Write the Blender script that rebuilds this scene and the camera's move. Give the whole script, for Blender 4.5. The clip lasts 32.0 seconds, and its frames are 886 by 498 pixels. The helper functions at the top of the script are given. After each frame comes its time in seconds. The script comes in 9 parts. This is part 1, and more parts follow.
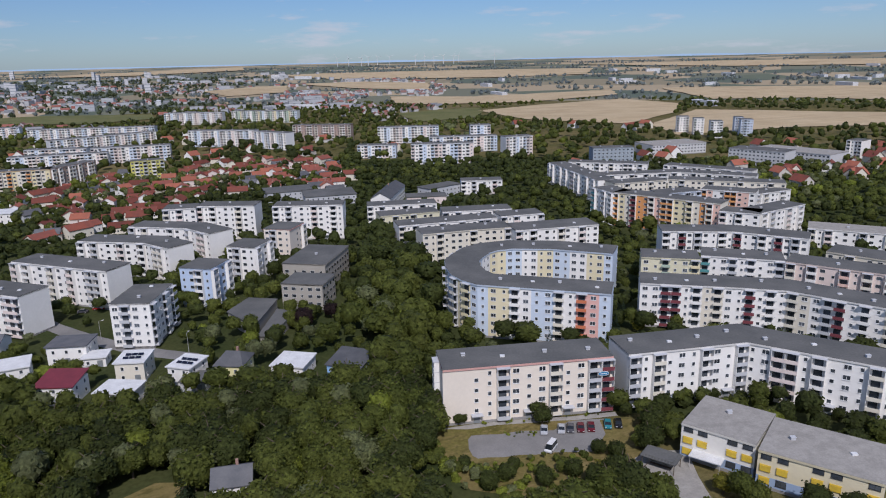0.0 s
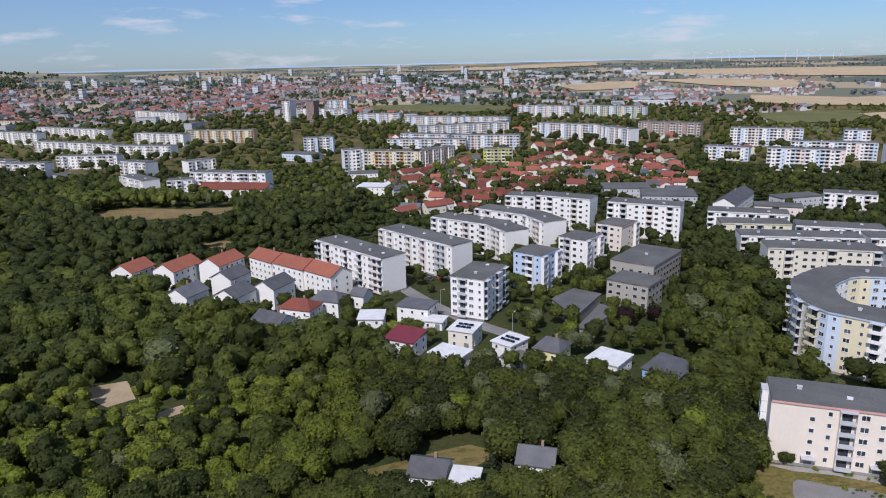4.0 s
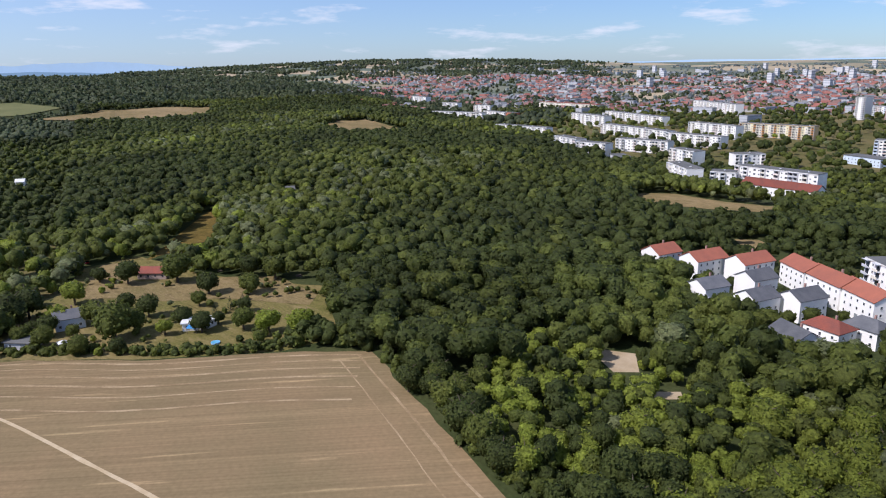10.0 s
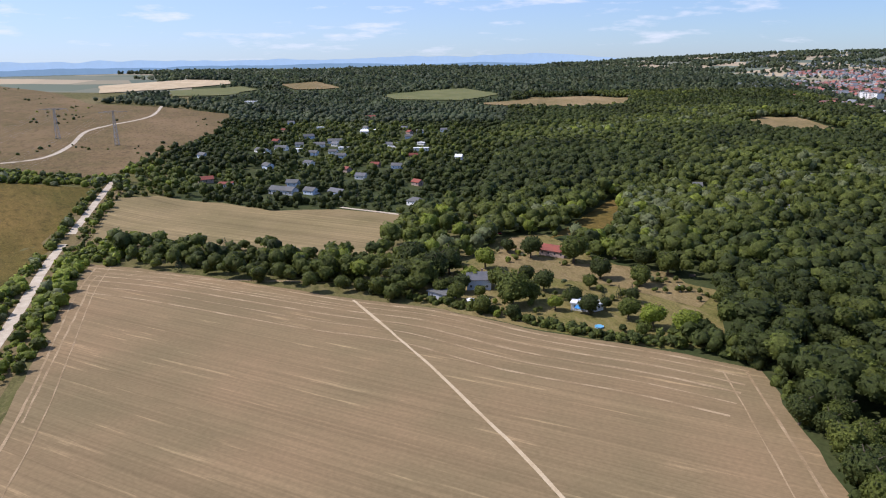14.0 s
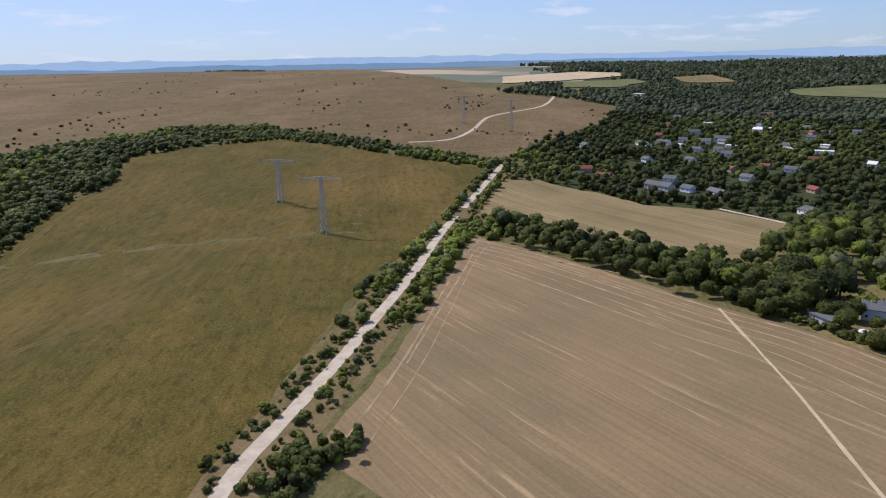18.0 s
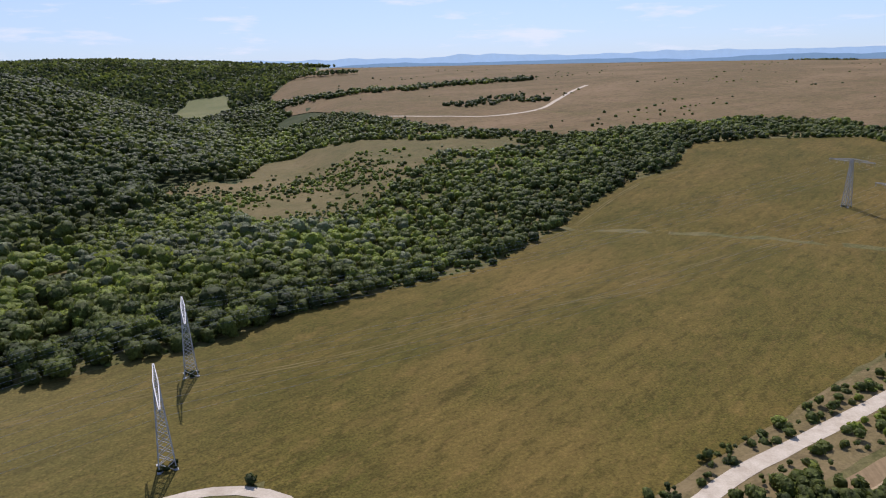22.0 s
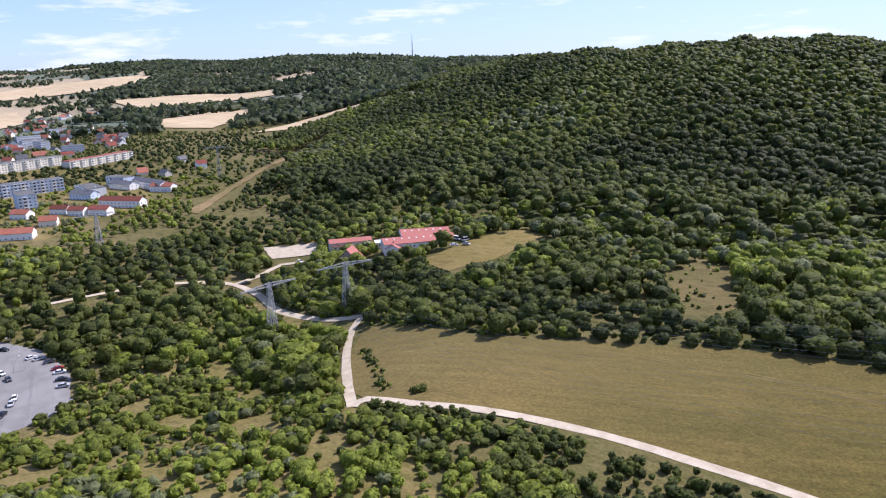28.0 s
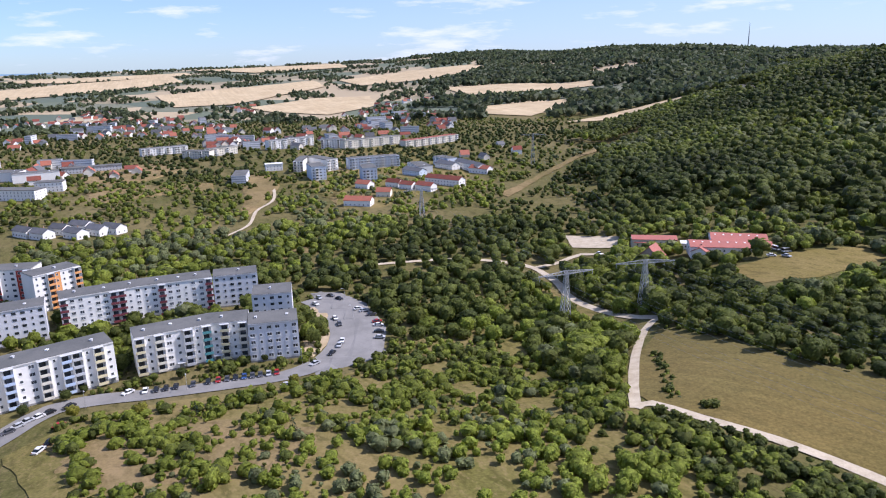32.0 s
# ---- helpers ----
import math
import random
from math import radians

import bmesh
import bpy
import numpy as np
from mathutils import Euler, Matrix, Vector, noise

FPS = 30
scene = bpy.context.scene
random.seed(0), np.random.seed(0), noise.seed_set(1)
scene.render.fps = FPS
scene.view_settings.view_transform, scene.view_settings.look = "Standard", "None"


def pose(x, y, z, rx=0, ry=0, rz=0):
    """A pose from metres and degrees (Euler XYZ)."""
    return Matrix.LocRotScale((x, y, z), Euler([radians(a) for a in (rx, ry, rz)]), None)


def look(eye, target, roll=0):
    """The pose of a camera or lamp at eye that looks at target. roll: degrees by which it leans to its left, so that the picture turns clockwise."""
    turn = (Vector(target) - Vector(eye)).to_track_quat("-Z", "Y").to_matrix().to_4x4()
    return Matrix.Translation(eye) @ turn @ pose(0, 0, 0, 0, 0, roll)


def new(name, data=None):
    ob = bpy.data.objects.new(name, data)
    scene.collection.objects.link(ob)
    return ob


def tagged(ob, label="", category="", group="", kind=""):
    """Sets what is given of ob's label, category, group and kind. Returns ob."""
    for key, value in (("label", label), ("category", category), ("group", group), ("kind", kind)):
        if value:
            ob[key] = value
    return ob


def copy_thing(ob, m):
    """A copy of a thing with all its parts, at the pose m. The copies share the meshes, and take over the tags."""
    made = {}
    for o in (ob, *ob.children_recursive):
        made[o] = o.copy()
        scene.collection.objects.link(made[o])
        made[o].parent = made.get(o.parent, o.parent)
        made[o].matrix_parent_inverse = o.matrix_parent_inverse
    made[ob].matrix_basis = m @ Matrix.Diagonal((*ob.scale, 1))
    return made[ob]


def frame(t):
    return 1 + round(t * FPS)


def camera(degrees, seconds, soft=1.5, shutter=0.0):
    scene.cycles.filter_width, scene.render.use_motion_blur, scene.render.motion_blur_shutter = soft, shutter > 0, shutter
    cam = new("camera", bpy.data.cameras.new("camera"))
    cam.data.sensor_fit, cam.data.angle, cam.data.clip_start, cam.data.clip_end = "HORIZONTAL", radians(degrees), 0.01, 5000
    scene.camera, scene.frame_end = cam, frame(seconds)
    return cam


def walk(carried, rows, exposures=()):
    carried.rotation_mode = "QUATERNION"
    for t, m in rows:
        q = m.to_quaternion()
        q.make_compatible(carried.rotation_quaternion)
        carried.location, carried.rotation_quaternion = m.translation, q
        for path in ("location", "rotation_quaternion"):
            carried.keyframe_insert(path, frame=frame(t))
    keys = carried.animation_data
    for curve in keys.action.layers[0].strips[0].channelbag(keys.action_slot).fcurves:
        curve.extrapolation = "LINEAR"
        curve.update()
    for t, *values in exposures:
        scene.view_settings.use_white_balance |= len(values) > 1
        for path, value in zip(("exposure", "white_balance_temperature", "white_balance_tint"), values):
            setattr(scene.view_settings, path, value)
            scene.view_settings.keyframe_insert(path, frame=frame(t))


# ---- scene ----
cam = camera(64.47, 32.0, 1.1)
PATH = [
    (0, -0.00, -15.29, 1.26),
    (0.5, 2.56, -15.28, 1.26),
    (1, 5.31, -15.26, 1.27),
    (1.5, 8.51, -15.23, 1.32),
    (2, 12.54, -15.20, 1.28),
    (2.5, 16.90, -15.14, 1.31),
    (4.5, 30.80, -15.04, 1.26),
    (5, 34.53, -15.02, 1.31),
    (5.5, 37.90, -15.00, 1.29),
    (6, 41.00, -15.00, 1.25),
    (6.5, 43.99, -14.97, 1.25),
    (7, 47.02, -14.97, 1.21),
    (7.5, 50.30, -14.93, 1.21),
    (8, 53.90, -14.93, 1.18),
    (8.5, 57.81, -14.92, 1.18),
    (9, 61.90, -14.92, 1.17),
    (9.5, 65.94, -14.91, 1.12),
    (10, 69.98, -14.90, 1.02),
    (10.5, 74.05, -14.90, 0.94),
    (11, 78.11, -14.91, 0.89),
    (11.5, 82.22, -14.92, 0.84),
    (12, 86.27, -14.95, 0.91),
    (12.5, 90.37, -14.97, 0.91),
    (13, 94.50, -14.98, 0.89),
    (13.5, 98.53, -15.01, 0.87),
    (14, 102.53, -15.03, 0.90),
    (14.5, 106.06, -15.05, 0.95),
    (16.5, 119.31, -15.12, 0.89),
    (17, 123.18, -15.12, 0.92),
    (17.5, 128.04, -15.06, 1.02),
    (18, 132.77, -15.08, 1.09),
    (18.5, 137.59, -15.11, 1.05),
    (19, 142.69, -15.09, 1.08),
    (19.5, 147.82, -15.07, 1.21),
    (20, 153.24, -15.10, 1.20),
    (20.5, 159.03, -15.03, 1.29),
    (21, 164.82, -15.02, 1.26),
    (21.5, 170.61, -15.00, 1.30),
    (22, 176.31, -15.01, 1.34),
    (22.5, 180.40, -15.03, 1.24),
    (23, 185.12, -15.03, 1.30),
    (23.5, 192.25, -14.99, 1.37),
    (24, 198.32, -14.97, 1.29),
    (24.5, 203.92, -14.97, 1.26),
    (25, 210.00, -14.96, 1.28),
    (25.5, 216.13, -14.95, 1.26),
    (26, 222.21, -14.93, 1.28),
    (26.5, 228.35, -14.88, 1.24),
    (28.5, 246.91, -14.89, 1.51),
    (29, 250.90, -14.90, 1.41),
    (29.5, 254.38, -14.93, 1.44),
    (30, 257.45, -14.93, 1.38),
    (30.5, 260.45, -14.93, 1.33),
    (31, 262.96, -14.96, 1.34),
    (31.5, 265.40, -14.98, 1.33),
    (32, 267.86, -15.00, 1.26),
]
EXPOSURE = [(0, -0.40, 6000, 18), (3, -0.23, 6000, 18), (6, 0.05, 6000, 18), (10, 0.28, 6000, 19), (13, 0.38, 6000, 20), (16, 0.28, 6000, 20), (19, 0.08, 6000, 20), (22, 0.24, 6000, 21), (26, 0.64, 5950, 24), (29, 0.68, 5950, 23), (32, 0.56, 5950, 22)]
walk(cam, [(t, pose(0, 0, 90, 90 + p, r, y)) for t, y, p, r in PATH], EXPOSURE)

PI = math.pi
rng = np.random.default_rng(7)
RADIUS = 4880.0  # the land's rim

HILLS = [  # azimuth, near foot, crest distance, crest elevation in degrees, convexity
    (-40, 1500, 4800, -0.30, 0.0), (55, 1500, 4800, -0.30, 0.0), (66, 1400, 4300, 0.05, 0.0), (76, 1700, 4400, 0.18, 0.0), (84, 1700, 4350, -0.05, 0.0), (90, 1400, 4100, -0.30, 0.0),
    (95, 700, 3000, -0.58, 0.0), (104, 700, 3000, -0.40, 0.0), (112, 700, 3000, -0.55, 0.2), (125, 450, 2600, -0.55, 0.6), (140, 380, 2200, -0.62, 1.0),
    (158, 380, 2100, -0.52, 1.0), (176, 380, 2000, -0.45, 1.0), (183, 400, 2000, -0.42, 0.9), (187, 560, 2000, -0.25, 0.5), (190, 800, 2100, -0.15, 0.2), (193, 900, 2200, 0.08, 0.0),
    (197, 1000, 2300, 0.26, 0.0), (201, 1000, 2300, 0.45, 0.0), (205, 1000, 2300, 0.45, 0.0), (210, 1100, 2350, 0.36, 0.0),
    (232, 1200, 2700, 0.10, 0.0), (239, 1100, 3000, 0.02, 0.0), (243.6, 1000, 3100, 0.12, 0.0), (249.3, 1000, 3200, 0.48, 0.0), (254.6, 1100, 3500, 0.55, 0.0), (259, 1200, 3800, 0.28, 0.0),
    (263.3, 1290, 3950, 0.48, 0.0), (267.5, 1360, 4080, 0.38, 0.0), (271.5, 1430, 4200, 0.18, 0.0), (275, 1500, 4300, 0.05, 0.0), (282, 1500, 4400, -0.10, 0.0),
    (300, 1500, 4600, -0.35, 0.0), (320, 1500, 4800, -0.30, 0.0), (415, 1500, 4800, -0.30, 0.0)]
SPURS = [  # wooded hills that stand before those crests: azimuth, foot, crest distance, crest elevation
    [(66, 900, 1500, -3.6), (70, 900, 1550, -3.2), (74.5, 900, 1650, -2.5), (78.7, 900, 1900, -1.75), (83, 850, 2200, -1.30), (88, 800, 2500, -0.95), (92, 750, 2800, -0.75), (97, 700, 3000, -0.9)],
    [(194, 620, 1150, -4.5), (198, 560, 1120, -4.0), (201, 520, 1100, -2.9), (205, 460, 1070, -1.5), (209.8, 430, 1010, -0.28), (214.2, 410, 970, 0.22), (219, 400, 950, 0.32), (223, 400, 960, 0.16), (227.3, 410, 980, -0.03),
     (231.5, 430, 1000, -0.12), (235.5, 450, 1060, -0.30), (239.3, 480, 1160, -0.80), (244.4, 520, 1250, -1.7), (250, 560, 1300, -3.0), (257, 600, 1300, -4.5)]]


def height(x, y):
    """Height of the land over the foot of the flight."""
    x, y = np.asarray(x, float), np.asarray(y, float)
    a = (np.degrees(np.arctan2(-x, y)) + 40) % 360 - 40
    r = np.hypot(x, y)
    h = np.array(HILLS)
    r0, r1, e, m = (np.interp(a, h[:, 0], h[:, k]) for k in (1, 2, 3, 4))
    u = np.clip((r - r0) / (r1 - r0), 0, 1)
    s = (1 - m) * u * u * (3 - 2 * u) + m * u * (2 - u)
    z = s * (90 + r1 * np.tan(np.radians(e)))
    for spur in SPURS:
        h = np.array(spur)
        q0, q1, e = (np.interp(a, h[:, 0], h[:, k]) for k in (1, 2, 3))
        top = np.clip(90 + q1 * np.tan(np.radians(e)), 0, None) * (np.clip((a - h[0, 0]) / 3, 0, 1) * np.clip((h[-1, 0] - a) / 3, 0, 1))
        u = np.where(r < q1, np.clip((r - q0) / (q1 - q0), 0, 1), np.clip(1 - (r - q1) / (0.55 * q1), 0, 1))
        # small gullies run down the hillside
        v = u * u * (3 - 2 * u) * top * (1 + 0.035 * np.sin(a * 1.9 + r * 0.004) * np.sin(r * 0.011 + a * 0.7))
        z = np.maximum(z, v) + 4.0 * np.exp(-np.abs(z - v) / 8.0) * np.clip(np.minimum(z, v) / 20, 0, 1)
    # the land falls away towards the estate and the farm in the west
    fall = np.clip((a - 238) / 22, 0, 1) * np.clip((322 - a) / 16, 0, 1) * np.clip((r - 130) / 130, 0, 1)
    z = z - 19 * fall * fall * (3 - 2 * fall) * (1 - s)
    return z - np.clip(r - r1, 0, None) * 0.03


# ---- world, sun, exposure ----
SUN_AZ, SUN_EL = 186.0, 48.0
world = bpy.data.worlds.new("sky")
scene.world = world
world.use_nodes = True
wn, wl = world.node_tree.nodes, world.node_tree.links
wn.clear()
sky = wn.new("ShaderNodeTexSky")
sky.sky_type, sky.sun_disc = "NISHITA", False
sky.sun_elevation, sky.sun_rotation = radians(SUN_EL), radians(SUN_AZ)
sky.air_density, sky.dust_density, sky.ozone_density = 1.0, 0.2, 2.0
coord = wn.new("ShaderNodeTexCoord")
stretch = wn.new("ShaderNodeMapping")
stretch.inputs["Scale"].default_value = (1.6, 1.6, 9.0)
puffs = wn.new("ShaderNodeTexNoise")
puffs.inputs["Scale"].default_value, puffs.inputs["Detail"].default_value, puffs.inputs["Roughness"].default_value = 5.2, 7, 0.6
cover = wn.new("ShaderNodeValToRGB")
cover.color_ramp.elements[0].position, cover.color_ramp.elements[1].position = 0.56, 0.69
cover.color_ramp.elements[1].color = (0.62, 0.62, 0.62, 1)
tint = wn.new("ShaderNodeMixRGB")
tint.blend_type = "MULTIPLY"
tint.inputs["Fac"].default_value, tint.inputs["Color2"].default_value = 1.0, (0.67, 0.92, 1.27, 1)
veil = wn.new("ShaderNodeMixRGB")  # thin high haze
veil.inputs["Color2"].default_value = (6.6, 7.6, 9.0, 1)
sunward = wn.new("ShaderNodeVectorMath")  # the haze is thicker towards the sun
sunward.operation = "DOT_PRODUCT"
sunward.inputs[1].default_value = (-math.sin(radians(SUN_AZ)), math.cos(radians(SUN_AZ)), 0)
glare = wn.new("ShaderNodeMapRange")
glare.inputs["From Min"].default_value, glare.inputs["To Min"].default_value, glare.inputs["To Max"].default_value = -1.0, 0.03, 0.60
white = wn.new("ShaderNodeMixRGB")
white.inputs["Color2"].default_value = (9.0, 9.2, 9.6, 1)
back = wn.new("ShaderNodeBackground")
back.inputs["Strength"].default_value = 0.08
world_out = wn.new("ShaderNodeOutputWorld")
wl.new(coord.outputs["Generated"], stretch.inputs["Vector"])
wl.new(coord.outputs["Generated"], sunward.inputs[0])
wl.new(sunward.outputs["Value"], glare.inputs["Value"])
wl.new(glare.outputs["Result"], veil.inputs["Fac"])
wl.new(stretch.outputs["Vector"], puffs.inputs["Vector"])
wl.new(puffs.outputs["Fac"], cover.inputs["Fac"])
wl.new(cover.outputs["Color"], white.inputs["Fac"])
wl.new(sky.outputs["Color"], tint.inputs["Color1"])
wl.new(tint.outputs["Color"], veil.inputs["Color1"])
wl.new(veil.outputs["Color"], white.inputs["Color1"])
wl.new(white.outputs["Color"], back.inputs["Color"])
wl.new(back.outputs["Background"], world_out.inputs["Surface"])
sun = new("sun", bpy.data.lights.new("sun", "SUN"))
sun.data.energy, sun.data.angle, sun.data.color = 4.1, radians(0.53), (1.0, 0.95, 0.87)
toward = Vector((-math.sin(radians(SUN_AZ)) * math.cos(radians(SUN_EL)), math.cos(radians(SUN_AZ)) * math.cos(radians(SUN_EL)), math.sin(radians(SUN_EL))))
sun.matrix_world = look(toward * 400, (0, 0, 0))


# ---- materials ----
def mat(name, base, other=None, rough=0.85, scale=1.0, metal=0.0, bump=0.0, mix=1.0, fine=None, per_object=0.0, per_island=0.0, grain_range=0.22):
    """A procedural surface: two tones by noise at one size, a fine grain, relief, and a change of tone from piece to piece."""
    m = bpy.data.materials.new(name)
    m.use_nodes = True
    n, l = m.node_tree.nodes, m.node_tree.links
    b = n["Principled BSDF"]
    b.inputs["Roughness"].default_value, b.inputs["Metallic"].default_value = rough, metal
    if rough >= 0.85:
        b.inputs["Specular IOR Level"].default_value = 0.08
    geo = n.new("ShaderNodeNewGeometry")
    big = n.new("ShaderNodeTexNoise")
    big.inputs["Scale"].default_value, big.inputs["Detail"].default_value, big.inputs["Roughness"].default_value = scale, 5, 0.6
    l.new(geo.outputs["Position"], big.inputs["Vector"])
    ramp = n.new("ShaderNodeValToRGB")
    ramp.color_ramp.elements[0].position, ramp.color_ramp.elements[1].position = 0.36, 0.66
    l.new(big.outputs["Fac"], ramp.inputs["Fac"])
    two = n.new("ShaderNodeMixRGB")
    o = other or tuple(c * 0.8 for c in base)
    two.inputs["Color1"].default_value, two.inputs["Color2"].default_value = (*base, 1), (*o, 1)
    scaled = n.new("ShaderNodeMath")
    scaled.operation = "MULTIPLY"
    scaled.inputs[1].default_value = mix
    l.new(ramp.outputs["Color"], scaled.inputs[0])
    l.new(scaled.outputs[0], two.inputs["Fac"])
    grain = n.new("ShaderNodeTexNoise")
    grain.inputs["Scale"].default_value, grain.inputs["Detail"].default_value = fine or scale * 9, 3
    l.new(geo.outputs["Position"], grain.inputs["Vector"])
    hsv = n.new("ShaderNodeHueSaturation")
    l.new(two.outputs["Color"], hsv.inputs["Color"])
    span = n.new("ShaderNodeMapRange")
    span.inputs["To Min"].default_value, span.inputs["To Max"].default_value = 1 - grain_range, 1 + grain_range
    l.new(grain.outputs["Fac"], span.inputs["Value"])
    last = span.outputs["Result"]
    for amount, kind in ((per_object, "o"), (per_island, "i")):
        if amount:
            src = n.new("ShaderNodeObjectInfo").outputs["Random"] if kind == "o" else geo.outputs["Random Per Island"]
            vary = n.new("ShaderNodeMapRange")
            vary.inputs["To Min"].default_value, vary.inputs["To Max"].default_value = 1 - amount, 1 + amount
            l.new(src, vary.inputs["Value"])
            times = n.new("ShaderNodeMath")
            times.operation = "MULTIPLY"
            l.new(last, times.inputs[0])
            l.new(vary.outputs["Result"], times.inputs[1])
            last = times.outputs[0]
    l.new(last, hsv.inputs["Value"])
    l.new(hsv.outputs["Color"], b.inputs["Base Color"])
    if bump:
        bp = n.new("ShaderNodeBump")
        bp.inputs["Strength"].default_value, bp.inputs["Distance"].default_value = 0.6, bump
        l.new(grain.outputs["Fac"], bp.inputs["Height"])
        l.new(bp.outputs["Normal"], b.inputs["Normal"])
    return m


def leaf_mat(name, base, other, grain=0.05, sheen=0.3):
    """Foliage: tree-sized changes of tone, leaf clumps that differ, relief of sprays with painted gaps, some light let
    through.
    """
    m = mat(name, base, other, rough=0.58, scale=grain, fine=0.9, per_island=0.22, grain_range=0.5)
    n, l = m.node_tree.nodes, m.node_tree.links
    b = n["Principled BSDF"]
    b.inputs["Specular IOR Level"].default_value = sheen
    thin = n.new("ShaderNodeBsdfTranslucent")
    mixer = n.new("ShaderNodeMixShader")
    mixer.inputs[0].default_value = 0.48
    stand = n.new("ShaderNodeTexNoise")  # stands of one age and kind
    stand.inputs["Scale"].default_value, stand.inputs["Detail"].default_value = 0.011, 4
    l.new(n["Geometry"].outputs["Position"], stand.inputs["Vector"])
    swing = n.new("ShaderNodeMapRange")
    swing.inputs["From Min"].default_value, swing.inputs["From Max"].default_value = 0.3, 0.7
    swing.inputs["To Min"].default_value, swing.inputs["To Max"].default_value = 0.68, 1.32
    l.new(stand.outputs["Fac"], swing.inputs["Value"])
    spray = n.new("ShaderNodeTexNoise")  # noise of leaf sprays, for the relief and the painted gaps
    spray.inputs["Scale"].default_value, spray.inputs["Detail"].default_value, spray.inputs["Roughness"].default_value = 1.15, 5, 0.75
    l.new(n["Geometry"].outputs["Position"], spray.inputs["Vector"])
    relief = n.new("ShaderNodeBump")
    relief.inputs["Strength"].default_value, relief.inputs["Distance"].default_value = 0.6, 0.9
    l.new(spray.outputs["Fac"], relief.inputs["Height"])
    l.new(relief.outputs["Normal"], b.inputs["Normal"])
    l.new(relief.outputs["Normal"], thin.inputs["Normal"])
    tuft = n.new("ShaderNodeMapRange")  # lit sprays and shaded gaps, put into the leaf colour by noise
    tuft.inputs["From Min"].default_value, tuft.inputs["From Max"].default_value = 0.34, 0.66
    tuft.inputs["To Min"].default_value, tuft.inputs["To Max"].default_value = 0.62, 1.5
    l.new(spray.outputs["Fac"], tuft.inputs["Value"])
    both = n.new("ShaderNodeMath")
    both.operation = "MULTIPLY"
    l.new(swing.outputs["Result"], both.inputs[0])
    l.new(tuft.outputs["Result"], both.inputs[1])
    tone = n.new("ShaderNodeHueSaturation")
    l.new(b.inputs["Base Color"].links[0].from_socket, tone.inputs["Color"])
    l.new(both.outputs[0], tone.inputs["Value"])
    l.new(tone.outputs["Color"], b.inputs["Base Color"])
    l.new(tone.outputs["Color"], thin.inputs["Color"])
    l.new(b.outputs[0], mixer.inputs[1])
    l.new(thin.outputs[0], mixer.inputs[2])
    l.new(mixer.outputs[0], n["Material Output"].inputs["Surface"])
    return m


def striped(name, base, other, turn, period, rough=0.95, straw=0.4, strength=1.0):
    """A mown or drilled field: broad and narrow swaths at one angle, with broken lines of pale straw."""
    m = mat(name, base, other, rough=rough, scale=0.018, fine=0.9, bump=0.06)
    n, l = m.node_tree.nodes, m.node_tree.links
    geo = n.new("ShaderNodeNewGeometry")
    b = n["Principled BSDF"]
    for across, along, lo, hi, f0, f1, detail in ((period * 2.2, 0.003, 1 - 0.09 * strength, 1 + 0.09 * strength, 0.34, 0.68, 3), (period * 0.2, 0.006, 1 - 0.24 * strength, 1 + 0.26 * strength, 0.32, 0.7, 4),
                                                  (period * 0.55, 0.022, 1.0, 1.0 + straw, 0.60, 0.70, 5)):
        mp = n.new("ShaderNodeMapping")
        mp.vector_type = "TEXTURE"
        mp.inputs["Rotation"].default_value = (0, 0, radians(turn))
        mp.inputs["Scale"].default_value = (1 / along, across, 100)
        w = n.new("ShaderNodeTexNoise")
        w.inputs["Scale"].default_value, w.inputs["Detail"].default_value, w.inputs["Roughness"].default_value = 1.0, detail, 0.6
        l.new(geo.outputs["Position"], mp.inputs["Vector"])
        l.new(mp.outputs["Vector"], w.inputs["Vector"])
        rm = n.new("ShaderNodeMapRange")
        rm.inputs["From Min"].default_value, rm.inputs["From Max"].default_value = f0, f1
        rm.inputs["To Min"].default_value, rm.inputs["To Max"].default_value = lo, hi
        l.new(w.outputs["Fac"], rm.inputs["Value"])
        hs = n.new("ShaderNodeHueSaturation")
        l.new(b.inputs["Base Color"].links[0].from_socket, hs.inputs["Color"])
        l.new(rm.outputs["Result"], hs.inputs["Value"])
        l.new(hs.outputs["Color"], b.inputs["Base Color"])
    return m


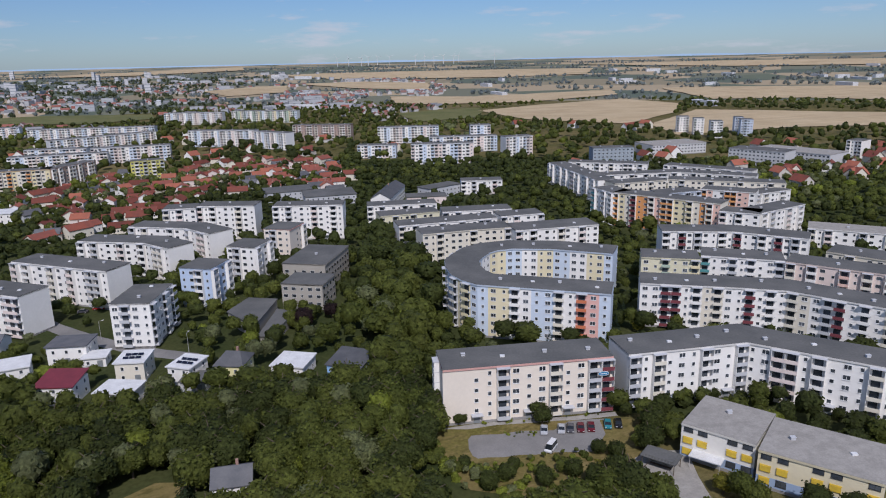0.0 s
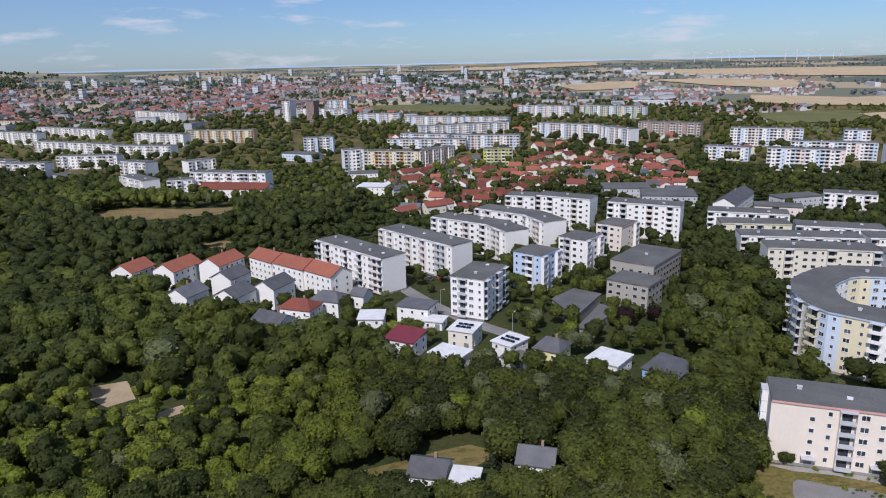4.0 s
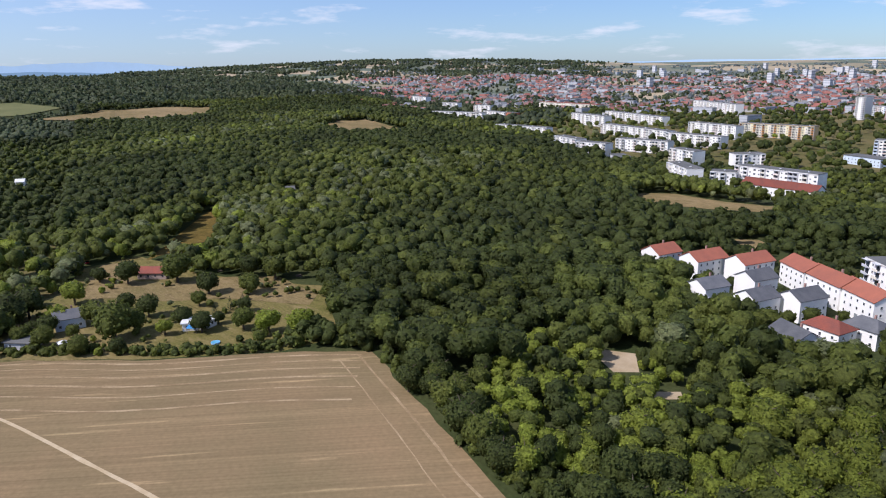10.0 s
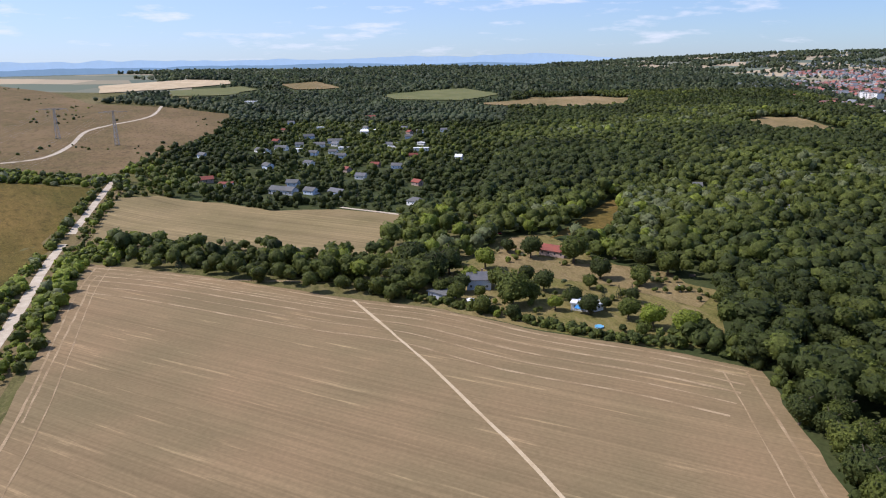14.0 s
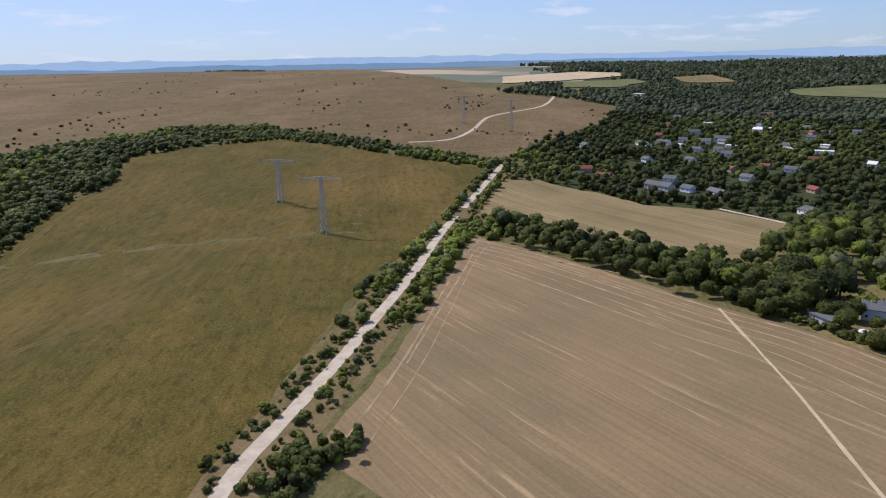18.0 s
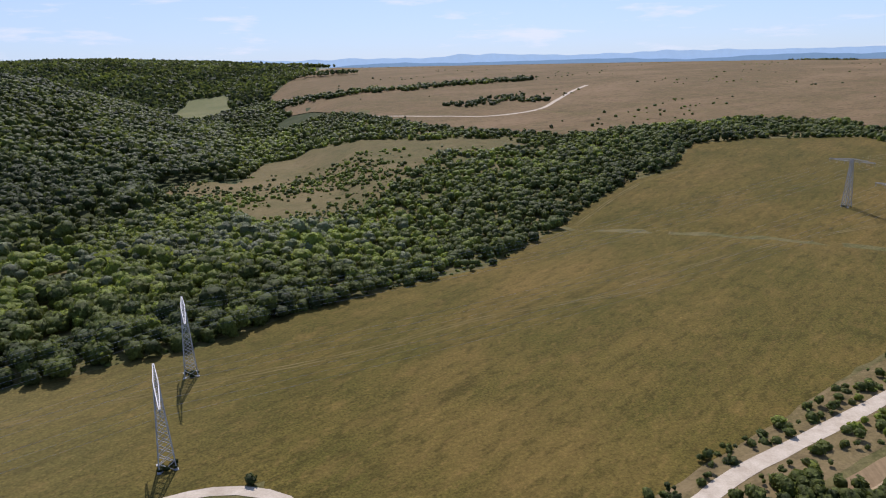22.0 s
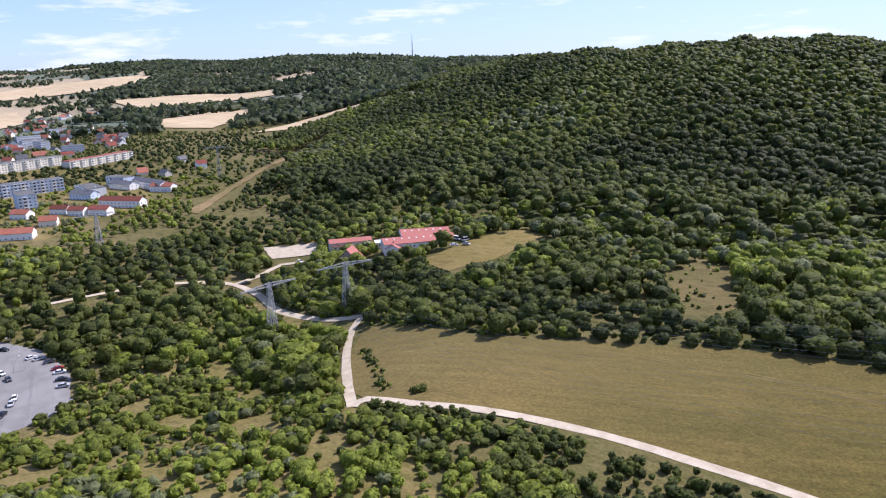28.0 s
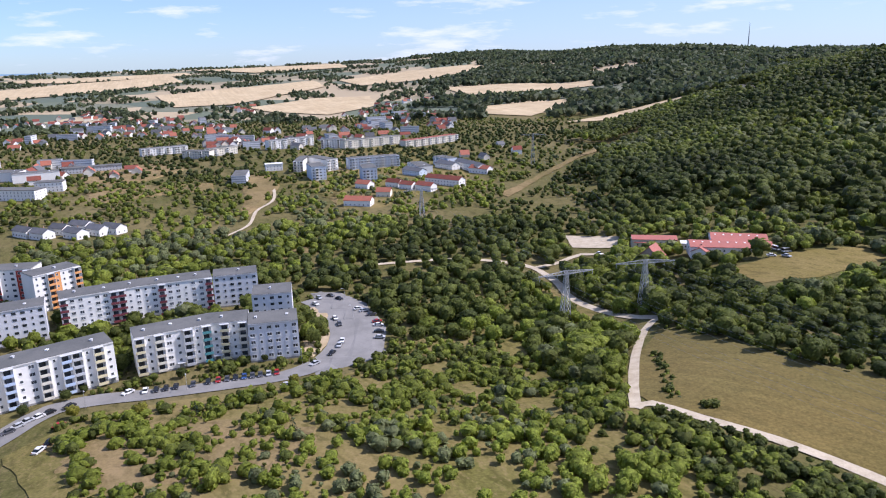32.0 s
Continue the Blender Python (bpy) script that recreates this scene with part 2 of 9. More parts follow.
def sward(name, base, other, third, rough=0.95, soft=1.0, turn=28, dry=None):
    """Rough grassland: tufts, mottling, bleached and burnt patches."""
    m = mat(name, base, other, rough=rough, scale=0.035, fine=1.6 if dry else 1.2, bump=0.1, grain_range=0.95 if dry else 0.6)
    n, l = m.node_tree.nodes, m.node_tree.links
    b = n["Principled BSDF"]
    geo = n.new("ShaderNodeNewGeometry")
    for scale, f0, f1, colour, amount in ((0.011, 0.46, 0.66, third, 0.7), (0.13, 0.54, 0.68, third, 0.45 * soft), (0.05, 0.62, 0.7, tuple(0.5 * c for c in base), 0.55), (0.3, 0.5, 0.64, tuple(0.5 * c for c in base), 0.6 * soft), (0.75, 0.54, 0.66, third, 0.5 * soft)):
        w = n.new("ShaderNodeTexNoise")
        w.inputs["Scale"].default_value, w.inputs["Detail"].default_value, w.inputs["Roughness"].default_value = scale, 6, 0.62
        squash = n.new("ShaderNodeMapping")
        squash.vector_type = "TEXTURE"
        squash.inputs["Rotation"].default_value, squash.inputs["Scale"].default_value = (0, 0, radians(turn)), (2.2, 1, 1)
        l.new(geo.outputs["Position"], squash.inputs["Vector"])
        l.new(squash.outputs["Vector"], w.inputs["Vector"])
        rm = n.new("ShaderNodeMapRange")
        rm.inputs["From Min"].default_value, rm.inputs["From Max"].default_value = f0, f1
        rm.inputs["To Max"].default_value = amount
        l.new(w.outputs["Fac"], rm.inputs["Value"])
        mx = n.new("ShaderNodeMixRGB")
        mx.inputs["Color2"].default_value = (*colour, 1)
        l.new(rm.outputs["Result"], mx.inputs["Fac"])
        l.new(b.inputs["Base Color"].links[0].from_socket, mx.inputs["Color1"])
        l.new(mx.outputs["Color"], b.inputs["Base Color"])
    if dry:  # drier towards one end
        along, x0, x1, amount, straw = dry
        sep = n.new("ShaderNodeSeparateXYZ")
        l.new(geo.outputs["Position"], sep.inputs[0])
        rm = n.new("ShaderNodeMapRange")
        rm.inputs["From Min"].default_value, rm.inputs["From Max"].default_value, rm.inputs["To Max"].default_value = x0, x1, amount
        l.new(sep.outputs[along], rm.inputs["Value"])
        mx = n.new("ShaderNodeMixRGB")
        mx.inputs["Color2"].default_value = (*straw, 1)
        l.new(rm.outputs["Result"], mx.inputs["Fac"])
        l.new(b.inputs["Base Color"].links[0].from_socket, mx.inputs["Color1"])
        hs = n.new("ShaderNodeHueSaturation")
        mown = n.new("ShaderNodeMapping")  # faint lines along the mowing
        mown.vector_type = "TEXTURE"
        mown.inputs["Rotation"].default_value, mown.inputs["Scale"].default_value = (0, 0, radians(turn)), (16, 1, 1)
        l.new(geo.outputs["Position"], mown.inputs["Vector"])
        tuft = n.new("ShaderNodeTexNoise")
        tuft.inputs["Scale"].default_value, tuft.inputs["Detail"].default_value = 0.28, 5
        l.new(mown.outputs["Vector"], tuft.inputs["Vector"])
        vary = n.new("ShaderNodeMapRange")
        vary.inputs["From Min"].default_value, vary.inputs["From Max"].default_value = 0.32, 0.68
        vary.inputs["To Min"].default_value, vary.inputs["To Max"].default_value = 0.9, 1.11
        l.new(tuft.outputs["Fac"], vary.inputs["Value"])
        l.new(vary.outputs["Result"], hs.inputs["Value"])
        speck = n.new("ShaderNodeTexNoise")  # tussocks
        speck.inputs["Scale"].default_value, speck.inputs["Detail"].default_value, speck.inputs["Roughness"].default_value = 0.9, 6, 0.7
        l.new(geo.outputs["Position"], speck.inputs["Vector"])
        rough_ = n.new("ShaderNodeMapRange")
        rough_.inputs["From Min"].default_value, rough_.inputs["From Max"].default_value = 0.3, 0.7
        rough_.inputs["To Min"].default_value, rough_.inputs["To Max"].default_value = 0.68, 1.32
        l.new(speck.outputs["Fac"], rough_.inputs["Value"])
        ts = n.new("ShaderNodeHueSaturation")
        l.new(rough_.outputs["Result"], ts.inputs["Value"])
        l.new(mx.outputs["Color"], ts.inputs["Color"])
        l.new(ts.outputs["Color"], hs.inputs["Color"])
        l.new(hs.outputs["Color"], b.inputs["Base Color"])
    return m


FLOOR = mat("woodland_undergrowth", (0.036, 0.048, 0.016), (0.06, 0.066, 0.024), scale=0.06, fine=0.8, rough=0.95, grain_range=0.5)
GROUND = sward("rough_ground", (0.088, 0.088, 0.026), (0.13, 0.11, 0.042), (0.20, 0.155, 0.075))
def parcels(name, tones, size):
    """Far farmland: parcels of different crops."""
    m = mat(name, tones[0], tones[1], scale=0.002, fine=0.02, rough=0.95)
    n, l = m.node_tree.nodes, m.node_tree.links
    geo = n.new("ShaderNodeNewGeometry")
    cell = n.new("ShaderNodeTexVoronoi")
    cell.inputs["Scale"].default_value = 1 / size
    l.new(geo.outputs["Position"], cell.inputs["Vector"])
    pick = n.new("ShaderNodeValToRGB")
    pick.color_ramp.interpolation = "CONSTANT"
    for k, c in enumerate(tones):
        e = pick.color_ramp.elements[k] if k < 2 else pick.color_ramp.elements.new(k / len(tones))
        e.position, e.color = k / len(tones), (*c, 1)
    sep = n.new("ShaderNodeSeparateColor")
    l.new(cell.outputs["Color"], sep.inputs[0])
    l.new(sep.outputs[0], pick.inputs["Fac"])
    l.new(pick.outputs["Color"], n["Principled BSDF"].inputs["Base Color"])
    return m


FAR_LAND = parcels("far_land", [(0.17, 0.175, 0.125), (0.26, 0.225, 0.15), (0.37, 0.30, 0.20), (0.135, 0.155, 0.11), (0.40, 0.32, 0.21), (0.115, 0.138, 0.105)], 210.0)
STUBBLE = striped("stubble", (0.242, 0.166, 0.088), (0.185, 0.140, 0.072), 75, 5.0, straw=0.6, strength=0.65)
DRYFIELD = striped("dry_field", (0.19, 0.148, 0.068), (0.25, 0.185, 0.092), 74, 9.0)
MEADOW = sward("meadow", (0.074, 0.063, 0.0125), (0.104, 0.079, 0.0175), (0.182, 0.116, 0.034), soft=0.8, turn=47, dry=("X", 30, 190, 0.55, (0.178, 0.144, 0.060)))
HAY = sward("hay_meadow", (0.17, 0.135, 0.042), (0.21, 0.16, 0.06), (0.26, 0.19, 0.08))
VERGE = sward("verge", (0.16, 0.12, 0.055), (0.12, 0.095, 0.035), (0.24, 0.175, 0.09))
SWATH = mat("straw_swath", (0.385, 0.285, 0.168), (0.225, 0.156, 0.082), scale=0.10, fine=1.3, rough=0.95, grain_range=0.4)
WORN = mat("worn_grass", (0.18, 0.138, 0.058), (0.10, 0.08, 0.025), scale=0.07, fine=1.5, rough=0.95)
SAND = mat("bare_sand", (0.42, 0.33, 0.22), (0.33, 0.25, 0.15), scale=0.15, fine=2.0, rough=0.95)
SCRUBGRASS = sward("scrub_grass", (0.135, 0.108, 0.042), (0.105, 0.094, 0.034), (0.20, 0.145, 0.068))
SLOPE = sward("scrub_slope", (0.125, 0.115, 0.032), (0.175, 0.138, 0.05), (0.27, 0.20, 0.095))
STEPPE = sward("steppe", (0.155, 0.106, 0.05), (0.118, 0.092, 0.036), (0.225, 0.15, 0.078))
WHEAT = striped("ripe_wheat", (0.50, 0.395, 0.25), (0.43, 0.33, 0.20), 20, 30.0, strength=0.5, straw=0.2)
TAN = sward("dry_grass", (0.22, 0.16, 0.072), (0.15, 0.12, 0.048), (0.30, 0.215, 0.115))
GREENF = mat("green_field", (0.12, 0.128, 0.05), (0.165, 0.16, 0.068), scale=0.02, fine=0.3, rough=0.95)
REDSOIL = mat("red_soil", (0.28, 0.13, 0.075), scale=0.02)
GRAVEL = mat("gravel", (0.52, 0.445, 0.335), (0.40, 0.33, 0.24), scale=0.25, fine=2.5, rough=0.95, bump=0.03)
TRACK = mat("trodden_track", (0.50, 0.40, 0.26), (0.42, 0.32, 0.19), scale=0.2)
ASPHALT = mat("asphalt", (0.245, 0.235, 0.225), (0.19, 0.184, 0.176), scale=0.12, fine=3.0, rough=0.9)
PAVING = mat("paving", (0.36, 0.34, 0.31), (0.28, 0.265, 0.24), scale=0.4, fine=3.0, rough=0.9)
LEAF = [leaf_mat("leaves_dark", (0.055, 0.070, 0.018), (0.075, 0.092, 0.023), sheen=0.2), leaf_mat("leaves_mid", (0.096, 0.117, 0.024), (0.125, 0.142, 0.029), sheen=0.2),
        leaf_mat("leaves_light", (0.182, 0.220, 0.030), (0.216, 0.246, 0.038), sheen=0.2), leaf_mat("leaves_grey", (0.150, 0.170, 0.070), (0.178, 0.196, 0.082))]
# greyer, bluer leaf tones for far woods, with some haze painted in
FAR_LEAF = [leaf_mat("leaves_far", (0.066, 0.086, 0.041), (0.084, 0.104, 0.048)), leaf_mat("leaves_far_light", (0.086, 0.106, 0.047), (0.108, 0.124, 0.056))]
# pale blue-grey leaves: aerial haze put into the colour of distant trees
HAZE_LEAF = [leaf_mat("leaves_hazed", (0.20, 0.235, 0.235), (0.22, 0.25, 0.24)), leaf_mat("leaves_hazed_light", (0.225, 0.255, 0.235), (0.245, 0.27, 0.245))]
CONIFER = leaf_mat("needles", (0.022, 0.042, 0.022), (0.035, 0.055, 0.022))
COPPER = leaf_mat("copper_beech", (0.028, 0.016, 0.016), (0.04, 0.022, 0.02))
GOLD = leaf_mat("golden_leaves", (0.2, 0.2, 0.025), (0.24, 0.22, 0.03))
BARK = mat("bark", (0.12, 0.095, 0.07), scale=1.5, rough=0.95)
ROOFING = mat("roofing_felt", (0.108, 0.110, 0.108), (0.15, 0.149, 0.143), scale=0.09, fine=1.6, rough=0.9)
GLASS = mat("window_glass", (0.03, 0.036, 0.045), (0.07, 0.08, 0.09), rough=0.12, scale=0.4, per_object=0.5, per_island=0.5)
FRAME = mat("window_frame", (0.78, 0.78, 0.77), rough=0.5, scale=0.5)
METAL = mat("galvanised_steel", (0.47, 0.47, 0.46), (0.38, 0.37, 0.36), rough=0.55, scale=0.5, metal=0.15)
DARK = mat("dark_void", (0.03, 0.03, 0.032), rough=0.8, scale=0.5)
TILE = mat("roof_tiles", (0.23, 0.072, 0.05), (0.165, 0.065, 0.052), scale=0.25, fine=2.5, per_object=0.3, rough=0.85)
TILE_ORANGE = mat("orange_tiles", (0.33, 0.105, 0.06), (0.27, 0.09, 0.055), scale=0.3, fine=3.0, per_object=0.12, rough=0.8)
SLATE = mat("dark_tiles", (0.085, 0.088, 0.095), (0.12, 0.12, 0.125), scale=0.3, fine=3.0, per_object=0.25, rough=0.75)
# roof colours paled by painted-in haze for the far quarters
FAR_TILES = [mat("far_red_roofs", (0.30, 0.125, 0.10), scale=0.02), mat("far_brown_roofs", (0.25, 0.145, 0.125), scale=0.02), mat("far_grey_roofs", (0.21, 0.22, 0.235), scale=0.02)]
PAINTS = {}


def paint(c):
    """A matt facade paint of that colour, with faint streaks and soiling."""
    key = tuple(round(v, 3) for v in c)
    if key not in PAINTS:
        PAINTS[key] = mat("facade_paint", key, tuple(v * 0.93 for v in key), rough=0.85, scale=0.1, fine=1.2, grain_range=0.06)
    return PAINTS[key]


# ---- building blocks ----
class Shape:
    """Vertices and faces gathered into one mesh."""

    def __init__(self):
        self.v, self.f = [], []

    def add(self, verts, faces):
        k = len(self.v)
        self.v.extend(tuple(p) for p in verts)
        self.f.extend(tuple(i + k for i in f) for f in faces)
        return self

    def box(self, x0, x1, y0, y1, z0, z1, m=None):
        c = [Vector((x, y, z)) for z in (z0, z1) for x, y in ((x0, y0), (x1, y0), (x1, y1), (x0, y1))]
        if m is not None:
            c = [m @ p for p in c]
        return self.add(c, [(3, 2, 1, 0), (4, 5, 6, 7), (0, 1, 5, 4), (1, 2, 6, 5), (2, 3, 7, 6), (3, 0, 4, 7)])

    def bar(self, a, b, w):
        """A square bar from a to b."""
        a, b = Vector(a), Vector(b)
        d = (b - a).normalized()
        s = d.cross(Vector((0, 0, 1)) if abs(d.z) < 0.95 else Vector((1, 0, 0))).normalized() * w / 2
        u = d.cross(s)
        return self.add([a - s - u, a + s - u, a + s + u, a - s + u, b - s - u, b + s - u, b + s + u, b - s + u],
                        [(0, 1, 2, 3), (7, 6, 5, 4), (0, 4, 5, 1), (1, 5, 6, 2), (2, 6, 7, 3), (3, 7, 4, 0)])

    def prism(self, ring, z0, z1):
        n = len(ring)
        v = [(x, y, z0) for x, y in ring] + [(x, y, z1) for x, y in ring]
        return self.add(v, [tuple(range(n - 1, -1, -1)), tuple(range(n, 2 * n))] + [(i, (i + 1) % n, n + (i + 1) % n, n + i) for i in range(n)])

    def tube(self, a, b, ra, rb, n=7):
        a, b = Vector(a), Vector(b)
        d = (b - a).normalized()
        s = d.cross(Vector((0, 0, 1)) if abs(d.z) < 0.95 else Vector((1, 0, 0))).normalized()
        u = d.cross(s)
        ring = [s * math.cos(k * 2 * PI / n) + u * math.sin(k * 2 * PI / n) for k in range(n)]
        return self.add([a + q * ra for q in ring] + [b + q * rb for q in ring],
                        [(k, (k + 1) % n, n + (k + 1) % n, n + k) for k in range(n)] + [tuple(range(n - 1, -1, -1)), tuple(range(n, 2 * n))])

    def mesh(self, name, material):
        me = bpy.data.meshes.new(name)
        me.from_pydata(self.v, [], self.f)
        me.materials.append(material)
        return me


def part(name, shape, material, parent, label="", m=None):
    """One mesh under a thing or under a part."""
    me = shape if isinstance(shape, bpy.types.Mesh) else shape.mesh(name, material)
    ob = new(name, me)
    ob.parent = parent
    if m is not None:
        ob.matrix_basis = m
    return tagged(ob, label)


def thing(name, m, label, category, group="", kind=""):
    ob = new(name)
    ob.empty_display_size = 0.5
    ob.matrix_basis = m
    return tagged(ob, label, category, group, kind)


def grid_mesh(name, quads, material, normals=None):
    """A mesh of loose quads from an array of shape (n, 4, 3), with soft normals where they are given."""
    n = len(quads)
    me = bpy.data.meshes.new(name)
    me.vertices.add(4 * n)
    me.loops.add(4 * n)
    me.polygons.add(n)
    me.vertices.foreach_set("co", np.ascontiguousarray(quads, np.float32).ravel())
    me.loops.foreach_set("vertex_index", np.arange(4 * n, dtype=np.int32))
    me.polygons.foreach_set("loop_start", np.arange(0, 4 * n, 4, dtype=np.int32))
    me.update(calc_edges=True)
    me.materials.append(material)
    if normals is not None:
        me.attributes.new("custom_normal", "FLOAT_VECTOR", "POINT").data.foreach_set("vector", np.ascontiguousarray(normals, np.float32).ravel())
    return me


def inside(poly, x, y):
    """Which points lie in the polygon."""
    p = np.asarray(poly, float)
    out = np.zeros(len(x), bool)
    near = np.nonzero((x >= p[:, 0].min()) & (x <= p[:, 0].max()) & (y >= p[:, 1].min()) & (y <= p[:, 1].max()))[0]
    if len(near) == 0:
        return out
    px, py, hit = x[near], y[near], np.zeros(len(near), bool)
    for (ax, ay), (bx, by) in zip(p, np.roll(p, -1, 0)):
        if ay != by:
            cross = ((ay > py) != (by > py)) & (px < (bx - ax) * (py - ay) / (by - ay) + ax)
            hit ^= cross
    out[near] = hit
    return out


def offset(line, d):
    """The line moved d metres to its left, with mitred corners."""
    p = [Vector(q) for q in line]
    out = []
    for i, q in enumerate(p):
        dirs = [(p[j + 1] - p[j]).normalized() for j in (i - 1, i) if 0 <= j < len(p) - 1]
        n = sum((Vector((-e.y, e.x)) for e in dirs), Vector((0, 0))).normalized()
        out.append(q + n * d / max(0.5, n.dot(Vector((-dirs[0].y, dirs[0].x)))))
    return [(q.x, q.y) for q in out]


def lift_over(x, y):
    """How far a sheet has to lie over the land so that the land's facets don't cut through it."""
    x, y = np.asarray(x, float), np.asarray(y, float)
    a, r = np.degrees(np.arctan2(-x, y)) % 360, np.hypot(x, y)
    return np.clip(r - 330, 0, None) * 0.0012 + 0.22 * ((a > 236) & (a < 325)) * np.clip((r - 120) / 40, 0, 1)


LAND = {}
OPEN, FOOT = [], []  # ground kept free of trees; footprints of buildings

# ---- the land ----
WOOD_NEAR = [(-2065, -244), (-1916, 243), (-1358, 362), (-877, 410), (-625, 362), (-462, 359), (-381, 357), (-299, 366), (-245, 347), (-234, 293), (-258, 267), (-261, 240), (-271, 194), (-239, 174), (-210, 176), (-171, 180), (-150, 179), (-109, 170), (-88, 163), (-74, 173), (-59, 174), (-36, 184), (-25, 181), (-18, 200), (-33, 219), (-42, 334), (-27, 355), (-6, 302), (-3, 238), (-5, 199), (-4, 158), (0, 141), (25, 136), (44, 131), (39, 108), (-17, 98), (-61, 73), (-85, 31), (-110, -10), (-195, -45)]
rings = np.concatenate([[4.0], np.geomspace(40, RADIUS, 120)])
turns = np.radians(np.arange(0, 360, 0.6))
gx, gy = -np.outer(rings, np.sin(turns)), np.outer(rings, np.cos(turns))
gz = height(gx, gy)
nr, na = gx.shape
verts = np.stack([gx, gy, gz], -1).reshape(-1, 3)
ii, jj = np.meshgrid(np.arange(nr - 1), np.arange(na), indexing="ij")
jn = (jj + 1) % na
quads = np.stack([ii * na + jj, ii * na + jn, (ii + 1) * na + jn, (ii + 1) * na + jj], -1).reshape(-1, 4)[:, ::-1]
land = bpy.data.meshes.new("ground")
land.from_pydata(verts.tolist(), [], quads.tolist() + [tuple(range(na))])
land.materials.append(GROUND)
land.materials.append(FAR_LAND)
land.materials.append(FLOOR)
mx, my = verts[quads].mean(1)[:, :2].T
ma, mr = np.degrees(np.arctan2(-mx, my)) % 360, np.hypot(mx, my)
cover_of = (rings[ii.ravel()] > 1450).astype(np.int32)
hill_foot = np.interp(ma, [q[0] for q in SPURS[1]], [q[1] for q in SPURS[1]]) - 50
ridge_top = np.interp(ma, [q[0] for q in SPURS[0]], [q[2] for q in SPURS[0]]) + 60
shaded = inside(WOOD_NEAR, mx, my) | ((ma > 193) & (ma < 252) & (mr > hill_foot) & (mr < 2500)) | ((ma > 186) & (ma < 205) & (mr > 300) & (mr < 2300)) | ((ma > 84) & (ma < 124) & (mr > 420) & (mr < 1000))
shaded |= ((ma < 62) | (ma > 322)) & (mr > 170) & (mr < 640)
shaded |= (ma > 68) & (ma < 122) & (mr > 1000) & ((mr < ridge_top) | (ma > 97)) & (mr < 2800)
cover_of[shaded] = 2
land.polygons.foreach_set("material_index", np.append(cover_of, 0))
land.polygons.foreach_set("use_smooth", np.ones(len(land.polygons), bool))
tagged(new("ground", land), "wide rolling land of dry grass and fields", "ground", "", "structure")

from mathutils.geometry import delaunay_2d_cdt


def patch(name, material, poly, label, category="field", lift=0.04, opens=True, rough_edge=1.5):
    """A field or clearing laid on the land, with a slightly ragged edge."""
    pts = []
    for (ax, ay), (bx, by) in zip(poly, poly[1:] + poly[:1]):
        d = math.hypot(bx - ax, by - ay)
        far = max(1.0, math.hypot(ax, ay) / 300)
        k = max(1, int(d / (7 * far)))
        for i in range(k):
            w = i / k
            x, y = ax + (bx - ax) * w, ay + (by - ay) * w
            s = rough_edge * far * (0.0 if i == 0 else 1.0)
            pts.append((x + s * noise.noise((x * 0.09, y * 0.09, 1)), y + s * noise.noise((x * 0.09, y * 0.09, 5))))
    p = np.array(pts)
    lo, hi = p.min(0), p.max(0)
    step = max(7.0, (hi - lo).max() / 55)
    LAND[name] = poly
    cx, cy = np.meshgrid(np.arange(lo[0], hi[0], step), np.arange(lo[1], hi[1], step))
    cx, cy = cx.ravel(), cy.ravel()
    keep = inside(pts, cx, cy)
    n = len(pts)
    vs, _, fs, _, _, _ = delaunay_2d_cdt([Vector(q) for q in pts] + [Vector(q) for q in zip(cx[keep], cy[keep])],
                                         [(i, (i + 1) % n) for i in range(n)], [list(range(n))], 1, 0.01)
    xy = np.array([(v.x, v.y) for v in vs])
    up = lift + lift_over(xy[:, 0], xy[:, 1])
    up[:n] = -0.12 if lift > 0.2 else up[:n]  # the rim sinks into the land
    z = height(xy[:, 0], xy[:, 1]) + up
    me = bpy.data.meshes.new(name)
    me.from_pydata(np.column_stack([xy, z]).tolist(), [], [tuple(f) for f in fs])
    me.materials.append(material)
    if opens:
        OPEN.append(poly)
        mid = math.hypot(sum(q[0] for q in poly) / len(poly), sum(q[1] for q in poly) / len(poly))
        if 110 < mid < 2300 and len(poly) < 14:  # low growth before it
            OPEN.extend([(x * k, y * k) for x, y in poly] for k in ((0.97, 0.94) if mid > 250 else (0.97, 0.95)))
    return tagged(new(name, me), label, category, "", "structure")


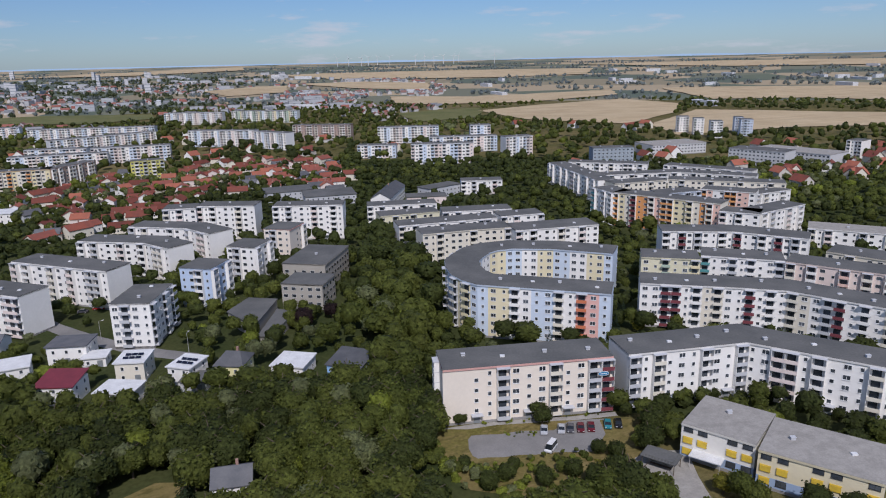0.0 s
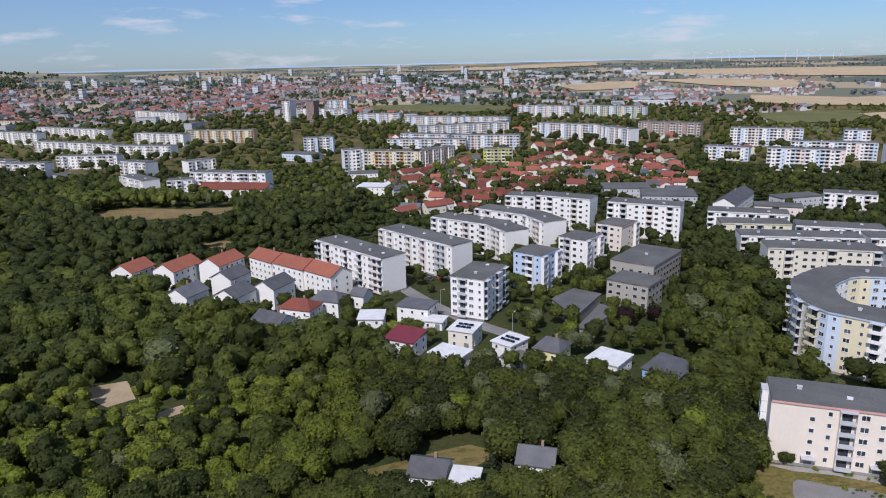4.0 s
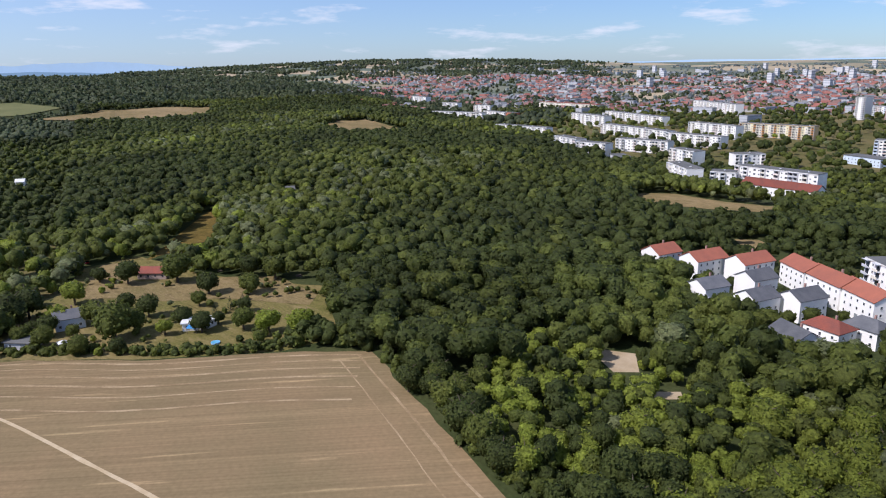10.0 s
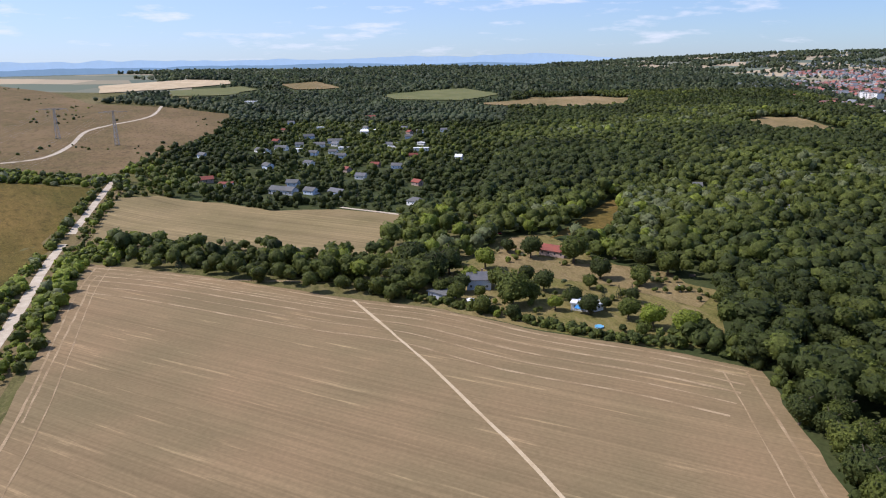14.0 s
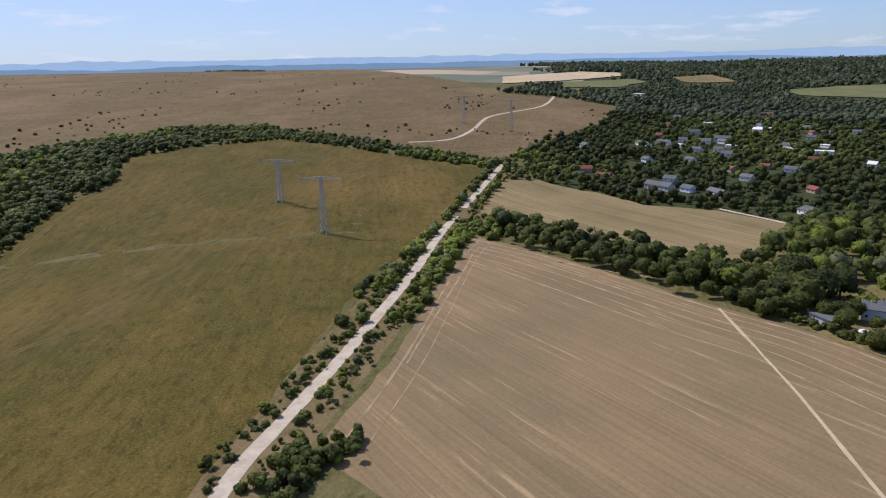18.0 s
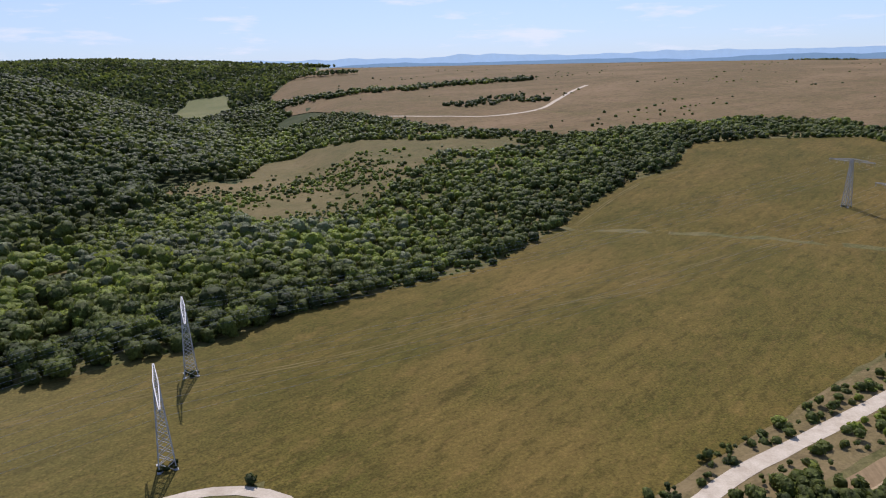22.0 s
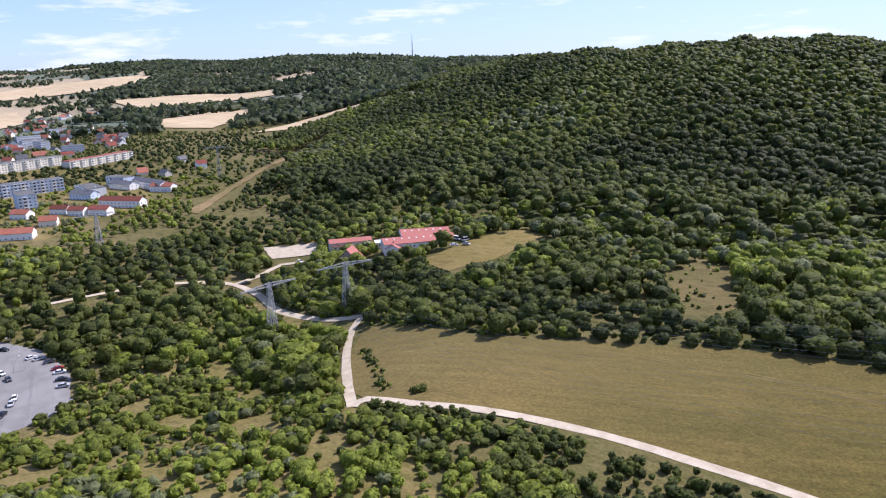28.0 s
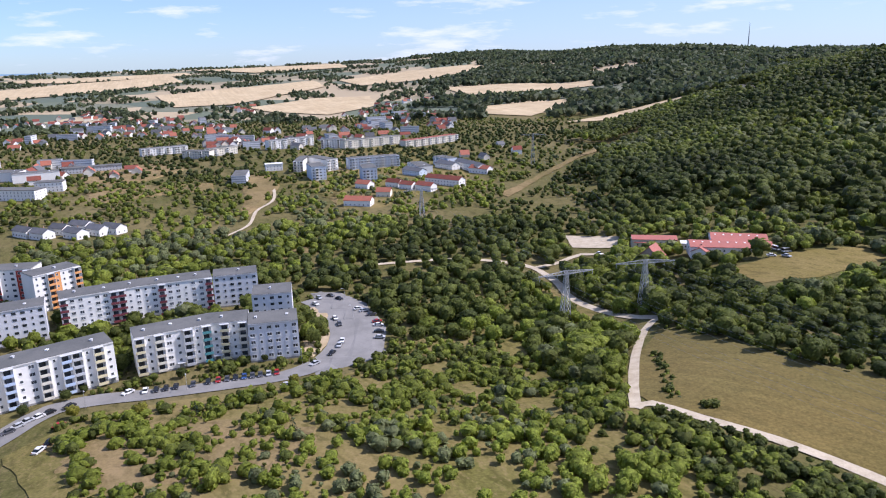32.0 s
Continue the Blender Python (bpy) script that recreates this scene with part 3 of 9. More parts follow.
def road(name, material, line, width, label, category="path", lift=0.09, opens=True):
    """A way of that width along the line."""
    p = [Vector(q) for q in line]
    fine = []
    for i in range(len(p) - 1):  # Catmull-Rom through the corners
        a, b, c, d = p[max(i - 1, 0)], p[i], p[i + 1], p[min(i + 2, len(p) - 1)]
        k = max(2, int((c - b).length / 6))
        for j in range(k):
            w = j / k
            fine.append(0.5 * ((2 * b) + (c - a) * w + (2 * a - 5 * b + 4 * c - d) * w * w + (3 * b - a - 3 * c + d) * w ** 3))
    fine.append(p[-1])
    v, f = [], []
    left, right = offset(fine, width / 2), offset(fine, -width / 2)
    for i, (l, r) in enumerate(zip(left, right)):
        for (x, y), s in ((l, 1), (r, -1)):
            x, y = x + 0.35 * noise.noise((x * 0.2, y * 0.2, s)), y + 0.35 * noise.noise((x * 0.2, y * 0.2, s + 3))
            v.append((x, y, float(height(x, y)) + lift + float(lift_over(x, y))))
        if i:
            f.append((2 * i - 1, 2 * i + 1, 2 * i, 2 * i - 2))
    me = bpy.data.meshes.new(name)
    me.from_pydata(v, [], f)
    me.materials.append(material)
    verge = offset(fine, width / 2 + 1.0) + offset(fine, -width / 2 - 1.0)[::-1]
    if opens:
        OPEN.extend([(x * k, y * k) for x, y in verge] for k in ((1.0, 0.975, 0.95) if 100 < fine[len(fine) // 2].length < 800 else (1.0,)))
    return tagged(new(name, me), label, category, "", "structure")


# ---- fields and clearings ----
patch("stubble_field", STUBBLE, [(-275, -255), (-272, -214), (-266, -172), (-248, -94), (-242, -55), (-226, -16), (-217, 22), (-207, 49), (-192, 51), (-178, 51), (-155, 53), (-135, 55), (-119, 56), (-58, 75), (-52, 30), (-56, -21), (-40, -69), (-86, -99), (-87, -117), (-92, -128), (-141, -153), (-227, -207), (-271, -231)], "harvested stubble field with pale mown swaths")
patch("dry_field", DRYFIELD, [(-312, -263), (-408, -318), (-424, -297), (-419, -246), (-400, -202), (-411, -160), (-397, -106), (-335, -103), (-294, -102), (-306, -116), (-310, -184), (-309, -241), (-303, -146), (-310, -226)], "dry mown field bordered by hedges")
patch("meadow", MEADOW, [(-429, -350), (-279, -265), (-167, -206), (-74, -142), (-51, -127), (-50, -87), (-8, -90), (31, -85), (33, -141), (56, -134), (90, -120), (123, -104), (145, -89), (175, -62), (186, -60), (222, -73), (249, -90), (195, -111), (173, -136), (147, -170), (122, -194), (122, -191), (87, -213), (68, -221), (42, -249), (0, -279), (-37, -300), (-106, -401), (-162, -470), (-212, -518), (-143, -450), (-192, -486), (-243, -570), (-296, -581), (-381, -559), (-401, -467), (-426, -367)], "olive-green dry meadow with brown patches")
patch("steppe", STEPPE, [(30, -800), (-24, -721), (-98, -661), (-163, -636), (-256, -666), (-349, -681), (-415, -629), (-434, -514), (-445, -448), (-456, -387), (-466, -366), (-594, -406), (-745, -438), (-963, -535), (-974, -642), (-937, -754), (-1075, -933), (-1350, -1609), (-1050, -1819), (-701, -1926), (-347, -1970), (0, -1950), (150, -1900), (180, -1605), (216, -1403), (225, -1272), (150, -1000), (99, -929)], "brown dry steppe grassland on a plateau")
patch("scrub_clearing", SCRUBGRASS, [(188, -526), (171, -582), (130, -557), (127, -670), (86, -700), (40, -660), (-26, -635), (-90, -630), (-112, -590), (-60, -565), (-37, -575), (-16, -544), (6, -479), (20, -424), (71, -391), (122, -454)], "dry straw-coloured grass clearing", lift=0.25)
patch("valley_meadow", GREENF, [(358, -1123), (390, -1372), (326, -1395), (280, -1218), (308, -1152)], "small green meadow in the wooded valley")
patch("dry_clearing", SCRUBGRASS, [(216, -217), (218, -239), (202, -245), (182, -216), (169, -209), (165, -190), (181, -189)], "dry straw-coloured grass clearing")
patch("bare_sand", SAND, [(-180, 118), (-173, 126), (-161, 119), (-164, 112), (-172, 113)], "bare pale sand in a clearing")
patch("bare_sand", SAND, [(-150, 113), (-146, 122), (-142, 120), (-145, 112)], "bare pale sand in a clearing")
patch("garden_lawn", SLOPE, [(-88, 90), (-87, 107), (-80, 111), (-77, 120), (-62, 126), (-57, 137), (-66, 137), (-76, 125), (-86, 113), (-91, 102)], "worn dry lawn round a small house", "lawn", opens=False)
OPEN.extend([(x * k, y * k) for x, y in ((-88, 90), (-87, 107), (-80, 111), (-77, 120), (-62, 126), (-57, 137), (-66, 137), (-76, 125), (-86, 113), (-91, 102))] for k in (1.0, 0.95))
OPEN.extend([(x * k, y * k) for x, y in ((-6, 152), (12, 160), (44, 162), (42, 150), (30, 143), (26, 136), (6, 133), (-3, 142))] for k in (1.0, 0.95, 0.9))
patch("dry_clearing", TAN, [(-276, 257), (-270, 267), (-254, 263), (-259, 249)], "dry straw-coloured grass clearing")
patch("dry_clearing", TAN, [(-383, 268), (-404, 292), (-391, 310), (-355, 320), (-328, 338), (-317, 322), (-340, 297), (-365, 280)], "dry straw-coloured grass clearing")
OPEN.append([(x * 0.91, y * 0.91) for x, y in ((-383, 268), (-404, 292), (-391, 310), (-355, 320), (-328, 338), (-317, 322), (-340, 297), (-365, 280))])
patch("dry_clearing", TAN, [(-1104, 215), (-1066, 274), (-909, 281), (-954, 222)], "dry straw-coloured grass clearing")
patch("dry_clearing", TAN, [(-1431, -144), (-1470, -19), (-1381, 55), (-1313, -11), (-1311, -134)], "dry straw-coloured grass clearing")
patch("meadow", MEADOW, [(-354, -25), (-467, 8), (-455, 15), (-387, 7)], "olive-green dry meadow with brown patches")
patch("garden_ground", SLOPE, [(-248, -69), (-297, -59), (-353, -51), (-366, -28), (-322, -1), (-303, 19), (-283, 47), (-223, 42), (-218, 22), (-227, -16), (-242, -55)], "dry worn grass of an allotment garden")
patch("wheat_field", WHEAT, [(-1288, -1008), (-1638, -1023), (-1684, -937), (-1575, -871), (-1267, -860), (-1120, -879)], "far ripe golden wheat field")
patch("green_field", GREENF, [(-1260, -834), (-1518, -808), (-1453, -741), (-1273, -712), (-1160, -760)], "far green crop field")
patch("dry_clearing", TAN, [(-1641, -776), (-1818, -753), (-1629, -609), (-1524, -684)], "dry straw-coloured grass clearing")
patch("green_field", GREENF, [(-1444, -457), (-1562, -392), (-1644, -319), (-1508, -211), (-1364, -266), (-1357, -397)], "far green crop field")
patch("dry_clearing", TAN, [(-1297, -232), (-1435, -96), (-1417, 50), (-1305, 36), (-1247, -123)], "dry straw-coloured grass clearing")
patch("dry_clearing", TAN, [(-1056, 185), (-1096, 267), (-916, 287), (-947, 217)], "dry straw-coloured grass clearing")
patch("ploughed_field", REDSOIL, [(-2293, 464), (-2100, 567), (-1933, 508), (-2114, 460)], "far ploughed reddish field")
patch("wheat_field", WHEAT, [(57, 1211), (183, 1328), (357, 1442), (422, 1277), (352, 1089), (239, 930), (174, 981), (117, 1029)], "far ripe golden wheat field")
patch("wheat_field", WHEAT, [(-128, 1709), (95, 1627), (234, 1706), (411, 1775), (388, 1595), (160, 1404), (-29, 1401), (-99, 1462)], "far ripe golden wheat field")
patch("green_field", GREENF, [(-81, 1190), (-6, 1257), (65, 1279), (59, 1087), (-38, 1023)], "far green crop field")
patch("wheat_field", WHEAT, [(263, 910), (398, 1133), (473, 1099), (568, 1035), (646, 1003), (545, 843), (412, 844), (260, 789)], "far ripe golden wheat field")
patch("wheat_field", WHEAT, [(540, 1790), (718, 1779), (1052, 1647), (796, 1240), (676, 1354), (516, 1380)], "far ripe golden wheat field")
patch("wheat_field", WHEAT, [(-495, 2384), (-277, 2443), (-45, 2298), (-39, 1958), (-237, 2081)], "far ripe golden wheat field")
patch("wheat_field", WHEAT, [(-697, 2085), (-592, 2184), (-482, 2235), (-433, 1967), (-559, 1843)], "far ripe golden wheat field")
patch("green_field", GREENF, [(-828, 1262), (-733, 1310), (-529, 1293), (-482, 1187), (-569, 1107), (-756, 1151)], "far green crop field")
patch("wheat_field", WHEAT, [(-707, 2968), (-205, 3109), (277, 3079), (617, 2984), (517, 2596), (188, 2532), (-377, 2608)], "far ripe golden wheat field")
patch("wheat_field", WHEAT, [(573, 3416), (1317, 3286), (1866, 2947), (1628, 2567), (1131, 2817)], "far ripe golden wheat field")
patch("wheat_field", WHEAT, [(-699, 2072), (-608, 2225), (-492, 2294), (-439, 1995), (-531, 1856)], "far ripe golden wheat field")
patch("wheat_field", WHEAT, [(-1827, 2886), (-1367, 3545), (-1083, 3921), (-960, 3482), (-1313, 3084)], "far ripe golden wheat field")
patch("wheat_field", WHEAT, [(2473, 1513), (2851, 1353), (3215, 1082), (2846, 895), (2464, 1061), (2105, 1293)], "far ripe golden wheat field")
patch("wheat_field", WHEAT, [(2269, 814), (2519, 621), (2740, 388), (2475, 313), (2212, 410), (1935, 481), (1868, 624)], "far ripe golden wheat field")
patch("wheat_field", WHEAT, [(1820, 425), (2066, 288), (2065, 134), (1786, 96), (1552, 194), (1671, 339)], "far ripe golden wheat field")
patch("wheat_field", WHEAT, [(1629, -157), (1662, -252), (1672, -354), (1551, -326), (1370, -219), (1458, -138)], "far ripe golden wheat field")
patch("wheat_field", WHEAT, [(1225, -255), (1318, -380), (1341, -484), (1166, -523), (988, -480), (1211, -476), (1190, -363)], "far ripe golden wheat field")
patch("wheat_field", WHEAT, [(2177, -73), (2145, -308), (2010, -496), (1878, -479), (1930, -308), (1921, -139)], "far ripe golden wheat field")
patch("wheat_field", WHEAT, [(2704, 288), (2899, 38), (2934, -237), (2709, -283), (2503, -45), (2448, 186)], "far ripe golden wheat field")
patch("wheat_field", WHEAT, [(3012, 1836), (3218, 1523), (3454, 1082), (3255, 996), (2916, 1383)], "far ripe golden wheat field")
patch("wheat_field", WHEAT, [(3695, 1156), (3802, 752), (3799, 401), (3410, 308), (3300, 731)], "far ripe golden wheat field")
patch("dry_clearing", TAN, [(730, 358), (817, 351), (832, 292), (781, 253), (702, 270), (664, 299)], "dry straw-coloured grass clearing", lift=0.25, opens=False)
patch("dry_clearing", TAN, [(636, 302), (670, 275), (679, 198), (636, 186), (611, 237), (587, 271)], "dry straw-coloured grass clearing", lift=0.25, opens=False)
patch("dry_clearing", TAN, [(442, 170), (460, 152), (468, 132), (426, 135), (421, 154)], "dry straw-coloured grass clearing", lift=0.25, opens=False)
patch("dry_clearing", TAN, [(184, 113), (189, 94), (189, 59), (176, 31), (155, 23), (144, 31), (142, 55), (137, 79)], "dry straw-coloured grass clearing", lift=0.25, opens=False)
patch("dry_clearing", TAN, [(411, 111), (433, 81), (411, 63), (389, 86)], "dry straw-coloured grass clearing", lift=0.25, opens=False)
patch("riding_arena", GRAVEL, [(428, -90), (408, -120), (382, -112), (397, -89)], "pale sandy riding arena beside the farm")
patch("hay_meadow", HAY, [(302, -140), (313, -173), (316, -203), (304, -222), (287, -193), (272, -164), (273, -141)], "dry yellowish hay meadow beside the farm")
patch("dry_clearing", TAN, [(576, -67), (639, -98), (778, -169), (967, -308), (928, -298), (784, -183), (638, -108), (563, -72)], "dry straw-coloured grass clearing")
patch("lawn", SLOPE, [(-8, 154), (-3, 142), (4, 132), (16, 129), (34, 130), (44, 139), (46, 161), (20, 160), (-4, 158)], "rough dry lawn round the parking lot", "lawn", lift=0.1, opens=False)
patch("parking_lot", ASPHALT, [(0, 151), (2, 155), (9, 156), (22, 159.5), (35, 161.5), (42, 162), (42, 154), (38, 147), (28, 145), (18, 143), (10, 141), (5, 140), (2, 143)], "grey asphalt parking lot", lift=0.25)
patch("flower_bed", MEADOW, [(12, 155.6), (17, 153), (22, 153.4), (21.4, 157.5), (16, 157.2)], "planted island with low shrubs in the parking lot", "flower bed", lift=0.34, opens=False)
patch("parking_lot", ASPHALT, [(331, 57), (332, 41), (312, 26), (281, 15), (252, 14), (242, 24), (237, 31), (229, 39), (239, 42), (253, 35), (269, 31), (288, 34), (303, 41), (316, 50)], "grey asphalt parking lot", lift=0.25)
patch("bare_sand", SAND, [(306, 58), (313, 50), (301, 43), (285, 38), (266, 37), (251, 43), (257, 48), (285, 54)], "bare pale ground between flats and road", lift=0.34, opens=False)
patch("scrub_slope", SLOPE, [(76, -51), (85, -23), (88, 8), (88, 47), (176, 117), (207, 109), (213, 84), (218, 52), (228, 30), (245, 13), (293, 2), (349, -33), (331, -60), (294, -71), (262, -82), (175, -55), (158, -63)], "dry grassy slope with bleached patches", opens=False)
patch("paved_yard", PAVING, [(42, 143), (46, 146), (55, 146), (54, 135), (54, 126), (45, 127)], "pale paved yard", lift=0.14)
patch("dry_clearing", TAN, [(750, 186), (701, 144), (646, 129), (597, 129), (551, 125), (522, 129), (541, 140), (604, 152), (686, 174)], "dry straw-coloured grass clearing", lift=0.25, opens=False)
patch("dry_clearing", TAN, [(669, 91), (667, 74), (572, 61), (551, 66), (578, 76)], "dry straw-coloured grass clearing", lift=0.25, opens=False)
patch("courtyard", SLOPE, [(664, 123), (638, 104), (578, 76), (537, 59), (534, 33), (598, -6), (609, -36), (681, -51), (840, -31), (962, 22), (965, 94), (843, 156)], "worn grass courts between the western blocks", lift=0.25, opens=False)
patch("dry_clearing", TAN, [(-356, -44), (-356, -32), (-320, -27), (-311, -11), (-312, 9), (-303, 32), (-271, 43), (-260, 38), (-269, 25), (-280, 10), (-287, -15), (-297, -30), (-303, -46), (-333, -47)], "dry straw-coloured grass clearing", lift=0.14)

# ---- roads and paths ----
road("gravel_road", GRAVEL, [(-49, -117), (-57, -122), (-72, -133), (-92, -144), (-121, -160), (-165, -186), (-208, -212), (-277, -257), (-357, -302), (-454, -355)], 4.4, "pale gravel road through the land", "path")
road("steppe_path", GRAVEL, [(-464, -475), (-511, -466), (-578, -494), (-669, -549), (-731, -568), (-844, -590), (-987, -666)], 4.2, "pale gravel steppe path through the land", "path")
road("steppe_path", WORN, [(-158, -802), (-184, -767), (-262, -752), (-330, -740)], 4.0, "pale worn steppe path through the land", "path")
road("steppe_path", GRAVEL, [(30, -796), (2, -791), (-51, -769), (-102, -763), (-158, -802), (-197, -881), (-243, -985), (-283, -1062)], 5.0, "pale gravel steppe path through the land", "path")
road("field_track", TRACK, [(-246, -92), (-218, -69), (-192, -48), (-169, -31), (-149, -16), (-131, -4)], 1.1, "trodden field track through the land", "path")
road("meadow_path", GRAVEL, [(18, -122), (24, -130), (32, -136), (44, -138), (56, -134), (90, -120), (122, -104), (144, -88), (162, -71), (174, -62), (172, -57)], 3.4, "pale gravel meadow path through the land", "path")
road("link_path", GRAVEL, [(172, -57), (190, -62), (223, -73), (251, -85), (261, -94)], 3.2, "pale gravel link path through the land", "path")
road("farm_path", GRAVEL, [(260, -94), (276, -81), (307, -69), (335, -67), (360, -60), (372, -48), (381, -27), (382, -4), (377, 27)], 4.0, "pale gravel farm path through the land", "path")
road("farm_path", GRAVEL, [(360, -60), (369, -76), (380, -90), (371, -104)], 4.0, "pale gravel farm path through the land", "path")
road("hill_path", GRAVEL, [(455, 129), (486, 121), (536, 126), (581, 122), (653, 138), (705, 163)], 2.6, "pale gravel hill path through the land", "path")
road("garden_lane", GRAVEL, [(-416, -161), (-406, -131), (-396, -104)], 3.0, "pale gravel garden lane through the land", "path")
road("estate_road", ASPHALT, [(161, 131), (193, 128), (209, 126), (219, 117), (223, 88), (227, 66), (232, 51), (243, 40), (261, 34), (283, 35), (305, 43), (320, 54)], 10.5, "grey asphalt estate road through the land", "road")
road("park_lane", ASPHALT, [(330, 52), (312, 34), (289, 25), (263, 22), (253, 24)], 5.0, "grey asphalt park lane through the land", "road")
road("close", ASPHALT, [(-78, 205), (-93, 209), (-110, 216), (-136, 231), (-155, 246)], 6.0, "grey asphalt close through the land", "road")
road("pavement", PAVING, [(-4, 156), (6, 159), (19, 161), (31, 162), (43, 164)], 2.2, "pale paved pavement through the land", "path")
road("verge", VERGE, [(-49, -117), (-57, -122), (-72, -133), (-92, -144), (-121, -160), (-165, -186), (-208, -212), (-277, -257), (-357, -302), (-454, -355)], 24.0, "dry grass verge through the land", "grass", lift=0.02, opens=False)
road("loop_road", ASPHALT, [(703, 171), (693, 161), (663, 150), (619, 140), (591, 137), (567, 136)], 6.0, "grey asphalt loop road through the land", "road")

# headland swaths of straw along the edges of the stubble field
EDGES = (([(-271, -229), (-266, -172), (-248, -94), (-242, -55), (-226, -16), (-217, 22), (-208, 47)], -1, (3, 7.5, 13, 19, 26, 34)), ([(-268, -229), (-227, -207), (-141, -153), (-94, -127)], 1, (3.5, 10)), ([(-205, 48), (-155, 52), (-119, 55), (-66, 70)], -1, (3.5, 10)))
for g, (line, sign, steps) in enumerate(EDGES):
    for k, d in enumerate(steps):
        road("swath", SWATH, offset(line, sign * d), (1.1, 0.6, 0.9)[k % 3] * (0.65 if len(steps) < 4 else 1), "broken pale line of mown straw along the field edge", "straw", 0.06 + 0.03 * g + 0.004 * k, False)
# faint tracks across the meadow
TRACKS = ([(175, -129), (152, -146), (111, -172), (63, -192), (13, -213), (-30, -238), (-100, -262)], [(-60, -330), (-88, -363), (-141, -433), (-178, -469), (-234, -495)], [(-89, -267), (-132, -293), (-191, -324), (-252, -339)])
for line in TRACKS:
    for d in (-0.9, 0.9):
        road("worn_track", WORN, offset(line, d), 0.55, "faint worn wheel track across the dry meadow", "path", 0.06, False)

# ---- apartment blocks ----
W, CREAM, GREY = (0.85, 0.83, 0.79), (0.74, 0.69, 0.58), (0.52, 0.53, 0.55)
PINKISH, YEL, BLUE, SALMON = (0.77, 0.66, 0.61), (0.75, 0.66, 0.42), (0.50, 0.60, 0.76), (0.74, 0.50, 0.42)
GREENISH, RED, ORANGE, BROWN = (0.42, 0.52, 0.42), (0.45, 0.07, 0.05), (0.70, 0.33, 0.13), (0.40, 0.30, 0.25)
WINE, TEAL, LILAC, LIGHTB = (0.20, 0.06, 0.07), (0.10, 0.28, 0.30), (0.60, 0.52, 0.60), (0.60, 0.68, 0.78)
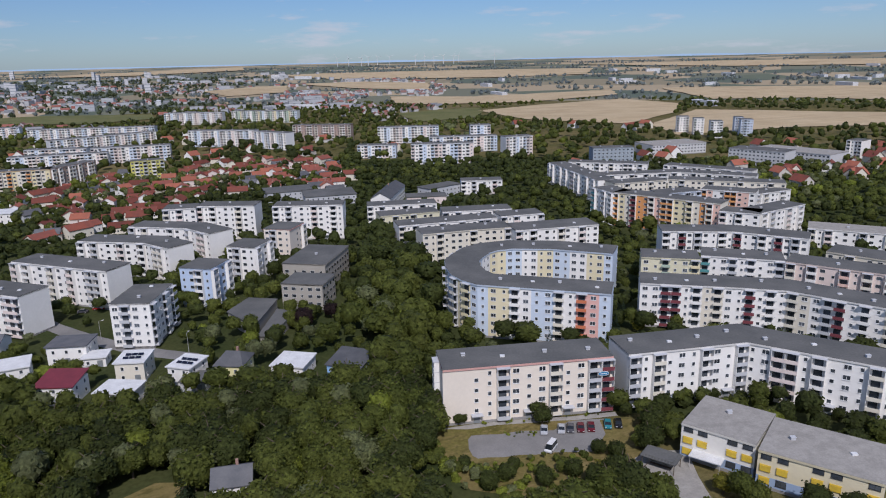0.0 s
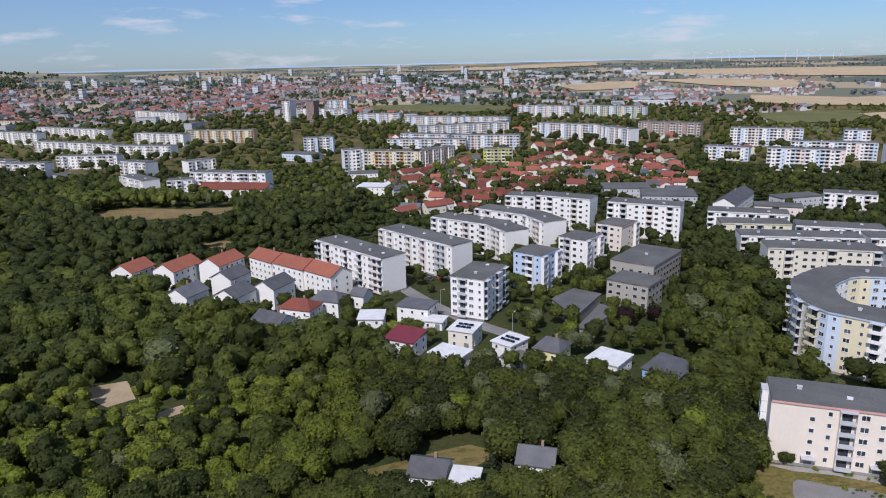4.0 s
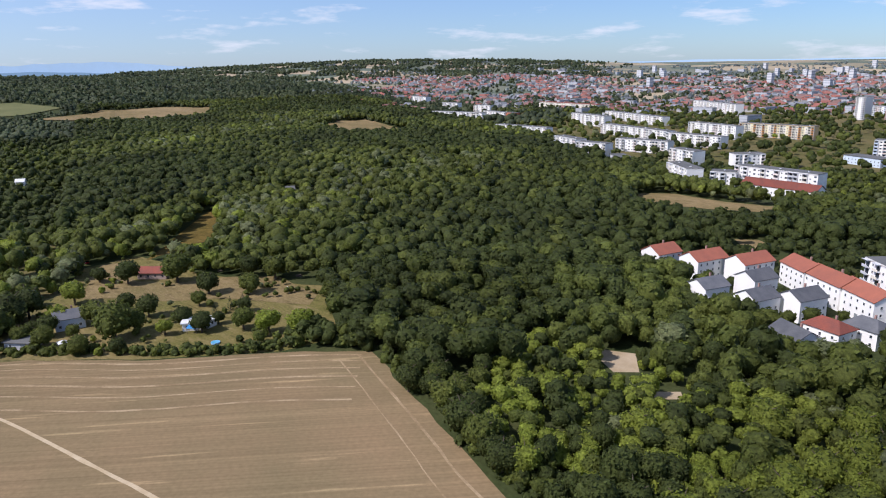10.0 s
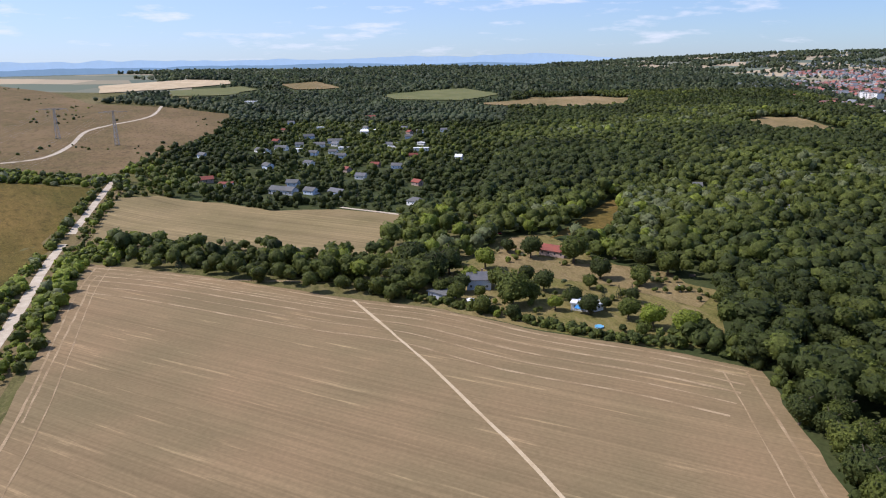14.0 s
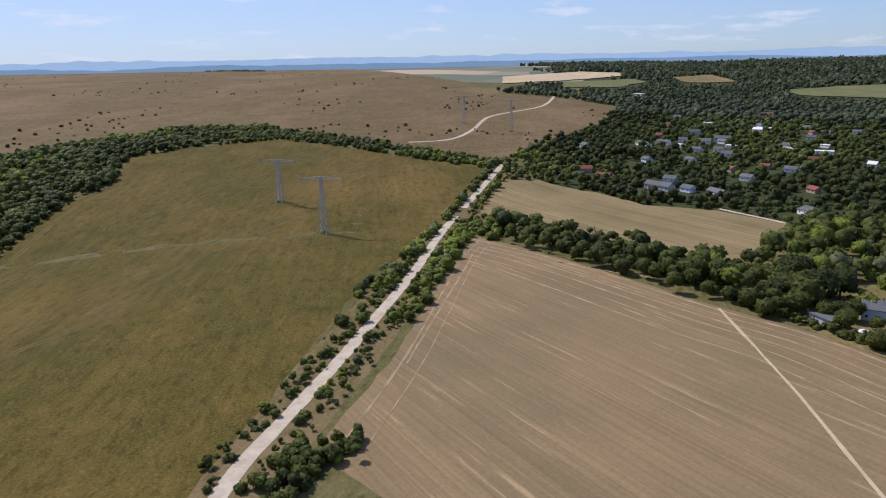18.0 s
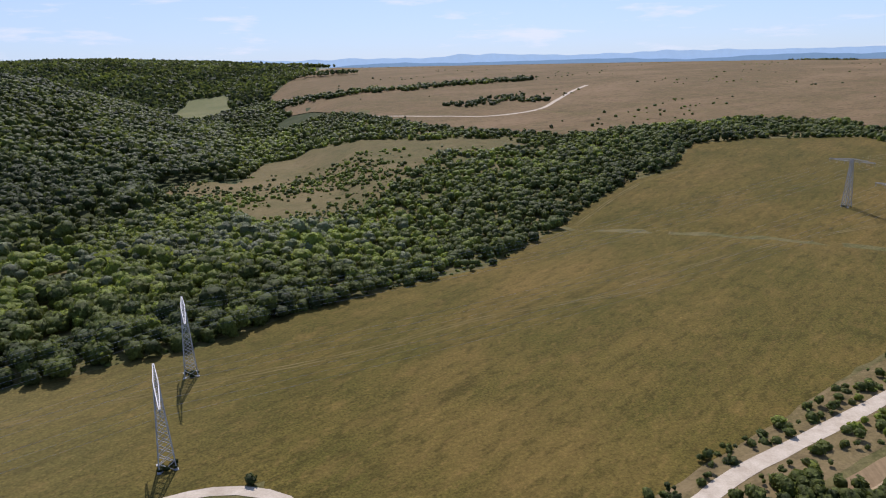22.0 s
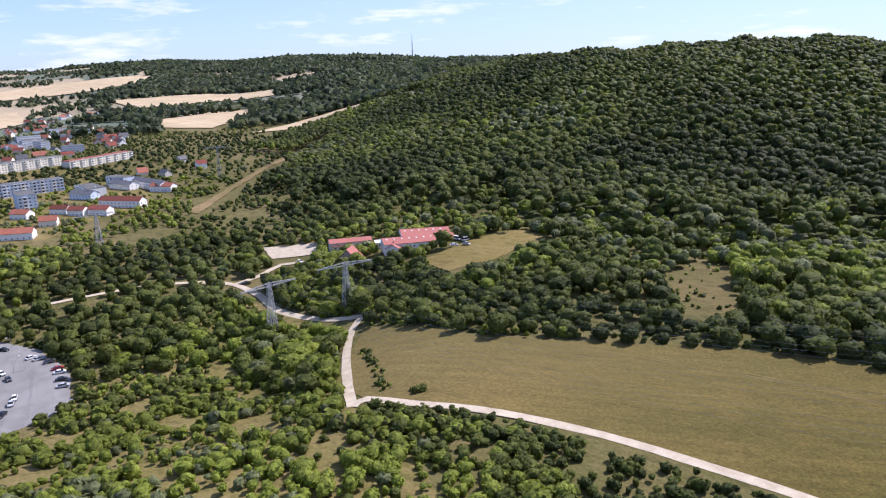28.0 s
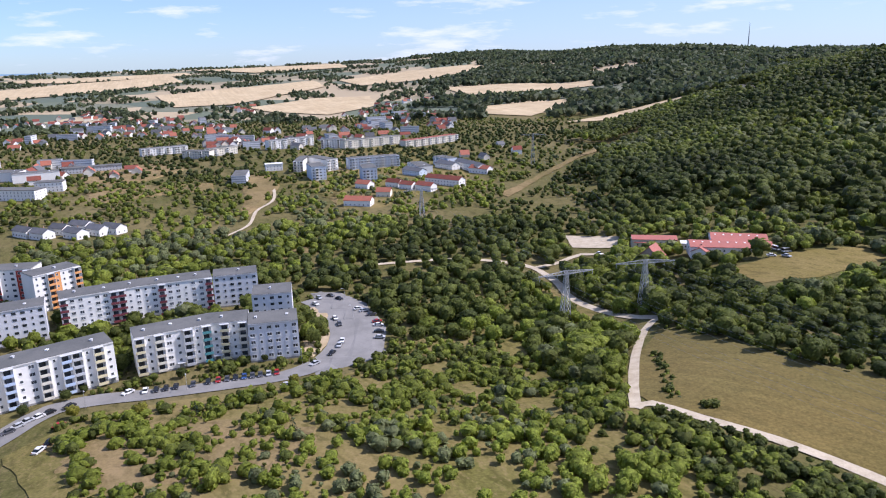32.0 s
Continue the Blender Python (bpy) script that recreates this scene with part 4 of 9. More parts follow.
# wall, columns (D double window, w single, s stair, B balcony, . blank), balcony colours, colours of painted strips
STYLES = {
    "pink": ((0.80, 0.72, 0.62), "..swBDsDBsDBB", (W, W, GREY, W, CREAM, GREY, WINE), None), "white": (W, "BwBsDwBDsBwDB", (W, GREY, CREAM, PINKISH), None),
    "mixed": (W, "DDBBwBwBDwBsBwB", (GREY, WINE, W, CREAM), (W, W, W, CREAM)), "yellowwhite": ((0.70, 0.66, 0.48), "DsBwDBsD", (GREENISH, YEL), None),
    "green": (W, "BwDBwBsDB", (TEAL, GREY, W), None), "salmon": ((0.72, 0.60, 0.54), "BwBDsBwBDB", (SALMON, CREAM, W), None),
    "dark": (W, "BsBDBDwBsBwD", (WINE, GREY, W), None), "cream": (CREAM, "DwBsDDwBsD", (CREAM, GREY), None),
    "plain": (W, "....", (W,), None), "tower": (W, "BwDBsB", (GREY, W), None), "blue": (BLUE, "BwDBsB", (W, GREY), None),
    "concrete": ((0.40, 0.37, 0.32), "DDDDDD", (GREY,), None), "slab": ((0.66, 0.67, 0.68), "BDBsDB", (W, LIGHTB, PINKISH), (W, LIGHTB, W, PINKISH)),
    "slabgreen": ((0.66, 0.68, 0.64), "BDBsDB", (W, GREENISH), (W, GREENISH, YEL, LIGHTB)), "brown": (BROWN, "BDBsDB", (W, CREAM), None),
    "orange": ((0.66, 0.48, 0.26), "BDBDsB", (ORANGE, CREAM), (YEL, CREAM)), "yellow": ((0.62, 0.58, 0.16), "DBDB", (W, GREY), None),
    "red": ((0.60, 0.20, 0.10), "DDD", (RED,), None), "redroof": (CREAM, "DDDD", (W,), None), "redroofb": (CREAM, "DBDD", (W,), None),
    "browntower": ((0.30, 0.20, 0.17), "DDDD", (W,), None), "rainbow": (CREAM, "BDwBsDBwB", (ORANGE, WINE, YEL, CREAM), (YEL, CREAM, ORANGE, SALMON, CREAM)),
    "bluew": ((0.55, 0.61, 0.70), "DBDwB", (LIGHTB, W), None), "orange2": (W, "BDsDB", (ORANGE, W), (SALMON, W, ORANGE)),
    "glass": ((0.35, 0.40, 0.44), "DDDD", (GREY,), None), "hall": ((0.60, 0.60, 0.60), "DD", (GREY,), None),
    "mixed2": (W, "BwBsDBwB", (YEL, BLUE, CREAM, BLUE, GREY), None), "mixed3": (W, "BwBDsBwBs", (CREAM, GREY, TEAL, YEL), None),
    "greyw": ((0.70, 0.70, 0.72), "DwDDwD", (GREY, W), None), "white2": (W, "BDDsDDBBsDwD", (GREY, W, WINE), None),
    "redw": (W, "DBwD", (RED, W), (W, W, RED)), "orangew": (W, "wDBw", (ORANGE, W), (W, ORANGE, W)),
    "yellowschool": ((0.74, 0.66, 0.46), "LL.", (YEL,), None), "whiteschool": ((0.80, 0.77, 0.70), "LL.", (YEL,), None),
    "horseshoe": (LIGHTB, "BDwDwBDwDBw", (W, CREAM, W, CREAM, YEL, W) * 3 + (YEL, W, YEL, CREAM, (0.62, 0.20, 0.10), W, (0.62, 0.20, 0.10), CREAM, (0.66, 0.24, 0.12), W, LIGHTB),
                  (W, (0.76, 0.68, 0.46), LIGHTB, W, (0.76, 0.68, 0.46), LIGHTB) * 3 + ((0.76, 0.68, 0.46), W, LIGHTB, W, (0.78, 0.46, 0.40), LIGHTB, W, (0.78, 0.46, 0.40), (0.78, 0.50, 0.46), LIGHTB, LIGHTB)),
}
STYLES["yellow_low"] = ((0.77, 0.72, 0.56), "DD", (YEL,), None)
UNIT = {}


def unit_meshes():
    """Shared pieces of the facades, in metres: x along the wall, y out of it towards -y, z up from the storey's floor."""
    def window(w, h, z, material=None):
        fr, gl = Shape(), Shape()
        t = 0.09
        fr.box(-w / 2, w / 2, -0.05, 0.02, z, z + t).box(-w / 2, w / 2, -0.05, 0.02, z + h - t, z + h)
        fr.box(-w / 2, -w / 2 + t, -0.05, 0.02, z + t, z + h - t).box(w / 2 - t, w / 2, -0.05, 0.02, z + t, z + h - t)
        if w > 1.3:
            fr.box(-t / 2, t / 2, -0.05, 0.02, z + t, z + h - t)
        fr.box(-w / 2 - 0.05, w / 2 + 0.05, -0.14, 0.0, z - 0.07, z)
        gl.box(-w / 2 + t, w / 2 - t, -0.025, 0.01, z + t, z + h - t)
        return fr.mesh("frame", material or FRAME), gl.mesh("pane", GLASS)

    UNIT["D"], UNIT["w"], UNIT["s"] = window(1.75, 1.3, 0.9), window(0.95, 1.15, 0.95), window(1.1, 1.1, 2.1)
    UNIT["L"] = window(2.1, 1.45, 0.45, DARK)
    for key, (w, h, z) in {"D": (1.75, 1.3, 0.9), "w": (0.95, 1.15, 0.95), "s": (1.1, 1.1, 2.1)}.items():
        UNIT["far" + key] = (Shape().add([(-w / 2, -0.04, z), (w / 2, -0.04, z), (w / 2, -0.04, z + h), (-w / 2, -0.04, z + h)], [(0, 1, 2, 3)]).mesh("frame", FRAME),
                             Shape().add([(-w / 2 + 0.09, -0.06, z + 0.09), (w / 2 - 0.09, -0.06, z + 0.09), (w / 2 - 0.09, -0.06, z + h - 0.09), (-w / 2 + 0.09, -0.06, z + h - 0.09)], [(0, 1, 2, 3)]).mesh("pane", GLASS))
    UNIT["door"] = Shape().box(-0.8, 0.8, -0.06, 0.0, 0, 2.2).mesh("entrance_door", mat("entrance_door", (0.25, 0.27, 0.28), rough=0.4))
    UNIT["canopy"] = Shape().box(-1.5, 1.5, -1.6, 0.0, 2.45, 2.65).mesh("canopy", paint(GREY))
    slab = Shape().box(-1.6, 1.6, -1.35, 0, -0.1, 0.08)
    UNIT["slab"] = slab.mesh("slab", paint(GREY))
    UNIT["side"] = Shape().box(-1.66, -1.54, -1.35, 0, 0.08, 2.7).mesh("side_wall", paint(W))
    UNIT["inner"] = Shape().box(-1.1, 0.9, -0.04, 0.0, 0.1, 2.2).mesh("balcony_glazing", GLASS)
    UNIT["cap"] = Shape().box(-1.75, 1.75, -1.55, 0.0, 0.0, 0.14).mesh("balcony_roof", paint(GREY))


unit_meshes()
SUN_BLIND = mat("yellow_blind", (0.72, 0.50, 0.05), rough=0.7, scale=0.5)
UNIT["blind"] = Shape().box(-1.05, 1.05, -0.24, -0.08, 0.42, 1.75).box(-1.12, 1.12, -0.16, 0.0, 1.75, 1.95).mesh("blind", SUN_BLIND)
PARAPET = {}


def parapet(c):
    if c not in PARAPET:
        PARAPET[c] = Shape().box(-1.6, 1.6, -1.42, -1.34, 0.0, 1.05).mesh("parapet", paint(c))
    return PARAPET[c]


WHOLE = {}


def whole(frame_mesh, pane_mesh):
    """A window as one mesh: frame and pane."""
    if frame_mesh.name not in WHOLE:
        sh = Shape()
        for me in (frame_mesh, pane_mesh):
            sh.add([v.co for v in me.vertices], [tuple(q.vertices) for q in me.polygons])
        me = sh.mesh("window", FRAME)
        me.materials.append(GLASS)
        n = len(frame_mesh.polygons)
        me.polygons.foreach_set("material_index", np.array([0] * n + [1] * (len(me.polygons) - n), np.int32))
        WHOLE[frame_mesh.name] = me
    return WHOLE[frame_mesh.name]


def joined(items, name, material, parent):
    """Many copies of shared pieces as one mesh, for facades that stay far off."""
    if not items:
        return
    sh = Shape()
    for me, m in items:
        sh.add([m @ v.co for v in me.vertices], [tuple(p.vertices) for p in me.polygons])
    tagged(part(name, sh, material, parent), kind="stuff")


def block(line, storeys, depth, style, label, near=0, base=None, roof=None, both=False, start="", name="apartment_block", seed=0, skip=0, group="apartment blocks"):
    """A slab of flats: the line is the foot of its front, seen from outside from left to right; bends are allowed."""
    wall, cols, bal, strips = STYLES[style]
    rs = random.Random(seed)
    cx, cy = sum(p[0] for p in line) / len(line), sum(p[1] for p in line) / len(line)
    zg = float(height(cx, cy)) if base is None else base
    top = storeys * 2.8 + 1.2
    ob = thing(name, pose(cx, cy, zg), label, "apartment block" if name == "apartment_block" else name.replace("_", " "), group)
    loc = [(x - cx, y - cy) for x, y in line]
    back = offset(loc, depth)
    ring = loc + back[::-1]
    FOOT.append([(x + cx, y + cy) for x, y in offset(loc, -3.6 - max(0, math.hypot(cx, cy) - 400) * 0.02) + offset(loc, depth + 2.5)[::-1]])
    part("wall", Shape().prism(ring, -3.0, top), paint(wall), ob)
    part("plinth", Shape().prism(offset(loc, -0.06) + offset(loc, depth + 0.06)[::-1], -3.0, 0.7), paint((0.30, 0.29, 0.28)), ob)
    rim = Shape().prism(offset(loc, -0.25) + offset(loc, depth + 0.25)[::-1], top + 0.003, top + 0.4)
    part("roof", rim, roof or ROOFING, ob)
    part("roof_edge", Shape().prism(offset(loc, -0.3) + offset(loc, depth + 0.3)[::-1], top - 0.25, top + 0.28), paint((0.62, 0.36, 0.32) if style == "pink" else tuple(0.75 * c for c in wall)), ob)
    frames, panes, extra = [], [], {}
    for side in (0,) + ((1,) if both else ()) + ((2,) if start else ()):
        run = (loc, back[::-1], [back[0], loc[0]])[side]
        cols = start if side == 2 else STYLES[style][1]
        col = 0
        for (ax, ay), (bx, by) in zip(run[:-1], run[1:]):
            length = math.hypot(bx - ax, by - ay)
            n = max(1, round(length / 3.3))
            if length < 2.2:
                continue
            turn = math.degrees(math.atan2(by - ay, bx - ax))
            for k in range(n):
                w = (k + 0.5) / n
                at = pose(ax + (bx - ax) * w, ay + (by - ay) * w, 0, 0, 0, turn)
                kind = cols[col % len(cols)]
                if side == 1:
                    kind = {"B": "D", "s": "w"}.get(kind, kind)
                if strips and kind != "." and side < 2:
                    tone = strips[(col // 2) % len(strips)]
                    if tone != wall:
                        half = length / n / 2
                        extra.setdefault(("painted_strip", paint(tone)), []).append((Shape().box(-half, half, -0.03, 0, 0.72, top - 0.26).mesh("painted_strip", paint(tone)), at))
                tint = bal[(col // 2 + seed) % len(bal)]
                col += 1
                if kind == ".":
                    continue
                for s in range(3 if kind == "L" else int(storeys)):
                    m = at @ pose(0, -0.03, 0.9 + 2.8 * s)
                    if kind == "B":
                        extra.setdefault(("balcony", None), []).append((m, tint))
                    else:
                        if kind == "s" and s == int(storeys) - 1:
                            continue
                        pick = UNIT[kind if near else "far" + kind]
                        frames.append((pick[0], m))
                        panes.append((pick[1], m))
                if kind == "B":
                    extra.setdefault(("balcony_roof", paint(GREY)), []).append((UNIT["cap"], at @ pose(0, 0, 0.9 + 2.8 * int(storeys))))
                if kind == "s":
                    extra.setdefault(("entrance_door", None), []).append((UNIT["door"], at @ pose(0, -0.07, 0.1)))
                    extra.setdefault(("canopy", paint(GREY)), []).append((UNIT["canopy"], at @ pose(0, -0.02, 0.1)))
    if style in ("yellowschool", "whiteschool"):  # sun blinds are let down before the middle windows, a blue band runs along the foot
        for q, (me, m) in enumerate(frames):
            if 3 < m.translation.z < 5 or (m.translation.z < 2 and q % 4 == 0):
                extra.setdefault(("blind", SUN_BLIND), []).append((UNIT["blind"], m))
        part("painted_band", Shape().prism(offset(loc, -0.04) + offset(loc, depth + 0.04)[::-1], 0.7, 2.9), paint((0.35, 0.45, 0.62)), ob, "blue painted band")
    balconies = extra.pop(("balcony", None), [])
    if near:
        for (me, m), (gl, _) in zip(frames, panes):
            if near == 1:
                part("pane", gl, None, part("window", me, None, ob, m=m))
            else:
                part("window", whole(me, gl), None, ob, m=m)
        for m, tint in balconies:
            b = part("balcony", UNIT["slab"], None, ob, m=m)
            part("parapet", parapet(tint), None, b)
            if near == 1:
                part("side_wall", UNIT["side"], None, b)
                part("side_wall", UNIT["side"], None, b, m=pose(3.2, 0, 0))
            part("balcony_door", UNIT["inner"], None, b)
        for (nm, _), items in extra.items():
            for me, m in items:
                part(nm, me, None, ob, m=m)
    else:
        joined(frames, "window_row", FRAME, ob)
        joined(panes, "window_row", GLASS, ob)
        joined([(UNIT["slab"], m) for m, _ in balconies] + [(UNIT["side"], m @ pose(k, 0, 0)) for m, _ in balconies for k in (0, 3.2)], "balcony_row", paint(W), ob)
        joined([(UNIT["inner"], m) for m, _ in balconies], "balcony_doors", GLASS, ob)
        for tint in sorted({t for _, t in balconies}):
            joined([(parapet(tint), m) for m, t in balconies if t == tint], "parapet_row", paint(tint), ob)
        for (nm, mt), items in extra.items():
            joined(items, nm, mt or paint(GREY), ob)
    # vents and hatches along the roof's middle
    mid = offset(loc, depth * 0.5)
    for (ax, ay), (bx, by) in zip(mid[:-1], mid[1:]):
        n = int(math.hypot(bx - ax, by - ay) / (9 if near else 16))
        for k in range(n):
            w = (k + 0.5) / n
            x, y = ax + (bx - ax) * w + rs.uniform(-1, 1), ay + (by - ay) * w + rs.uniform(-2.5, 2.5)
            if k % 3 == 1:
                part("roof_hatch", Shape().box(x - 0.6, x + 0.6, y - 0.5, y + 0.5, top + 0.35, top + 0.75), FRAME, ob, "white roof hatch")
            else:
                part("roof_vent", Shape().box(x - 0.5, x + 0.5, y - 0.4, y + 0.4, top + 0.35, top + 1.0).box(x - 0.6, x + 0.6, y - 0.5, y + 0.5, top + 1.0, top + 1.1), paint(GREY), ob)
    return ob


# ---- the estates ----
block([(-1.8, 159.4), (41.9, 165.7)], 5, 12, "pink", "pale pink 5-storey apartment block with flat grey roof", near=1, start=".B.", seed=0)
block([(45.9, 166.5), (78.9, 172.9), (105.3, 155.9), (117.1, 149.2)], 5, 12, "white", "white 5-storey apartment block with flat grey roof", near=1, seed=1)
block([(52.5, 143.5), (65.1, 133.6)], 2.6, 16, "whiteschool", "off-white 3-storey school building with flat grey roof", near=1, roof=PAVING, name='school_building', seed=2)
block([(64.8, 131.8), (83.5, 118.5)], 2.6, 16, "yellowschool", "pale yellow 3-storey school building with flat grey roof", near=1, roof=PAVING, name='school_building', seed=3)
block([(64.6, 224.4), (93.5, 217.7), (108.8, 213.3), (129.5, 195.8), (143.4, 184.5)], 5, 12, "mixed", "white and cream 5-storey apartment block with flat grey roof", near=2, seed=4)
block([(73.4, 255.4), (94.1, 250.7)], 5, 12, "yellowwhite", "pale yellow 5-storey apartment block with flat grey roof", near=2, seed=5)
block([(96.2, 256.0), (123.4, 246.3)], 5, 12, "green", "white and teal 5-storey apartment block with flat grey roof", near=2, seed=6)
block([(123.3, 245.6), (148.9, 228.0), (159.9, 220.9)], 5, 12, "salmon", "salmon and white 5-storey apartment block with flat grey roof", seed=7)
block([(93.0, 294.6), (122.7, 291.0), (147.2, 276.4)], 5, 12, "dark", "white with dark red balconies 5-storey apartment block with flat grey roof", seed=8)
block([(-10.5, 297.7), (10.4, 304.1), (29.2, 307.8)], 5, 12, "cream", "cream 5-storey apartment block with flat grey roof", seed=9)
block([(-23.0, 326.5), (25.2, 340.1)], 4, 12, "white", "white 4-storey apartment block with flat grey roof", seed=10)
block([(-33.6, 348.4), (-3.5, 357.5)], 4, 12, "yellowwhite", "pale yellow 4-storey apartment block with flat grey roof", seed=11)
block([(-42.9, 374.5), (-5.1, 379.6)], 4, 12, "white", "white 4-storey apartment block with flat grey roof", seed=12)
block([(-2.0, 356.0), (34.4, 360.6)], 4, 12, "white", "white 4-storey apartment block with flat grey roof", seed=13)
block([(27.1, 342.4), (49.3, 348.1)], 4, 12, "white", "white 4-storey apartment block with flat grey roof", seed=14)
block([(30.3, 301.3), (68.9, 309.6)], 5, 14, "white", "white 5-storey apartment block with flat grey roof", seed=15)
block([(10.3, 464.9), (38.0, 465.8)], 3, 12, "white", "white 3-storey apartment block with flat grey roof", name='school_building', seed=16)
block([(-187.5, 238.5), (-144.4, 223.3)], 5, 12, "white", "white 5-storey apartment block with flat grey roof", near=2, seed=17)
block([(-173.1, 267.8), (-127.7, 251.3)], 5, 12, "white", "white 5-storey apartment block with flat grey roof", seed=19)
block([(-96.4, 213.8), (-96.6, 234.3)], 5, 13, "tower", "white 5-storey apartment block with flat grey roof", near=2, start="DBDw", seed=20)
block([(-88.6, 251.0), (-85.6, 264.4)], 5, 13, "blue", "light blue 5-storey apartment block with flat grey roof", start="wDBw", seed=21)
block([(-79.9, 280.8), (-76.3, 294.4)], 5, 13, "tower", "white 5-storey apartment block with flat grey roof", start="DBDw", seed=22)
block([(-71.8, 311.5), (-68.1, 325.9)], 5, 13, "pink", "pale pink 5-storey apartment block with flat grey roof", start="DBDw", seed=23)
block([(-162.4, 298.8), (-130.8, 293.3), (-116.5, 282.9)], 5, 12, "white", "white 5-storey apartment block with flat grey roof", start=".", seed=24)
block([(-151.3, 325.4), (-121.6, 319.3), (-106.9, 307.2)], 5, 12, "white", "white 5-storey apartment block with flat grey roof", seed=25)
block([(-144.5, 350.1), (-128.4, 352.6)], 6, 12, "white", "white 6-storey apartment block with flat grey roof", seed=26)
block([(-129.6, 356.9), (-98.9, 355.1)], 6, 12, "white", "white 6-storey apartment block with flat grey roof", seed=27)
block([(-89.0, 352.6), (-53.1, 353.1)], 6, 12, "white", "white 6-storey apartment block with flat grey roof", seed=28)
block([(-48.8, 268.0), (-43.3, 297.0)], 3.5, 18, "concrete", "grey concrete 3-storey school building with flat grey roof", start="DwDDw", name='school_building', seed=29)
block([(-46.4, 246.3), (-43.8, 260.1)], 3, 16, "concrete", "grey concrete 3-storey school building with flat grey roof", start="DDwD", name='school_building', seed=30)
block([(-417.5, 1062.7), (-329.4, 1058.8)], 6, 12, "slab", "pale grey 6-storey apartment block with flat grey roof", seed=31)
block([(-321.0, 1078.8), (-218.7, 1059.3)], 6, 12, "slabgreen", "pale green and grey 6-storey apartment block with flat grey roof", seed=32)
block([(-280.7, 776.0), (-205.4, 765.5)], 6, 12, "slab", "pale grey 6-storey apartment block with flat grey roof", seed=33)
block([(-201.5, 752.8), (-163.6, 727.5)], 6, 12, "slab", "pale grey 6-storey apartment block with flat grey roof", seed=34)
block([(-174.4, 816.6), (-106.9, 807.4)], 6, 12, "brown", "brown and white 6-storey apartment block with flat grey roof", seed=35)
block([(-72.4, 766.4), (-6.5, 770.2)], 6, 12, "slab", "pale grey 6-storey apartment block with flat grey roof", seed=36)
block([(-81.4, 653.9), (-45.6, 651.6)], 4, 12, "slab", "pale grey 4-storey apartment block with flat grey roof", seed=37)
block([(-29.3, 606.2), (24.7, 608.4)], 6, 12, "slab", "pale grey 6-storey apartment block with flat grey roof", seed=38)
block([(25.6, 708.8), (46.0, 710.0)], 8, 12, "slab", "pale grey 8-storey apartment block with flat grey roof", seed=39)
block([(-14.8, 686.2), (51.1, 687.9)], 5, 12, "slab", "pale grey 5-storey apartment block with flat grey roof", seed=40)
block([(55.8, 646.4), (81.6, 655.4)], 6, 12, "slab", "pale grey 6-storey apartment block with flat grey roof", seed=41)
block([(-349.5, 509.0), (-296.1, 522.6)], 5, 12, "orange", "orange and cream 5-storey apartment block with flat grey roof", seed=42)
block([(-295.3, 523.1), (-282.8, 567.2)], 5, 12, "brown", "brown and white 5-storey apartment block with flat grey roof", seed=43)
block([(-403.7, 674.4), (-345.5, 678.8)], 4, 12, "slab", "pale grey 4-storey apartment block with flat grey roof", seed=44)
block([(-386.4, 618.2), (-309.3, 643.6)], 4, 12, "slab", "pale grey 4-storey apartment block with flat grey roof", seed=45)
block([(-249.6, 554.7), (-226.4, 564.3)], 5, 12, "yellow", "pale yellow 5-storey school building with flat grey roof", seed=46)
block([(-328.1, 650.8), (-261.2, 669.5)], 5, 12, "slab", "pale grey 5-storey apartment block with flat grey roof", seed=47)
block([(-335.6, 470.2), (-324.1, 481.6)], 7, 14, "tower", "white 7-storey apartment block with flat grey roof", seed=48)
block([(-448.1, 560.3), (-436.0, 566.9)], 6, 12, "slab", "pale grey 6-storey apartment block with flat grey roof", seed=49)
block([(-437.9, 572.2), (-425.7, 578.8)], 6, 12, "slab", "pale grey 6-storey apartment block with flat grey roof", seed=50)
block([(-507.3, 861.2), (-358.3, 877.0)], 5, 12, "slab", "pale grey 5-storey apartment block with flat grey roof", seed=51)
block([(-408.1, 728.7), (-329.5, 809.1)], 5, 12, "slab", "pale grey 5-storey apartment block with flat grey roof", seed=52)
block([(-752.3, 894.8), (-738.9, 897.3)], 11, 18, "tower", "white 11-storey apartment block with flat grey roof", seed=53)
block([(-711.7, 902.4), (-698.8, 904.8)], 11, 18, "browntower", "brown 11-storey apartment block with flat grey roof", seed=54)
block([(-786.6, 1059.0), (-751.3, 1069.7)], 8, 14, "slab", "pale grey 8-storey apartment block with flat grey roof", seed=55)
block([(-801.8, 971.5), (-680.4, 970.5)], 5, 12, "slab", "pale grey 5-storey apartment block with flat grey roof", seed=56)
block([(-606.2, 889.6), (-542.3, 904.4)], 5, 12, "slab", "pale grey 5-storey apartment block with flat grey roof", seed=57)
block([(-913.6, 531.5), (-830.7, 533.1)], 5, 12, "white", "white 5-storey apartment block with flat grey roof", seed=58)
block([(-765.8, 488.1), (-645.6, 494.0)], 4, 12, "white", "white 4-storey apartment block with flat grey roof", seed=59)
block([(-635.4, 486.1), (-570.2, 502.9)], 4, 12, "white", "white 4-storey apartment block with flat grey roof", seed=60)
block([(-703.6, 570.2), (-630.1, 574.5)], 5, 12, "white", "white 5-storey apartment block with flat grey roof", seed=61)
block([(-662.1, 608.7), (-584.4, 639.4)], 5, 12, "orange", "orange and cream 5-storey apartment block with flat grey roof", seed=62)
